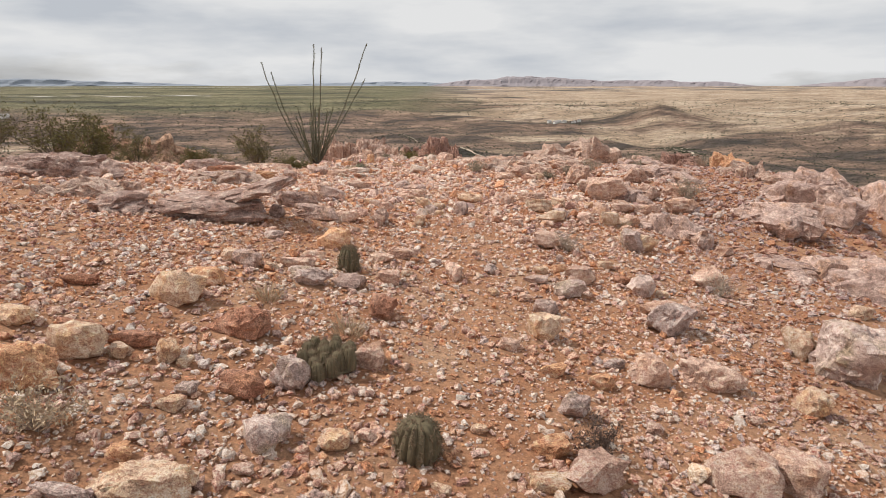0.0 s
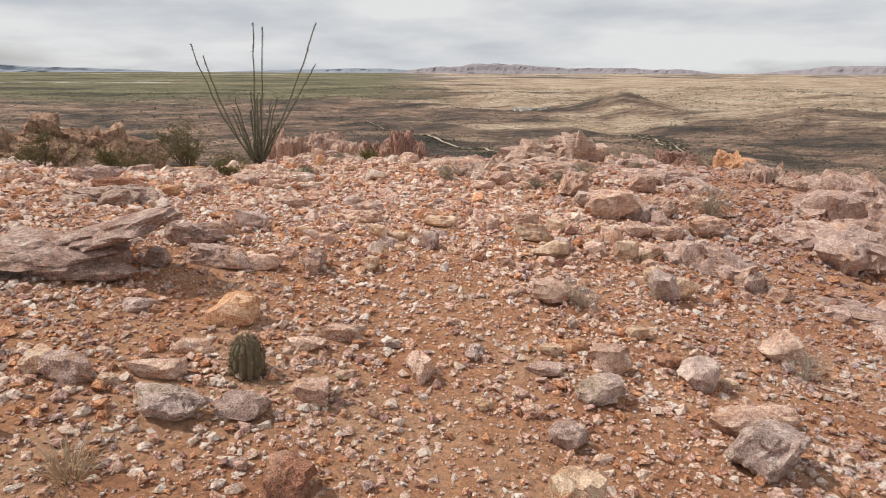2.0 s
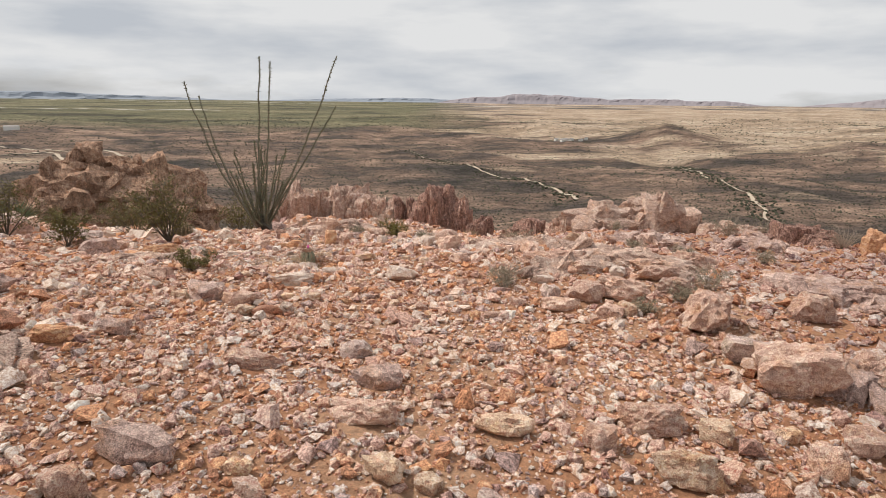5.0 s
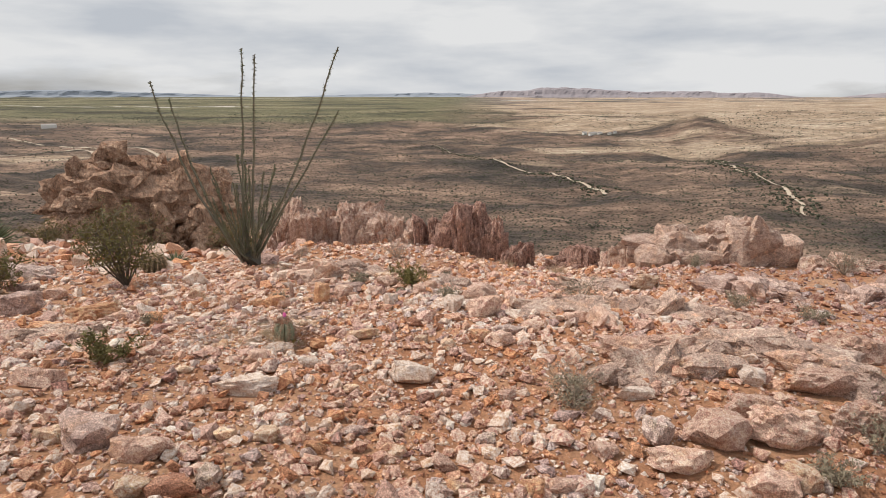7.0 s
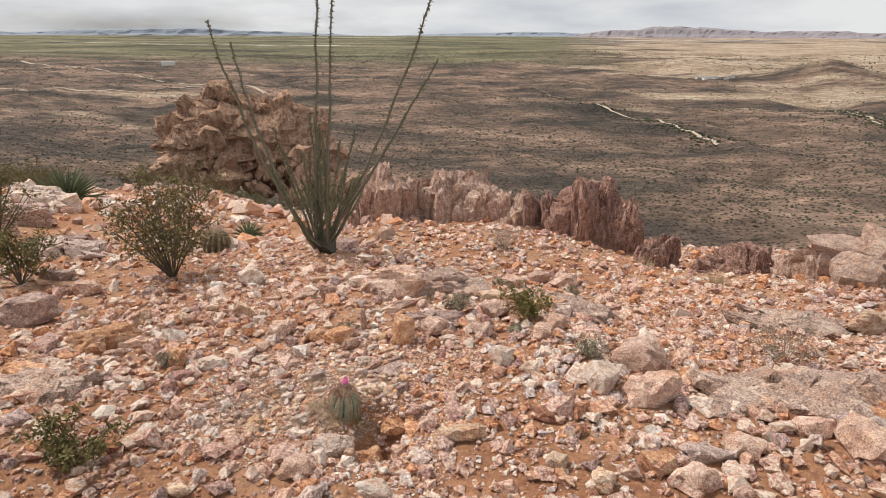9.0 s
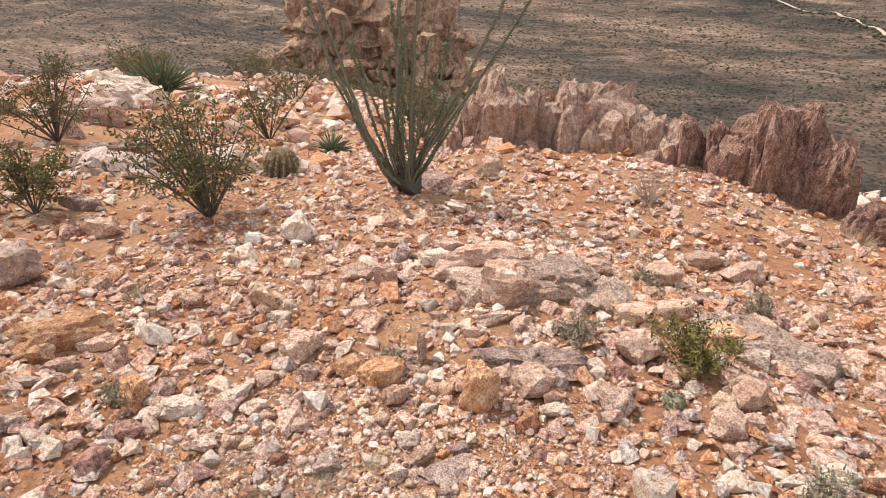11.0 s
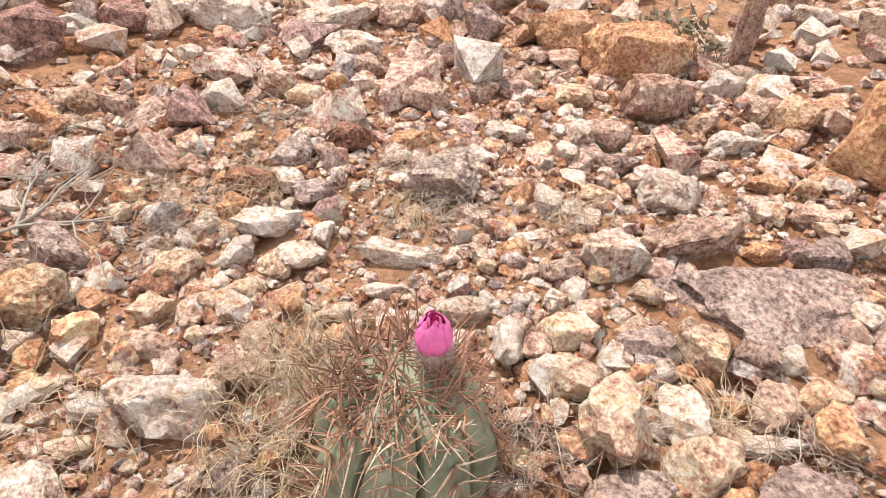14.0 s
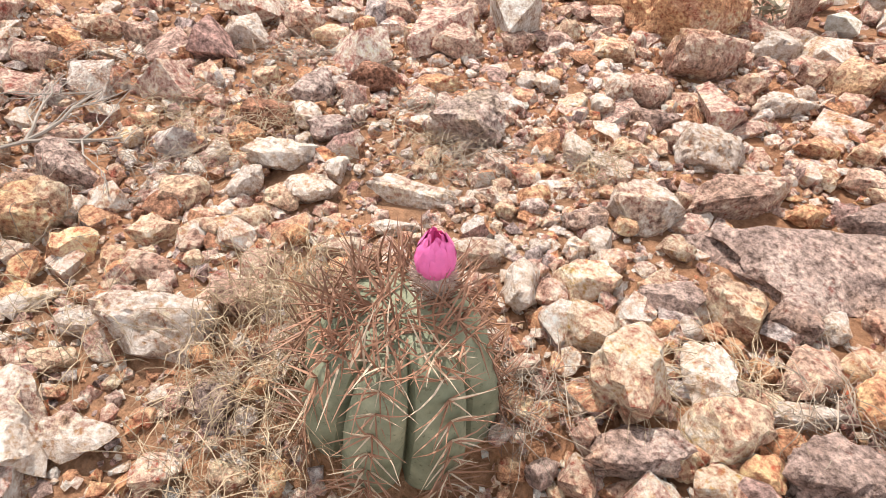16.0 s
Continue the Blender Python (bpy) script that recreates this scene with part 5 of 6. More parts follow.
outcrop("low mauve bedrock rib beside the track", 4.3, 8.2, -0.38, 1.9, 0.8, 0.42, -60, ROCK["v"], 8, 317, 0.3)
for bx, by, bl, bh, bw, bs in ((1.5, 13.0, 1.1, 0.20, 20, 1), (2.5, 13.2, 1.2, 0.24, -30, 2), (0.9, 14.6, 1.0, 0.18, 10, 3), (2.2, 14.7, 1.2, 0.2, -20, 4), (3.4, 8.9, 1.2, 0.3, -50, 5), (5.2, 9.6, 1.5, 0.4, -60, 6),
                               (3.0, 10.6, 1.1, 0.26, -40, 7), (5.4, 7.4, 1.7, 0.5, -60, 8), (4.4, 12.3, 1.3, 0.3, -40, 9), (-1.7, 15.95, 0.9, 0.2, 20, 10), (-0.4, 16.0, 0.8, 0.18, -10, 11), (3.6, 16.3, 1.3, 0.24, -20, 12),
                               (5.2, 15.8, 1.4, 0.3, -30, 13), (6.4, 10.6, 1.7, 0.55, -70, 14), (1.6, 16.6, 1.0, 0.18, 0, 15), (-3.9, 13.6, 0.9, 0.15, 15, 16), (-3.4, 9.9, 1.0, 0.2, 10, 17), (-4.6, 8.2, 1.2, 0.28, 20, 18)):
    outcrop("low cracked pink bedrock rib breaking through gravel", bx, by, at_ground(bx, by, bh * 0.45), bl, bl * 0.6, bh * 1.4, bw, BEDROCK if bx < 3 else ROCK["v"], 6, 330 + bs, 0.3, "bedrock_rib")
outcrop("grey slabby rocks under the creosote bushes", -5.9, 9.6, 0.72, 1.6, 0.9, 0.52, 20, SLAB_BANDED, 6, 318, 0.3)
outcrop("pale broken rocks beside the sotol", -11.2, 20.8, -1.1, 1.8, 1.0, 0.95, 10, ROCK["w"], 6, 319, 0.3)
outcrop("flat grey rock slabs in the gravel", -7.0, 17.2, -0.25, 1.0, 0.7, 0.30, 10, ROCK["g"], 4, 320, 0.4)


def knoll():
    """The big rock knob standing off the left flank of the hill."""
    rng = np.random.default_rng(77)
    v, f = rock_shape(401, (34, 17, 15.5), 5, 26, 0.30, 0.34)
    ob = tagged(new("rock_knoll", mesh_of("knoll_core", v, f, KNOLL, True)), "craggy orange-brown rock knoll of piled boulders", "rock outcrop")
    ob.matrix_world = pose(-49.5, 95, -21.6, 0, 0, 28)
    for k in range(330):
        a, q = rng.uniform(-1, 1), rng.uniform(0, 1)
        s = rng.uniform(1.1, 2.4) if k % 4 else rng.uniform(2.4, 4.6)
        h = 15.2 * (1 - abs(a) ** 3.0) * q
        yy = -9.0 * (1 - 0.9 * q) * rng.uniform(0.85, 1.1)
        sv, sf = rock_shape(5000 + k, (s, s * rng.uniform(0.6, 1.0), s * rng.uniform(0.55, 1.25)), 3, 10, 0.12)
        sv = turned(sv, rng.normal(0, 0.35), rng.normal(0, 0.35), rng.uniform(0, 6.28), (a * 16.5 * (1 - 0.30 * q), yy, h))
        part("boulder", mesh_of("boulder", sv, sf, KNOLL, True), ob)


knoll()


# ---- the layered slab and other single rocks ----
def layered_slab(x, y, length, depth, height, yaw, seed, label):
    rng = np.random.default_rng(seed)
    v, f = cobble(seed, (length, depth, height * 0.85), 4, 0.12)
    ob = tagged(new("layered_slab", mesh_of("slab_base", v, f, SLAB_BANDED, True)), label, "rock")
    ob.matrix_world = pose(x, y, at_ground(x, y, 0.06), 6, -4, yaw)
    for k in range(7):
        sv, sf = cobble(seed + 7 + k, (length * rng.uniform(0.4, 0.8), depth * rng.uniform(0.6, 1.0), height * rng.uniform(0.25, 0.42)), 3, 0.12)
        sv = turned(sv, rng.normal(0, 0.08), rng.normal(0, 0.08), rng.normal(0, 0.2), (rng.uniform(-0.3, 0.3) * length, rng.uniform(-0.2, 0.2) * depth, height * 0.09 * k))
        part("layer", mesh_of("layer", sv, sf, ROCK["v"] if k == 2 else SLAB_BANDED, True), ob)


layered_slab(-2.62, 7.3, 1.45, 0.75, 0.42, -10, 601, "banded mauve and white layered rock slab on orange grit")
layered_slab(-3.75, 7.3, 0.7, 0.5, 0.30, 10, 621, "dark split rock slab beside a banded slab")
layered_slab(-1.50, 15.15, 0.55, 0.22, 0.17, 24, 641, "long pale grained rock slab lying in rubble")

# ---- single small stones round the barrel cactus ----
stone_rng = np.random.default_rng(55)
stone_kinds = [mesh_of("stone", *cobble(3000 + k, (1, 0.8, 0.55), 3 if k % 3 else 2, 0.07), ROCK["cwcowpcwog"[k % 10]], True) for k in range(30)]
for k in range(290):
    sx_, sy_ = stone_rng.uniform(-2.55, -1.2), stone_rng.uniform(13.55, 14.75)
    if off_cactus(sx_, sy_) < 0.5 or any(math.hypot(sx_ - q[0], sy_ - q[1]) < q[2] for q in SET_ROCKS):
        continue
    w = 0.020 * (0.055 / 0.020) ** (stone_rng.random() ** 1.5)
    st = tagged(new("stone", stone_kinds[stone_rng.integers(0, 30)]), "small angular stone lying near a barrel cactus", "stone", "small stones round the cactus")
    st.matrix_world = pose(sx_, sy_, at_ground(sx_, sy_) + w * 0.02, stone_rng.normal(0, 14), stone_rng.normal(0, 14), stone_rng.uniform(0, 360)) @ Matrix.Diagonal((w, w, w * stone_rng.uniform(0.7, 1.2), 1))


# ---- plants ----
def shrub(label, x, y, width, height, stems, twigs, leaves, leaf_mat, stem_mat, seed, leaf=0.022, name="shrub", spread=1.0, upright=0.5):
    """Branching stems from one root with many small leaves; gaps between."""
    rng = np.random.default_rng(seed)
    wood, foliage = [], []
    r = width / 2
    for s in range(stems):
        a = rng.uniform(0, 6.28)
        out = r * math.sqrt(rng.random()) * spread
        tip = np.array((math.cos(a) * out, math.sin(a) * out, height * rng.uniform(0.6, 1.0) * (1 - 0.35 * (out / r) ** 2)))
        bow = np.array((tip[0] * upright, tip[1] * upright, tip[2] * 0.55)) + rng.normal(0, 0.05 * r, 3)
        t = np.linspace(0, 1, 6)[:, None]
        pts = (1 - t) ** 2 * np.array((0, 0, -0.02)) + 2 * t * (1 - t) * bow + t * t * tip
        rad = max(0.0025, 0.011 * height)
        wood.append(tube(pts, np.linspace(rad, rad * 0.35, 6), 4))
        for w in range(twigs):
            i = rng.integers(2, 6)
            d = rng.normal(size=3) * (1, 1, 0.6) + (0, 0, 0.5)
            d = d / np.linalg.norm(d) * height * rng.uniform(0.12, 0.32)
            q = pts[i] + d
            wood.append(tube([pts[i], pts[i] + d * 0.5 + rng.normal(0, 0.01, 3), q], (rad * 0.4, rad * 0.3, rad * 0.15), 3))
            for m in range(leaves):
                c = pts[i] + d * rng.uniform(0.25, 1.1) + rng.normal(0, 0.025 * height + 0.006, 3)
                c[2] = max(c[2], 0.005)
                foliage.append(blade(c, c + rng.normal(size=3) * leaf, leaf * rng.uniform(0.5, 0.8), 0, rng))
    ob = tagged(new(name, mesh_of("stems", *join(wood), stem_mat)), label, "shrub")
    ob.matrix_world = pose(x, y, at_ground(x, y))
    if foliage:
        part("foliage", mesh_of("foliage", *join(foliage), leaf_mat), ob)
    return ob


def tuft(label, x, y, width, height, count, mat, seed, name="grass_tuft", wide=0.006, lift=0.0):
    """A tuft of dry blades."""
    rng = np.random.default_rng(seed)
    pieces = []
    for k in range(count):
        a, o = rng.uniform(0, 6.28), rng.random() ** 0.6
        b = np.array((math.cos(a), math.sin(a), 0)) * o * width * 0.22
        d = np.array((math.cos(a), math.sin(a), 0)) * width * 0.5 * o * rng.uniform(0.4, 1.1) + rng.normal(0, 0.06 * width, 3)
        tip = b + d + (0, 0, height * rng.uniform(0.3, 1.0) * (1.1 - 0.6 * o))
        pieces.append(blade(b - (0, 0, 0.02), tip, wide * rng.uniform(0.6, 1.2), height * rng.uniform(0.0, 0.25), rng))
    ob = tagged(new(name, mesh_of(name, *join(pieces), mat)), label, "dry grass")
    ob.matrix_world = pose(x, y, at_ground(x, y) + lift)
    return ob


def matted_grass(label, x, y, width, height, count, mat, seed):
    """Fine dry strands lying every way over the stones."""
    rng = np.random.default_rng(seed)
    pieces = []
    for k in range(count):
        a, o = rng.uniform(0, 6.28), math.sqrt(rng.random()) * width / 2
        p = np.array((math.cos(a) * o, math.sin(a) * o, rng.uniform(0, 0.4) * height))
        w = rng.uniform(0, 6.28)
        d = np.array((math.cos(w), math.sin(w), 0)) * rng.uniform(0.025, 0.085)
        lift = height * rng.uniform(0.1, 0.9)
        t = np.linspace(0, 1, 5)[:, None]
        pts = p + d * t + np.array((0, 0, 1)) * lift * 4 * t * (1 - t) * rng.uniform(0.3, 1) + rng.normal(0, 0.004, (5, 3)).cumsum(0)
        wd = rng.uniform(0.6, 1.15)
        pieces.append(tube(pts, np.array((0.0005, 0.0006, 0.0005, 0.0004, 0.0002)) * wd, 3))
    ob = tagged(new("matted_grass", mesh_of("matted_grass", *join(pieces), mat)), label, "dry grass")
    ob.matrix_world = pose(x, y, at_ground(x, y) + 0.012)
    return ob


def rosette(label, x, y, radius, count, mat, seed, name="sotol", width=0.03, category="desert plant"):
    """A sphere-like burst of stiff narrow blades."""
    rng = np.random.default_rng(seed)
    pieces = []
    for k in range(count):
        a, e = rng.uniform(0, 6.28), math.asin(rng.uniform(0.0, 0.98))
        d = np.array((math.cos(a) * math.cos(e), math.sin(a) * math.cos(e), math.sin(e)))
        pieces.append(blade(d * 0.06 * radius, d * radius * rng.uniform(0.75, 1.0), width, 0.04 * radius, rng))
    ob = tagged(new(name, mesh_of(name, *join(pieces), mat)), label, category)
    ob.matrix_world = pose(x, y, at_ground(x, y) + 0.04)
    return ob


def ribbed_body(radius, height, ribs, depth, rings=28, per=10, flat=0.0):
    """A ribbed globe, flattened at the top, standing on z = 0."""
    n = ribs * per
    v, f = [], []
    for i in range(rings + 1):
        t = i / rings
        prof = math.sin(math.pi * (0.13 + 0.87 * t) ** 0.9) ** 0.55 if t < 1 else 0.0
        z = height * (1 - math.cos(math.pi * t)) / 2 - (flat * height * math.exp(-((1 - t) / 0.16) ** 2))
        for j in range(n):
            a = 2 * math.pi * j / n
            groove = abs(math.sin(a * ribs / 2)) ** 0.42
            swirl = a + 0.35 * t
            q = radius * prof * (1 - depth + depth * groove) * (1 + 0.02 * math.sin(3 * a) + 0.015 * math.sin(23 * t + ribs * a))
            v.append((q * math.cos(swirl), q * math.sin(swirl), z))
    for i in range(rings):
        for j in range(n):
            k = (j + 1) % n
            f.append([i * n + j, i * n + k, (i + 1) * n + k, (i + 1) * n + j])
    return np.array(v), f


def spine(base, direction, length, rad, curve, rng):
    base, d = np.asarray(base, float), np.asarray(direction, float)
    d = d / (np.linalg.norm(d) + 1e-9)
    side = np.cross(d, rng.normal(size=3))
    side /= np.linalg.norm(side) + 1e-9
    t = np.linspace(0, 1, 4)
    pts = base + d * length * t[:, None] + side * (curve * length * (t ** 2))[:, None]
    return tube(pts[::3] if length <= 0.034 else pts, (rad, rad * 0.12) if length <= 0.034 else (rad, rad * 0.85, rad * 0.6, rad * 0.12), 3)


def hero_cactus():
    """The blue-green ribbed barrel cactus with one pink flower bud."""
    rng = np.random.default_rng(88)
    R, H, ribs = 0.102, 0.205, 8
    x, y = -1.808, 13.893
    v, f = ribbed_body(R, H, ribs, 0.30, 36, 14, 0.05)
    ob = tagged(new("barrel_cactus", mesh_of("body", v, f, CACTUS, True)), "blue-green ribbed barrel cactus with long spines and one pink flower", "cactus")
    ob.matrix_world = pose(x, y, 0.295, 0, 0, 8)
    spines = []
    for r in range(ribs):
        for k in range(10):
            t = 0.16 + 0.078 * k
            prof = math.sin(math.pi * (0.13 + 0.87 * t) ** 0.9) ** 0.55
            z = H * (1 - math.cos(math.pi * t)) / 2
            a = 2 * math.pi * (r + 0.5) / ribs + 0.35 * t
            out = np.array((math.cos(a), math.sin(a), 0.0))
            tang = np.array((-math.sin(a), math.cos(a), 0.0))
            c = out * R * prof + (0, 0, z)
            for m in range(9):
                q = 2 * math.pi * m / 9 + rng.normal(0, 0.25)
                d = out * rng.uniform(0.25, 0.7) + tang * math.cos(q) + np.array((0, 0, 1.0)) * math.sin(q)
                spines.append((c, (r + m) % 3 == 0, spine(c, d, rng.uniform(0.026, 0.052), 0.0012, rng.normal(0, 0.25), rng)))
    for k in range(330):
        a = rng.uniform(0, 6.28)
        o = 0.07 * math.sqrt(rng.random())
        c = np.array((math.cos(a) * o, math.sin(a) * o, H * (0.97 - 6.0 * o * o)))
        d = np.array((math.cos(a), math.sin(a), 0)) * rng.uniform(-0.6, 1.2) + rng.normal(0, 0.5, 3) + (0, 0, rng.uniform(0.2, 0.8))
        spines.append((c, k % 4 == 0, spine(c, d, rng.uniform(0.028, 0.058), 0.0012, rng.normal(0, 0.25), rng)))
    front = [q for q in spines if q[0][0] * 0.8 - q[0][1] * 0.6 > 0.04][:300]
    for c, pale, piece in front:
        part("spine", mesh_of("spine", *piece, SPINE_PALE if pale else SPINE_RED), ob)
    rest = [q[2] for q in spines if not any(q is w for w in front)]
    tagged(part("spine_cover", mesh_of("spine_cover", *join(rest), SPINE_RED), ob), kind="stuff")
    # woolly tube and closed bud
    fx, fy, fz = 0.004, 0.042, H * 1.0
    wool = []
    for k in range(420):
        a, h = rng.uniform(0, 6.28), rng.random()
        rad = 0.012 + 0.004 * math.sin(h * 3)
        c = np.array((fx + math.cos(a) * rad, fy + math.sin(a) * rad, fz - 0.008 + h * 0.034))
        d = np.array((math.cos(a), math.sin(a), rng.uniform(0.2, 1.6)))
        wool.append(blade(c, c + d * rng.uniform(0.005, 0.011), 0.0014, 0, rng))
    wool.append(tube([(fx, fy - 0.012, fz - 0.05), (fx, fy, fz + 0.0), (fx, fy, fz + 0.028)], (0.012, 0.0125, 0.013), 12))
    flower = part("flower", mesh_of("flower_tube", *join(wool), WOOL), ob, "woolly white flower tube")
    for ring, (count, rad, lo, hi) in enumerate(((9, 0.0165, 0.018, 0.054), (8, 0.0155, 0.020, 0.060), (7, 0.0125, 0.024, 0.064), (5, 0.008, 0.026, 0.066))):
        for k in range(count):
            a = 2 * math.pi * (k + 0.5 * ring) / count + rng.normal(0, 0.06)
            o, tg = np.array((math.cos(a), math.sin(a), 0)), np.array((-math.sin(a), math.cos(a), 0))
            w = 2.7 * rad / count * 1.5
            rows = ((0.0, 0.72, 0.55), (0.25, 1.05, 0.95), (0.5, 1.12, 1.0), (0.75, 1.02, 0.8), (0.92, 0.82, 0.5), (1.0, 0.70, 0.06))
            pv, pf = [], []
            top = hi + rng.normal(0, 0.0015)
            for u, q, ww in rows:
                z = fz + lo + (top - lo) * u
                for s, inset in ((-1, 0.0012), (0, 0), (1, 0.0012)):
                    pv.append(np.array((fx, fy, z)) + o * (rad * q - inset) + tg * s * w * ww)
            for i in range(5):
                for s in (0, 1):
                    pf.append([i * 3 + s, i * 3 + s + 1, i * 3 + s + 4, i * 3 + s + 3])
            part("petal", mesh_of("petal", pv, pf, PETAL, True), flower)


hero_cactus()


def spiny_ball(label, x, y, radius, height, ribs, skin, seed, name="cactus", spines=9, length=0.03, mats=None):
    rng = np.random.default_rng(seed)
    ob = tagged(new(name, mesh_of("body", *ribbed_body(radius, height, ribs, 0.16, 16, 4, 0.0), skin, True)), label, "cactus")
    ob.matrix_world = pose(x, y, at_ground(x, y, 0.015))
    ob_sp = []
    for k in range(ribs * spines):
        t, a = rng.uniform(0.15, 1.0), 2 * math.pi * (k % ribs + 0.5) / ribs
        prof = math.sin(math.pi * (0.13 + 0.87 * min(t, 0.97)) ** 0.9) ** 0.55
        c = np.array((math.cos(a + 0.35 * t) * radius * prof, math.sin(a + 0.35 * t) * radius * prof, height * (1 - math.cos(math.pi * t)) / 2))
        for m in range(8):
            d = c - (0, 0, height * 0.45) + rng.normal(0, radius * 0.9, 3)
            ob_sp.append(spine(c, d, length * rng.uniform(0.6, 1.2), 0.0019, rng.normal(0, 0.2), rng))
    part("spine_cover", mesh_of("spine_cover", *join(ob_sp), mats or SPINE_BROWN), ob, "dense dry spines")["kind"] = "stuff"
    return ob


def hedgehog_clump(x, y):
    """A clump of many small brown-green spiny stems."""
    rng = np.random.default_rng(99)
    root = tagged(new("hedgehog_cactus_clump", mesh_of("root_mound", *rock_shape(98, (0.36, 0.32, 0.05), 3, 8, 0.1), CACTUS_BROWN, True)), "clump of brown-green hedgehog cactus stems among stones", "cactus")
    root.matrix_world = pose(x, y, at_ground(x, y, 0.01))
    for k in range(17):
        a, o = k * 2.4, 0.045 * math.sqrt(k) * 1.05
        h, r = rng.uniform(0.13, 0.20) * (1 - 0.5 * o), rng.uniform(0.042, 0.052)
        v, f = ribbed_body(r, h, 10, 0.14, 14, 4)
        at = (math.cos(a) * o, math.sin(a) * o, 0.01)
        stem = part("stem", mesh_of("stem", turned(v, 0, 0, a, at), f, CACTUS_BROWN, True), root)
        sp = []
        for m in range(230):
            t, b = rng.uniform(0.15, 1.0), rng.uniform(0, 6.28)
            prof = math.sin(math.pi * (0.13 + 0.87 * min(t, 0.97)) ** 0.9) ** 0.55
            c = np.array((math.cos(b) * r * prof, math.sin(b) * r * prof, h * (1 - math.cos(math.pi * t)) / 2))
            sp.append(spine(c + at, c - (0, 0, h * 0.4) + rng.normal(0, r * 0.8, 3), rng.uniform(0.015, 0.032), 0.0013, 0.1, rng))
        tagged(part("spine_cover", mesh_of("spine_cover", *join(sp), SPINE_BROWN), stem), kind="stuff")


hedgehog_clump(-0.80, 4.15)
spiny_ball("small upright spiny cactus on the track side", -0.90, 5.95, 0.10, 0.24, 12, CACTUS_BROWN, 111, spines=14)
spiny_ball("round brown spiny cactus in the gravel", -0.15, 3.38, 0.135, 0.24, 14, CACTUS_BROWN, 112, spines=16)
spiny_ball("dense straw-coloured barrel cactus below the ocotillo", -5.35, 18.05, 0.21, 0.30, 16, CACTUS_BROWN, 113, spines=16, length=0.05, mats=DRY)
spiny_ball("small cactus with pale pink flowers beside a bush", -0.84, 15.18, 0.055, 0.07, 10, CACTUS, 114, spines=8, length=0.02)


def ocotillo(x, y):
    """Long thorny canes fanning from one crown, leafy on the lower half."""
    rng = np.random.default_rng(123)
    z = at_ground(x, y)
    crown = tagged(new("ocotillo", mesh_of("crown", *rock_shape(122, (0.34, 0.30, 0.30), 3, 10, 0.15), OCO_BASE, True)), "tall ocotillo with long thorny green canes on the rim", "ocotillo")
    crown.matrix_world = pose(x, y, z - 0.06)
    tall = ((-1.42, 0.2, 2.90), (-1.19, 0.2, 2.65), (0.09, 0.15, 3.36), (0.33, 0.1, 3.28), (1.57, 0.1, 3.38), (1.45, 0.5, 2.47))
    canes = list(tall) + [(rng.uniform(-0.62, 0.66), rng.uniform(-0.5, 0.5), rng.uniform(0.8, 1.9)) for _ in range(26)]
    for i, (dx, dy, h) in enumerate(canes):
        b = np.array((rng.uniform(-0.10, 0.10), rng.uniform(-0.10, 0.10), 0.10))
        tip = np.array((dx, dy, h))
        mid = b + (tip - b) * 0.45 + np.array((dx * (0.28 if dx < -0.8 else 0.10 if dx > 0.8 else 0.05 if h < 2 else -0.3), dy * 0.1, 0.0))
        t = np.linspace(0, 1, 16)[:, None]
        pts = (1 - t) ** 2 * b + 2 * t * (1 - t) * mid + t * t * tip
        pts = pts + np.cumsum(rng.normal(0, 0.011, pts.shape), 0) * np.array((1, 1, 0.3))
        cane = part("cane", mesh_of("cane", *tube(pts, np.linspace(0.023 if h > 2 else 0.015, 0.008, 16), 6), OCO_STEM, True), crown)
        lv = []
        for k in range(int(h * (230 if h > 2 else 240))):
            u = 0.14 + 0.86 * rng.random() if h < 2 else 0.05 + 0.95 * rng.random()
            q = u * 14.99
            j = int(q)
            c = pts[j] + (pts[j + 1] - pts[j]) * (q - j)
            d = rng.normal(size=3)
            d /= np.linalg.norm(d)
            s = 0.024 if u < 0.55 or h < 2 else 0.026
            lv.append(blade(c, c + d * s * rng.uniform(0.9, 2.1), s * rng.uniform(0.3, 0.7), 0, rng))
        part("leaves", mesh_of("leaves", *join(lv), OCO_LEAF), cane, "small green leaves and thorns")


ocotillo(-3.57, 17.72)

# creosote bushes
shrub("loose olive-green creosote bush on the gravel", -4.85, 16.4, 1.05, 1.15, 20, 9, 16, LEAF, BARK, 131, 0.026, "creosote_bush")
shrub("olive creosote bush below the rocks", -8.7, 17.7, 1.3, 1.1, 18, 8, 15, LEAF, BARK, 132, 0.027, "creosote_bush")
shrub("low olive creosote bush among slabs", -6.25, 15.75, 0.85, 0.62, 15, 8, 14, LEAF, BARK, 133, 0.026, "creosote_bush")
shrub("thin creosote bush behind the gravel", -7.5, 20.4, 1.2, 1.1, 15, 7, 14, LEAF, BARK, 134, 0.027, "creosote_bush")
shrub("small low green creosote bush in the stones", -3.0, 13.0, 0.5, 0.27, 14, 7, 13, LEAF, BARK, 135, 0.018, "creosote_bush")
shrub("olive creosote bush on the crest slabs", -7.3, 11.9, 1.5, 1.05, 20, 9, 16, LEAF, BARK, 136, 0.027, "creosote_bush")
shrub("broad dark creosote bush on the crest slabs", -6.4, 11.6, 1.4, 0.9, 22, 9, 16, LEAF, BARK, 137, 0.027, "creosote_bush")
shrub("straggling creosote bush on the crest", -8.5, 11.6, 1.7, 1.2, 20, 9, 16, LEAF, BARK, 138, 0.027, "creosote_bush")
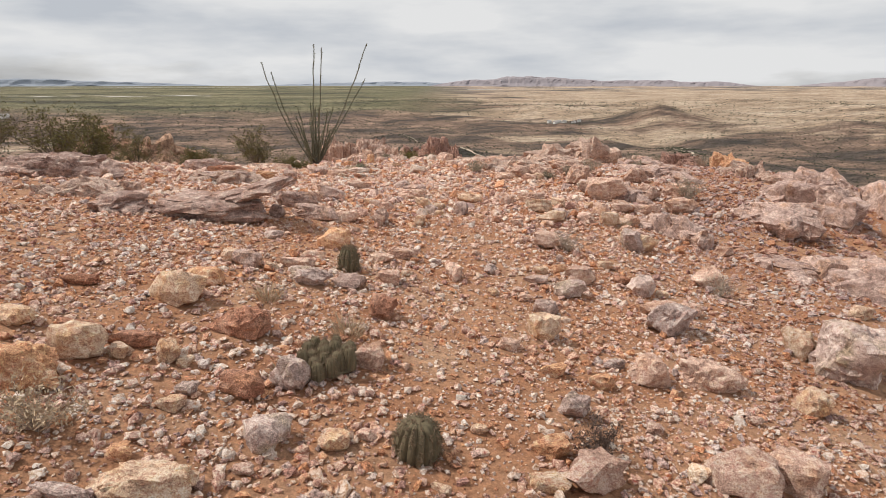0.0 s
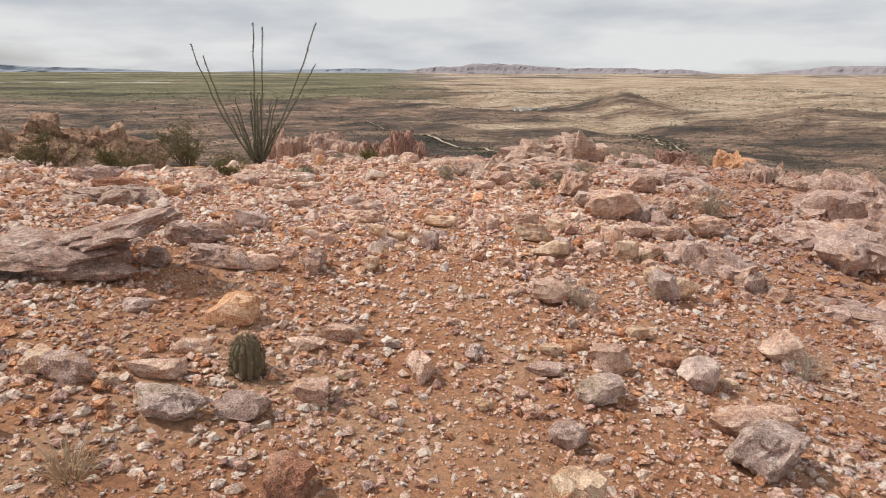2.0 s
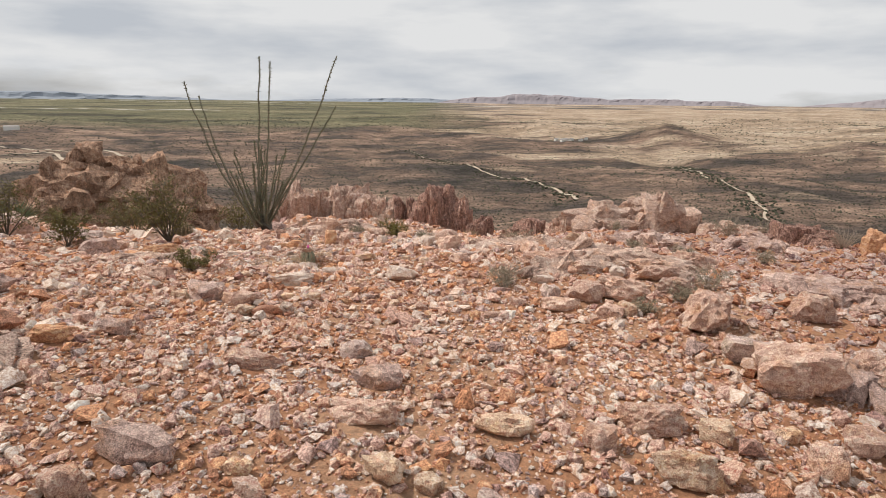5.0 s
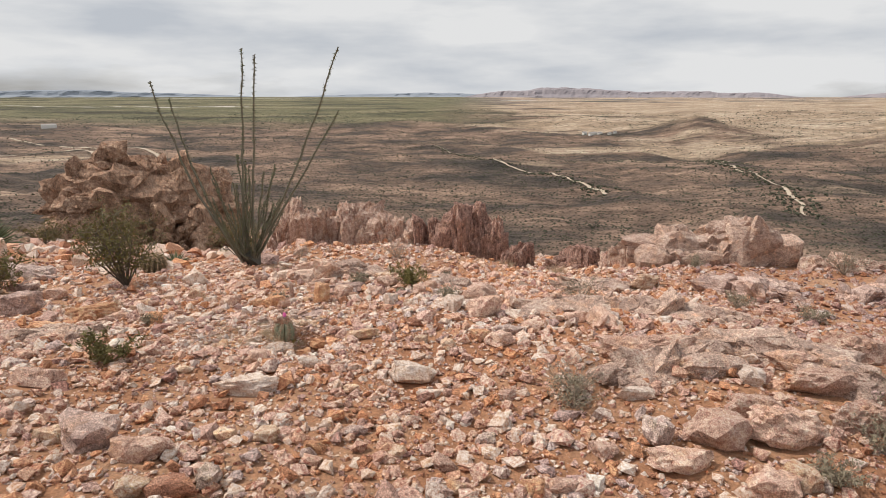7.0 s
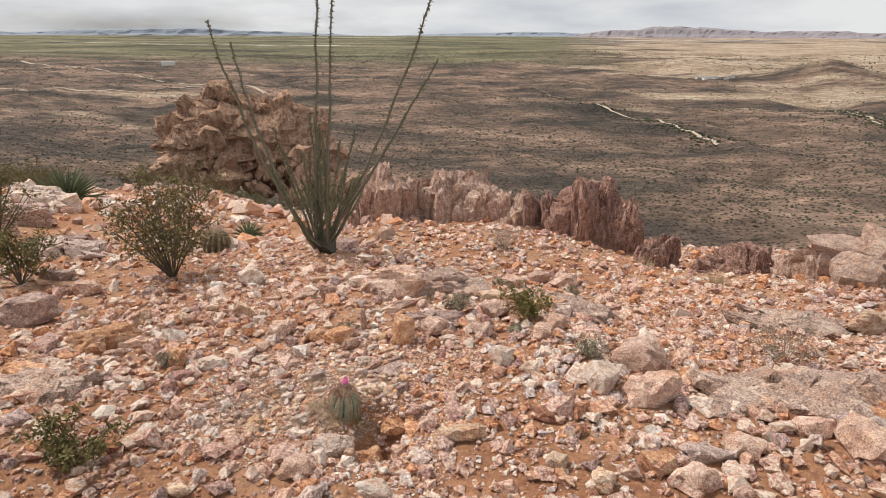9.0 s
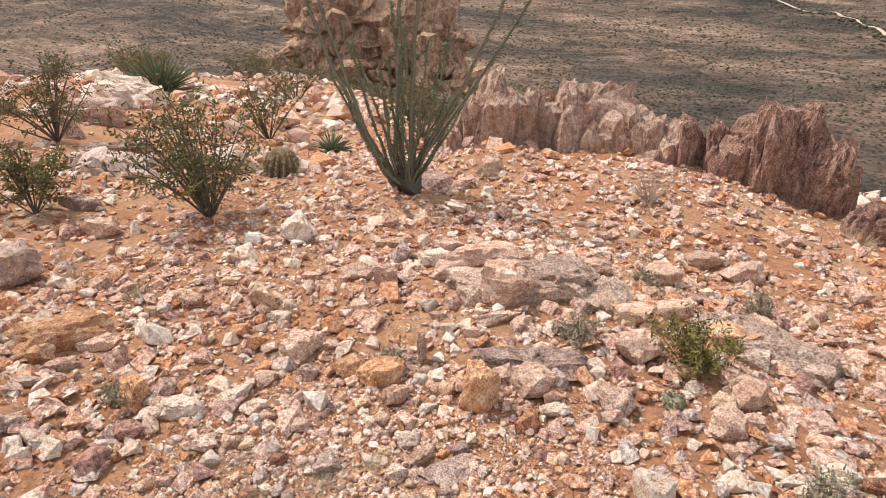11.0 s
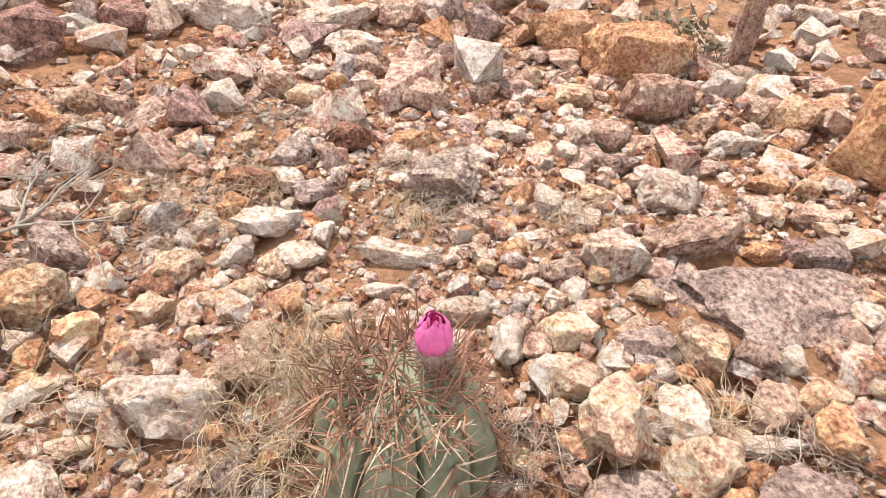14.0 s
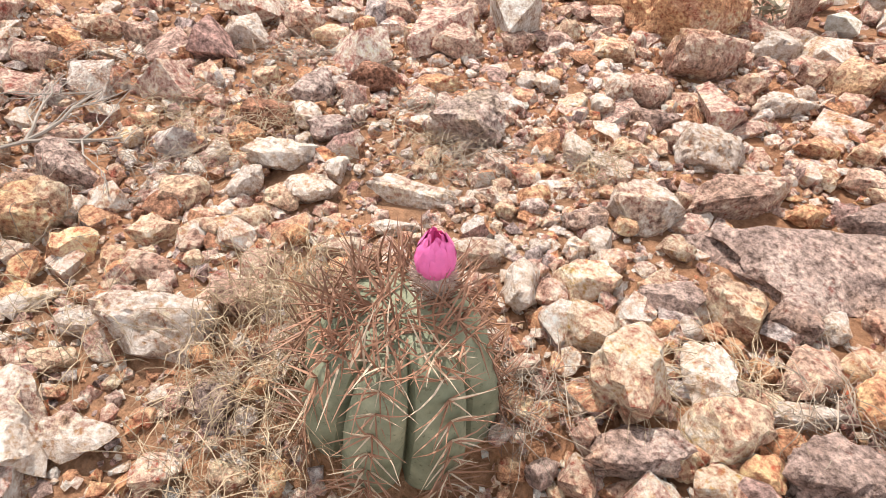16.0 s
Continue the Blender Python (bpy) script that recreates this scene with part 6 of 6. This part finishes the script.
shrub("creosote bush by the knoll foot", -9.9, 24.3, 1.5, 1.2, 16, 8, 15, LEAF, BARK, 139, 0.030, "creosote_bush")
shrub("creosote bush below the rim", -5.6, 22.3, 1.6, 1.2, 16, 8, 15, LEAF, BARK, 140, 0.030, "creosote_bush")
shrub("yellow-green leafy bush in the rubble", -0.80, 15.55, 0.42, 0.30, 22, 8, 14, LEAF_YELLOW, BARK, 141, 0.014, "leafy_bush")
hill_rng = np.random.default_rng(147)
hill_bush = bpy.data.objects["creosote_bush.008"]
for k in range(26):
    hx, hy = hill_rng.uniform(-26, -3), hill_rng.uniform(23, 60)
    copy_thing(hill_bush, pose(hx, hy, at_ground(hx, hy, 0.05), 0, 0, hill_rng.uniform(0, 360)))
rosette("spiky blue-green sotol beside pale rocks", -12.0, 22.4, 1.05, 260, LEAF_SOTOL, 142, width=0.05)
rosette("small green narrow-leaved yucca below the rim", -6.0, 20.0, 0.40, 90, LEAF_SOTOL, 143, "yucca", 0.03)

# grey and dry shrublets
GREY = "low grey-green shrublet among the stones"
for gx, gy, gw, gs in ((4.12, 10.35, 0.75, 1), (0.70, 12.40, 0.42, 2), (2.95, 12.40, 0.52, 3), (2.49, 11.95, 0.38, 4), (3.05, 15.3, 0.38, 5), (3.53, 14.7, 0.36, 6), (3.42, 17.7, 0.42, 7),
                       (4.5, 14.15, 0.42, 8), (2.03, 11.62, 0.30, 9), (-0.26, 14.75, 0.32, 10), (1.25, 15.42, 0.62, 11), (-1.39, 15.48, 0.27, 12), (-1.11, 16.6, 0.20, 13), (-3.28, 14.2, 0.24, 14),
                       (-0.37, 16.65, 0.26, 15), (-2.2, 14.95, 0.20, 16), (-2.53, 8.35, 0.26, 17), (5.6, 17.6, 0.8, 18), (6.2, 17.2, 0.7, 19)):
    shrub(GREY, gx, gy, gw, gw * 0.55, 22, 6, 7, LEAF_GREY, DRY_GREY, 150 + gs, 0.012, "grey_shrublet")
for dx_, dy_, dw, ds in ((1.55, 7.45, 0.5, 1), (3.08, 6.65, 0.42, 2), (0.73, 12.65, 0.5, 3), (-1.30, 18.6, 0.62, 4), (-3.0, 18.6, 0.42, 5), (6.8, 16.0, 0.7, 6)):
    shrub("dry brown twiggy shrublet in the gravel", dx_, dy_, dw, dw * 0.6, 30, 9, 1, DRY_GREY, DRY_GREY, 180 + ds, 0.010, "dry_shrublet")
shrub("dark dead twiggy shrub beside a pink stone", 0.93, 3.55, 0.40, 0.24, 40, 9, 2, DARK_TWIG, DARK_TWIG, 190, 0.012, "dead_shrub")
shrub("sparse dry yellowish bush in the stones", -2.06, 3.1, 0.45, 0.28, 26, 8, 5, DRY, DRY_GREY, 191, 0.014, "dry_bush")
for tx_, ty_, tw, ts in ((-1.43, 5.0, 0.34, 1), (-0.72, 4.6, 0.42, 2), (-2.81, 9.5, 0.26, 3), (-1.52, 16.1, 0.32, 4), (-2.97, 17.1, 0.26, 5), (-4.8, 15.05, 0.22, 6), (-4.13, 15.0, 0.24, 7),
                         (2.6, 8.8, 0.35, 8), (0.6, 19.0, 0.35, 9), (1.4, 18.3, 0.4, 10), (3.0, 18.2, 0.45, 11), (6.7, 16.3, 0.6, 12), (7.5, 15.2, 0.5, 13), (-1.05, 4.0, 0.25, 14)):
    tuft("dry straw-coloured grass tuft between stones", tx_, ty_, tw, tw * 0.55, 160, DRY, 200 + ts, wide=0.005)
# wiry dry grass pressed round the barrel cactus
for tx_, ty_, tw, th, ts in ((-1.93, 13.80, 0.16, 0.09, 1), (-1.86, 13.75, 0.16, 0.06, 2), (-1.97, 13.86, 0.10, 0.06, 4), (-2.06, 13.62, 0.14, 0.05, 5), (-2.05, 14.18, 0.12, 0.03, 6), (-2.30, 13.95, 0.12, 0.04, 8), (-2.3, 13.6, 0.2, 0.06, 12)):
    matted_grass("wiry dry grass matted round a barrel cactus", tx_, ty_, tw * 1.1, th, 80 if ts > 4 else 190, DRY if ts % 3 else DRY_GREY, 230 + ts)


for tx_, ty_, tw, ts in ((-2.12, 14.14, 0.13, 1), (-2.22, 14.22, 0.10, 2), (-2.44, 13.86, 0.12, 3), (-2.33, 13.83, 0.12, 4), (-1.60, 14.17, 0.07, 5), (-1.72, 13.99, 0.08, 6), (-1.66, 14.09, 0.06, 7), (-1.69, 13.80, 0.13, 8),
                         (-1.66, 13.86, 0.11, 9), (-1.72, 13.74, 0.14, 10), (-1.83, 13.69, 0.14, 11), (-1.53, 14.22, 0.08, 12), (-2.35, 14.0, 0.12, 13), (-2.5, 14.1, 0.14, 14), (-1.95, 14.32, 0.08, 15), (-2.62, 13.8, 0.16, 16)):
    matted_grass("fine dry grass caught between small stones", tx_, ty_, tw, 0.022, 90, DRY if ts % 2 else DRY_GREY, 250 + ts)


def dead_branch(x, y, seed):
    rng = np.random.default_rng(seed)
    pieces = []

    def grow(p, d, length, rad, level):
        pts = [np.array(p)]
        for k in range(5):
            d2 = d + rng.normal(0, 0.25, 3)
            d2[2] *= 0.3
            d = d2 / np.linalg.norm(d2)
            pts.append(pts[-1] + d * length / 5)
            pts[-1][2] = max(pts[-1][2], 0.012)
        pieces.append(tube(pts, np.linspace(rad, rad * 0.4, 6), 6))
        if level:
            for k in range(3):
                q = pts[rng.integers(1, 6)]
                grow(q, d + rng.normal(0, 0.8, 3), length * 0.6, rad * 0.55, level - 1)

    for k in range(4):
        a = rng.uniform(0, 6.28)
        grow((0, 0, 0.02), np.array((math.cos(a), math.sin(a), 0.25)), 0.14, 0.0032, 2)
    ob = tagged(new("dead_branch", mesh_of("dead_branch", *pieces[0], DEADWOOD, True)), "bleached dead twigs lying on stones", "branch")
    ob.matrix_world = pose(x, y, at_ground(x, y) + 0.008)
    for piece in pieces[1:]:
        part("twig", mesh_of("twig", *piece, DEADWOOD, True), ob)


dead_branch(-2.44, 13.66, 261)


def sprout(x, y):
    rng = np.random.default_rng(271)
    lv, st = [], []
    for k in range(5):
        b = np.array((rng.normal(0, 0.018), rng.normal(0, 0.012), 0))
        tip = b + (rng.normal(0, 0.008), rng.normal(0, 0.008), rng.uniform(0.025, 0.045))
        st.append(tube([b - (0, 0, 0.02), (b + tip) / 2, tip], (0.0012, 0.001, 0.0008), 4))
        for m in range(9):
            c = b + (tip - b) * rng.uniform(0.3, 1.0)
            lv.append(blade(c, c + rng.normal(0, 0.006, 3) + (0, 0, 0.004), 0.006, 0.001, rng))
    ob = tagged(new("green_sprout", mesh_of("stems", *join(st), SPROUT)), "tiny bright green sprout at the foot of a cactus", "seedling")
    ob.matrix_world = pose(x, y, at_ground(x, y))
    part("leaves", mesh_of("leaves", *join(lv), SPROUT), ob)


sprout(-1.70, 13.84)


# ---- the plain below ----
def scrub_cover():
    """Dark low scrub scattered over the plain: uncountable, one joined mesh."""
    rng = np.random.default_rng(31)
    n = 44000
    az = np.radians(rng.uniform(-62, 50, n))
    d = 190 * (1900 / 190.0) ** (rng.random(n) ** 0.8)
    x, y = d * np.sin(az), 10 + d * np.cos(az)
    keep = (fbm(x / 55, y / 55, 61, 3) > 0.40) | (rng.random(n) < 0.3)
    x, y = x[keep], y[keep]
    n = len(x)
    v0 = np.array(((1, 0, 0), (0, 1, 0), (-1, 0, 0), (0, -1, 0), (0, 0, 1), (0.3, 0.2, -0.8)))
    f0 = np.array(((0, 1, 4), (1, 2, 4), (2, 3, 4), (3, 0, 4), (1, 0, 5), (2, 1, 5), (3, 2, 5), (0, 3, 5)))
    s = rng.uniform(0.35, 1.05, n) * np.interp(np.hypot(x, y), (200, 1900), (0.8, 2.2))
    p = (v0[None] + rng.normal(0, 0.22, (n, 6, 3))) * np.stack([s, s, s * 0.62], -1)[:, None]
    p = p + np.stack([x, y, ground_z(x, y) + s * 0.3], -1)[:, None]
    t = f0[None] + (np.arange(n) * 6)[:, None, None]
    tagged(new("desert_scrub", tri_mesh("desert_scrub", p.reshape(-1, 3), t.reshape(-1, 3), SHRUB_FAR)), "dark low scrub dotting the plain far below", "scrub", kind="stuff")


scrub_cover()


def ribbon(name, label, points, width, mat, category, lift=0.9):
    """A narrow strip laid over the ground: a sandy wash or a dirt track."""
    pts = np.array(points, float)
    t = np.linspace(0, len(pts) - 1, 60 * (len(pts) - 1))
    i = np.minimum(t.astype(int), len(pts) - 2)
    c = pts[i] + (pts[i + 1] - pts[i]) * (t - i)[:, None]
    c = c + np.stack([fbm(t * 2.3, t * 0 + 3, 71, 3) - 0.5, fbm(t * 2.3, t * 0 + 9, 72, 3) - 0.5], -1) * width * 5
    g = np.gradient(c, axis=0)
    g = np.stack([-g[:, 1], g[:, 0]], -1) / (np.linalg.norm(g, axis=1)[:, None] + 1e-9)
    w = width * (0.5 + fbm(t * 5, t * 0, 73, 2))[:, None] / 2
    l, r = c - g * w, c + g * w
    v = np.concatenate([np.column_stack([l, ground_z(l[:, 0], l[:, 1]) + lift]), np.column_stack([r, ground_z(r[:, 0], r[:, 1]) + lift])])
    k = len(t)
    f = [[a, a + 1, a + 1 + k, a + k] for a in range(k - 1)]
    tagged(new(name, mesh_of(name, v, f, mat)), label, category, kind="structure")
    return c


def wash_bushes(label, c, seed, count=420, spread=8.0):
    rng = np.random.default_rng(seed)
    q = c[rng.integers(0, len(c), count)] + rng.normal(0, spread, (count, 2))
    v0, f0 = ico(1)
    s = rng.uniform(0.6, 1.5, count)
    p = (v0[None] + rng.normal(0, 0.22, (count, 12, 3))) * np.stack([s, s, s * 0.8], -1)[:, None] + np.column_stack([q, ground_z(q[:, 0], q[:, 1]) + s * 0.4])[:, None]
    t = np.array(f0)[None] + (np.arange(count) * 12)[:, None, None]
    tagged(new("wash_thicket", tri_mesh("wash_thicket", p.reshape(-1, 3), t.reshape(-1, 3), SHRUB_FAR)), label, "scrub", kind="stuff")


wash_a = ribbon("dry_wash", "pale sandy dry wash winding across the plain", ((-55, 935), (0, 827), (39, 680), (71, 625), (98, 550), (112, 500)), 2.6, WASH_SAND, "dry wash")
wash_bushes("dark thicket lining a dry wash", wash_a, 81)
wash_b = ribbon("dry_wash", "sandy dry wash with dark thickets on the plain", ((330, 760), (273, 700), (268, 606), (253, 505), (225, 410)), 2.4, WASH_SAND, "dry wash")
wash_bushes("dark thicket lining the farther dry wash", wash_b, 82, 480, 11.0)
ribbon("dirt_track", "pale dirt track crossing the plain", ((-1250, 1240), (-735, 945), (-540, 860), (-420, 800)), 6, WASH_SAND, "track", 0.6)
ribbon("dirt_track", "pale dirt track winding below the knoll", ((-900, 700), (-690, 735), (-520, 800), (-330, 560)), 5, WASH_SAND, "track", 0.6)
ribbon("dry_lake_bed", "thin pale dry lake bed far off on the plain", ((-2300, 2350), (-1450, 2260), (-830, 2240)), 26, PLAYA, "lake bed", 1.5)
ribbon("dry_lake_bed", "thin whitish lake bed near the horizon", ((-2300, 3700), (-1500, 3750), (-700, 3800)), 40, PLAYA, "lake bed", 2.5)
ribbon("dry_lake_bed", "thin pale streak before the mesas", ((200, 3500), (1400, 3600), (2900, 3300)), 40, PLAYA, "lake bed", 2.5)


def farmhouse(x, y, w, d, h, yaw, label):
    bm = bmesh.new()
    bmesh.ops.create_cube(bm, size=1.0)
    bmesh.ops.scale(bm, vec=(w, d, h), verts=bm.verts)
    bmesh.ops.translate(bm, vec=(0, 0, h / 2 - 0.5), verts=bm.verts)
    me = bpy.data.meshes.new("wall")
    bm.to_mesh(me)
    bm.free()
    me.materials.append(WALL_WHITE)
    ob = tagged(new("farmhouse", me), label, "house")
    ob.matrix_world = pose(x, y, at_ground(x, y), 0, 0, yaw)
    rv = [(-w / 2 - 0.4, -d / 2 - 0.4, h - 0.5), (w / 2 + 0.4, -d / 2 - 0.4, h - 0.5), (w / 2 + 0.4, d / 2 + 0.4, h - 0.5), (-w / 2 - 0.4, d / 2 + 0.4, h - 0.5), (-w / 2, 0, h + 1.6), (w / 2, 0, h + 1.6)]
    part("roof", mesh_of("roof", rv, [[0, 1, 5, 4], [2, 3, 4, 5], [1, 2, 5], [3, 0, 4], [3, 2, 1, 0]], ROOF_GREY), ob)


farmhouse(-855, 1205, 26, 12, 8, 30, "white farm building alone on the plain")
for hx, hy, hw in ((205, 1085, 9), (222, 1096, 7), (238, 1092, 8), (214, 1108, 10), (250, 1105, 6), (196, 1100, 6)):
    farmhouse(hx, hy, hw, 6, 4, hx, "small pale house in a far hamlet")


def mesa(name, label, x, y, length, depth, height, flat, seed, mat, bottom=-30):
    """A far table mountain: benches, gullied slopes and a cut-off top."""
    n, m = 90, 12
    s, q = np.meshgrid(np.linspace(-1, 1, n), np.linspace(0, 1, m), indexing="ij")
    top = height * np.clip((1 - np.abs(s) ** 2.2) * (0.55 + 0.75 * fbm(s * 3.1 + seed, s * 0, seed, 4)), 0, flat)
    prof = np.interp(q, (0, 0.35, 0.5, 0.6, 0.8, 1), (0, 0.28, 0.45, 0.80, 0.93, 1.0))
    z = top * prof * (0.93 + 0.14 * fbm(s * 24, q * 6, seed + 2, 3))
    xx, yy = s * length / 2, (q - 0.5) * depth * 0.5 - (fbm(s * 16, q * 2, seed + 4, 3) - 0.5) * depth * 0.3
    front = np.stack([xx, yy, z], -1).reshape(-1, 3)
    back = np.stack([xx[:, -1], yy[:, -1] + depth * 0.5, np.zeros(n)], -1)
    v = np.vstack([front, back])
    f = [[i * m + j, (i + 1) * m + j, (i + 1) * m + j + 1, i * m + j + 1] for i in range(n - 1) for j in range(m - 1)]
    f += [[i * m + m - 1, (i + 1) * m + m - 1, n * m + i + 1, n * m + i] for i in range(n - 1)]
    ob = tagged(new(name, mesh_of(name, v, f, mat, False)), label, "mountain", kind="structure")
    ob.matrix_world = pose(x, y, bottom, 0, 0, -math.degrees(math.atan2(x, y)))


mesa("mesa_1", "flat-topped mauve mesa on the horizon", 640, 4560, 1500, 260, 84, 0.95, 5, MESA, -22)
mesa("mesa_2", "low mesa foothills along the horizon", 1500, 4400, 1500, 240, 50, 0.9, 9, MESA, -22)
mesa("mesa_3", "low mauve mesa far off on the horizon", 2950, 3750, 1500, 260, 62, 0.95, 14, MESA, -22)
mesa("mesa_4", "low haze-blue hills along the horizon", -500, 4750, 2000, 200, 36, 1.0, 21, HAZY_HILL, -20)
mesa("mesa_5", "low haze-blue hills far off over the green plain", -2700, 4000, 2600, 200, 52, 1.0, 28, HAZY_HILL, -20)
mesa("mesa_6", "low far hills at the edge of the plain", -3900, 2700, 2200, 200, 50, 1.0, 33, HAZY_HILL, -20)
mesa("mesa_7", "low far hills beside the mesas", 3900, 2700, 2200, 200, 46, 1.0, 37, HAZY_HILL, -20)
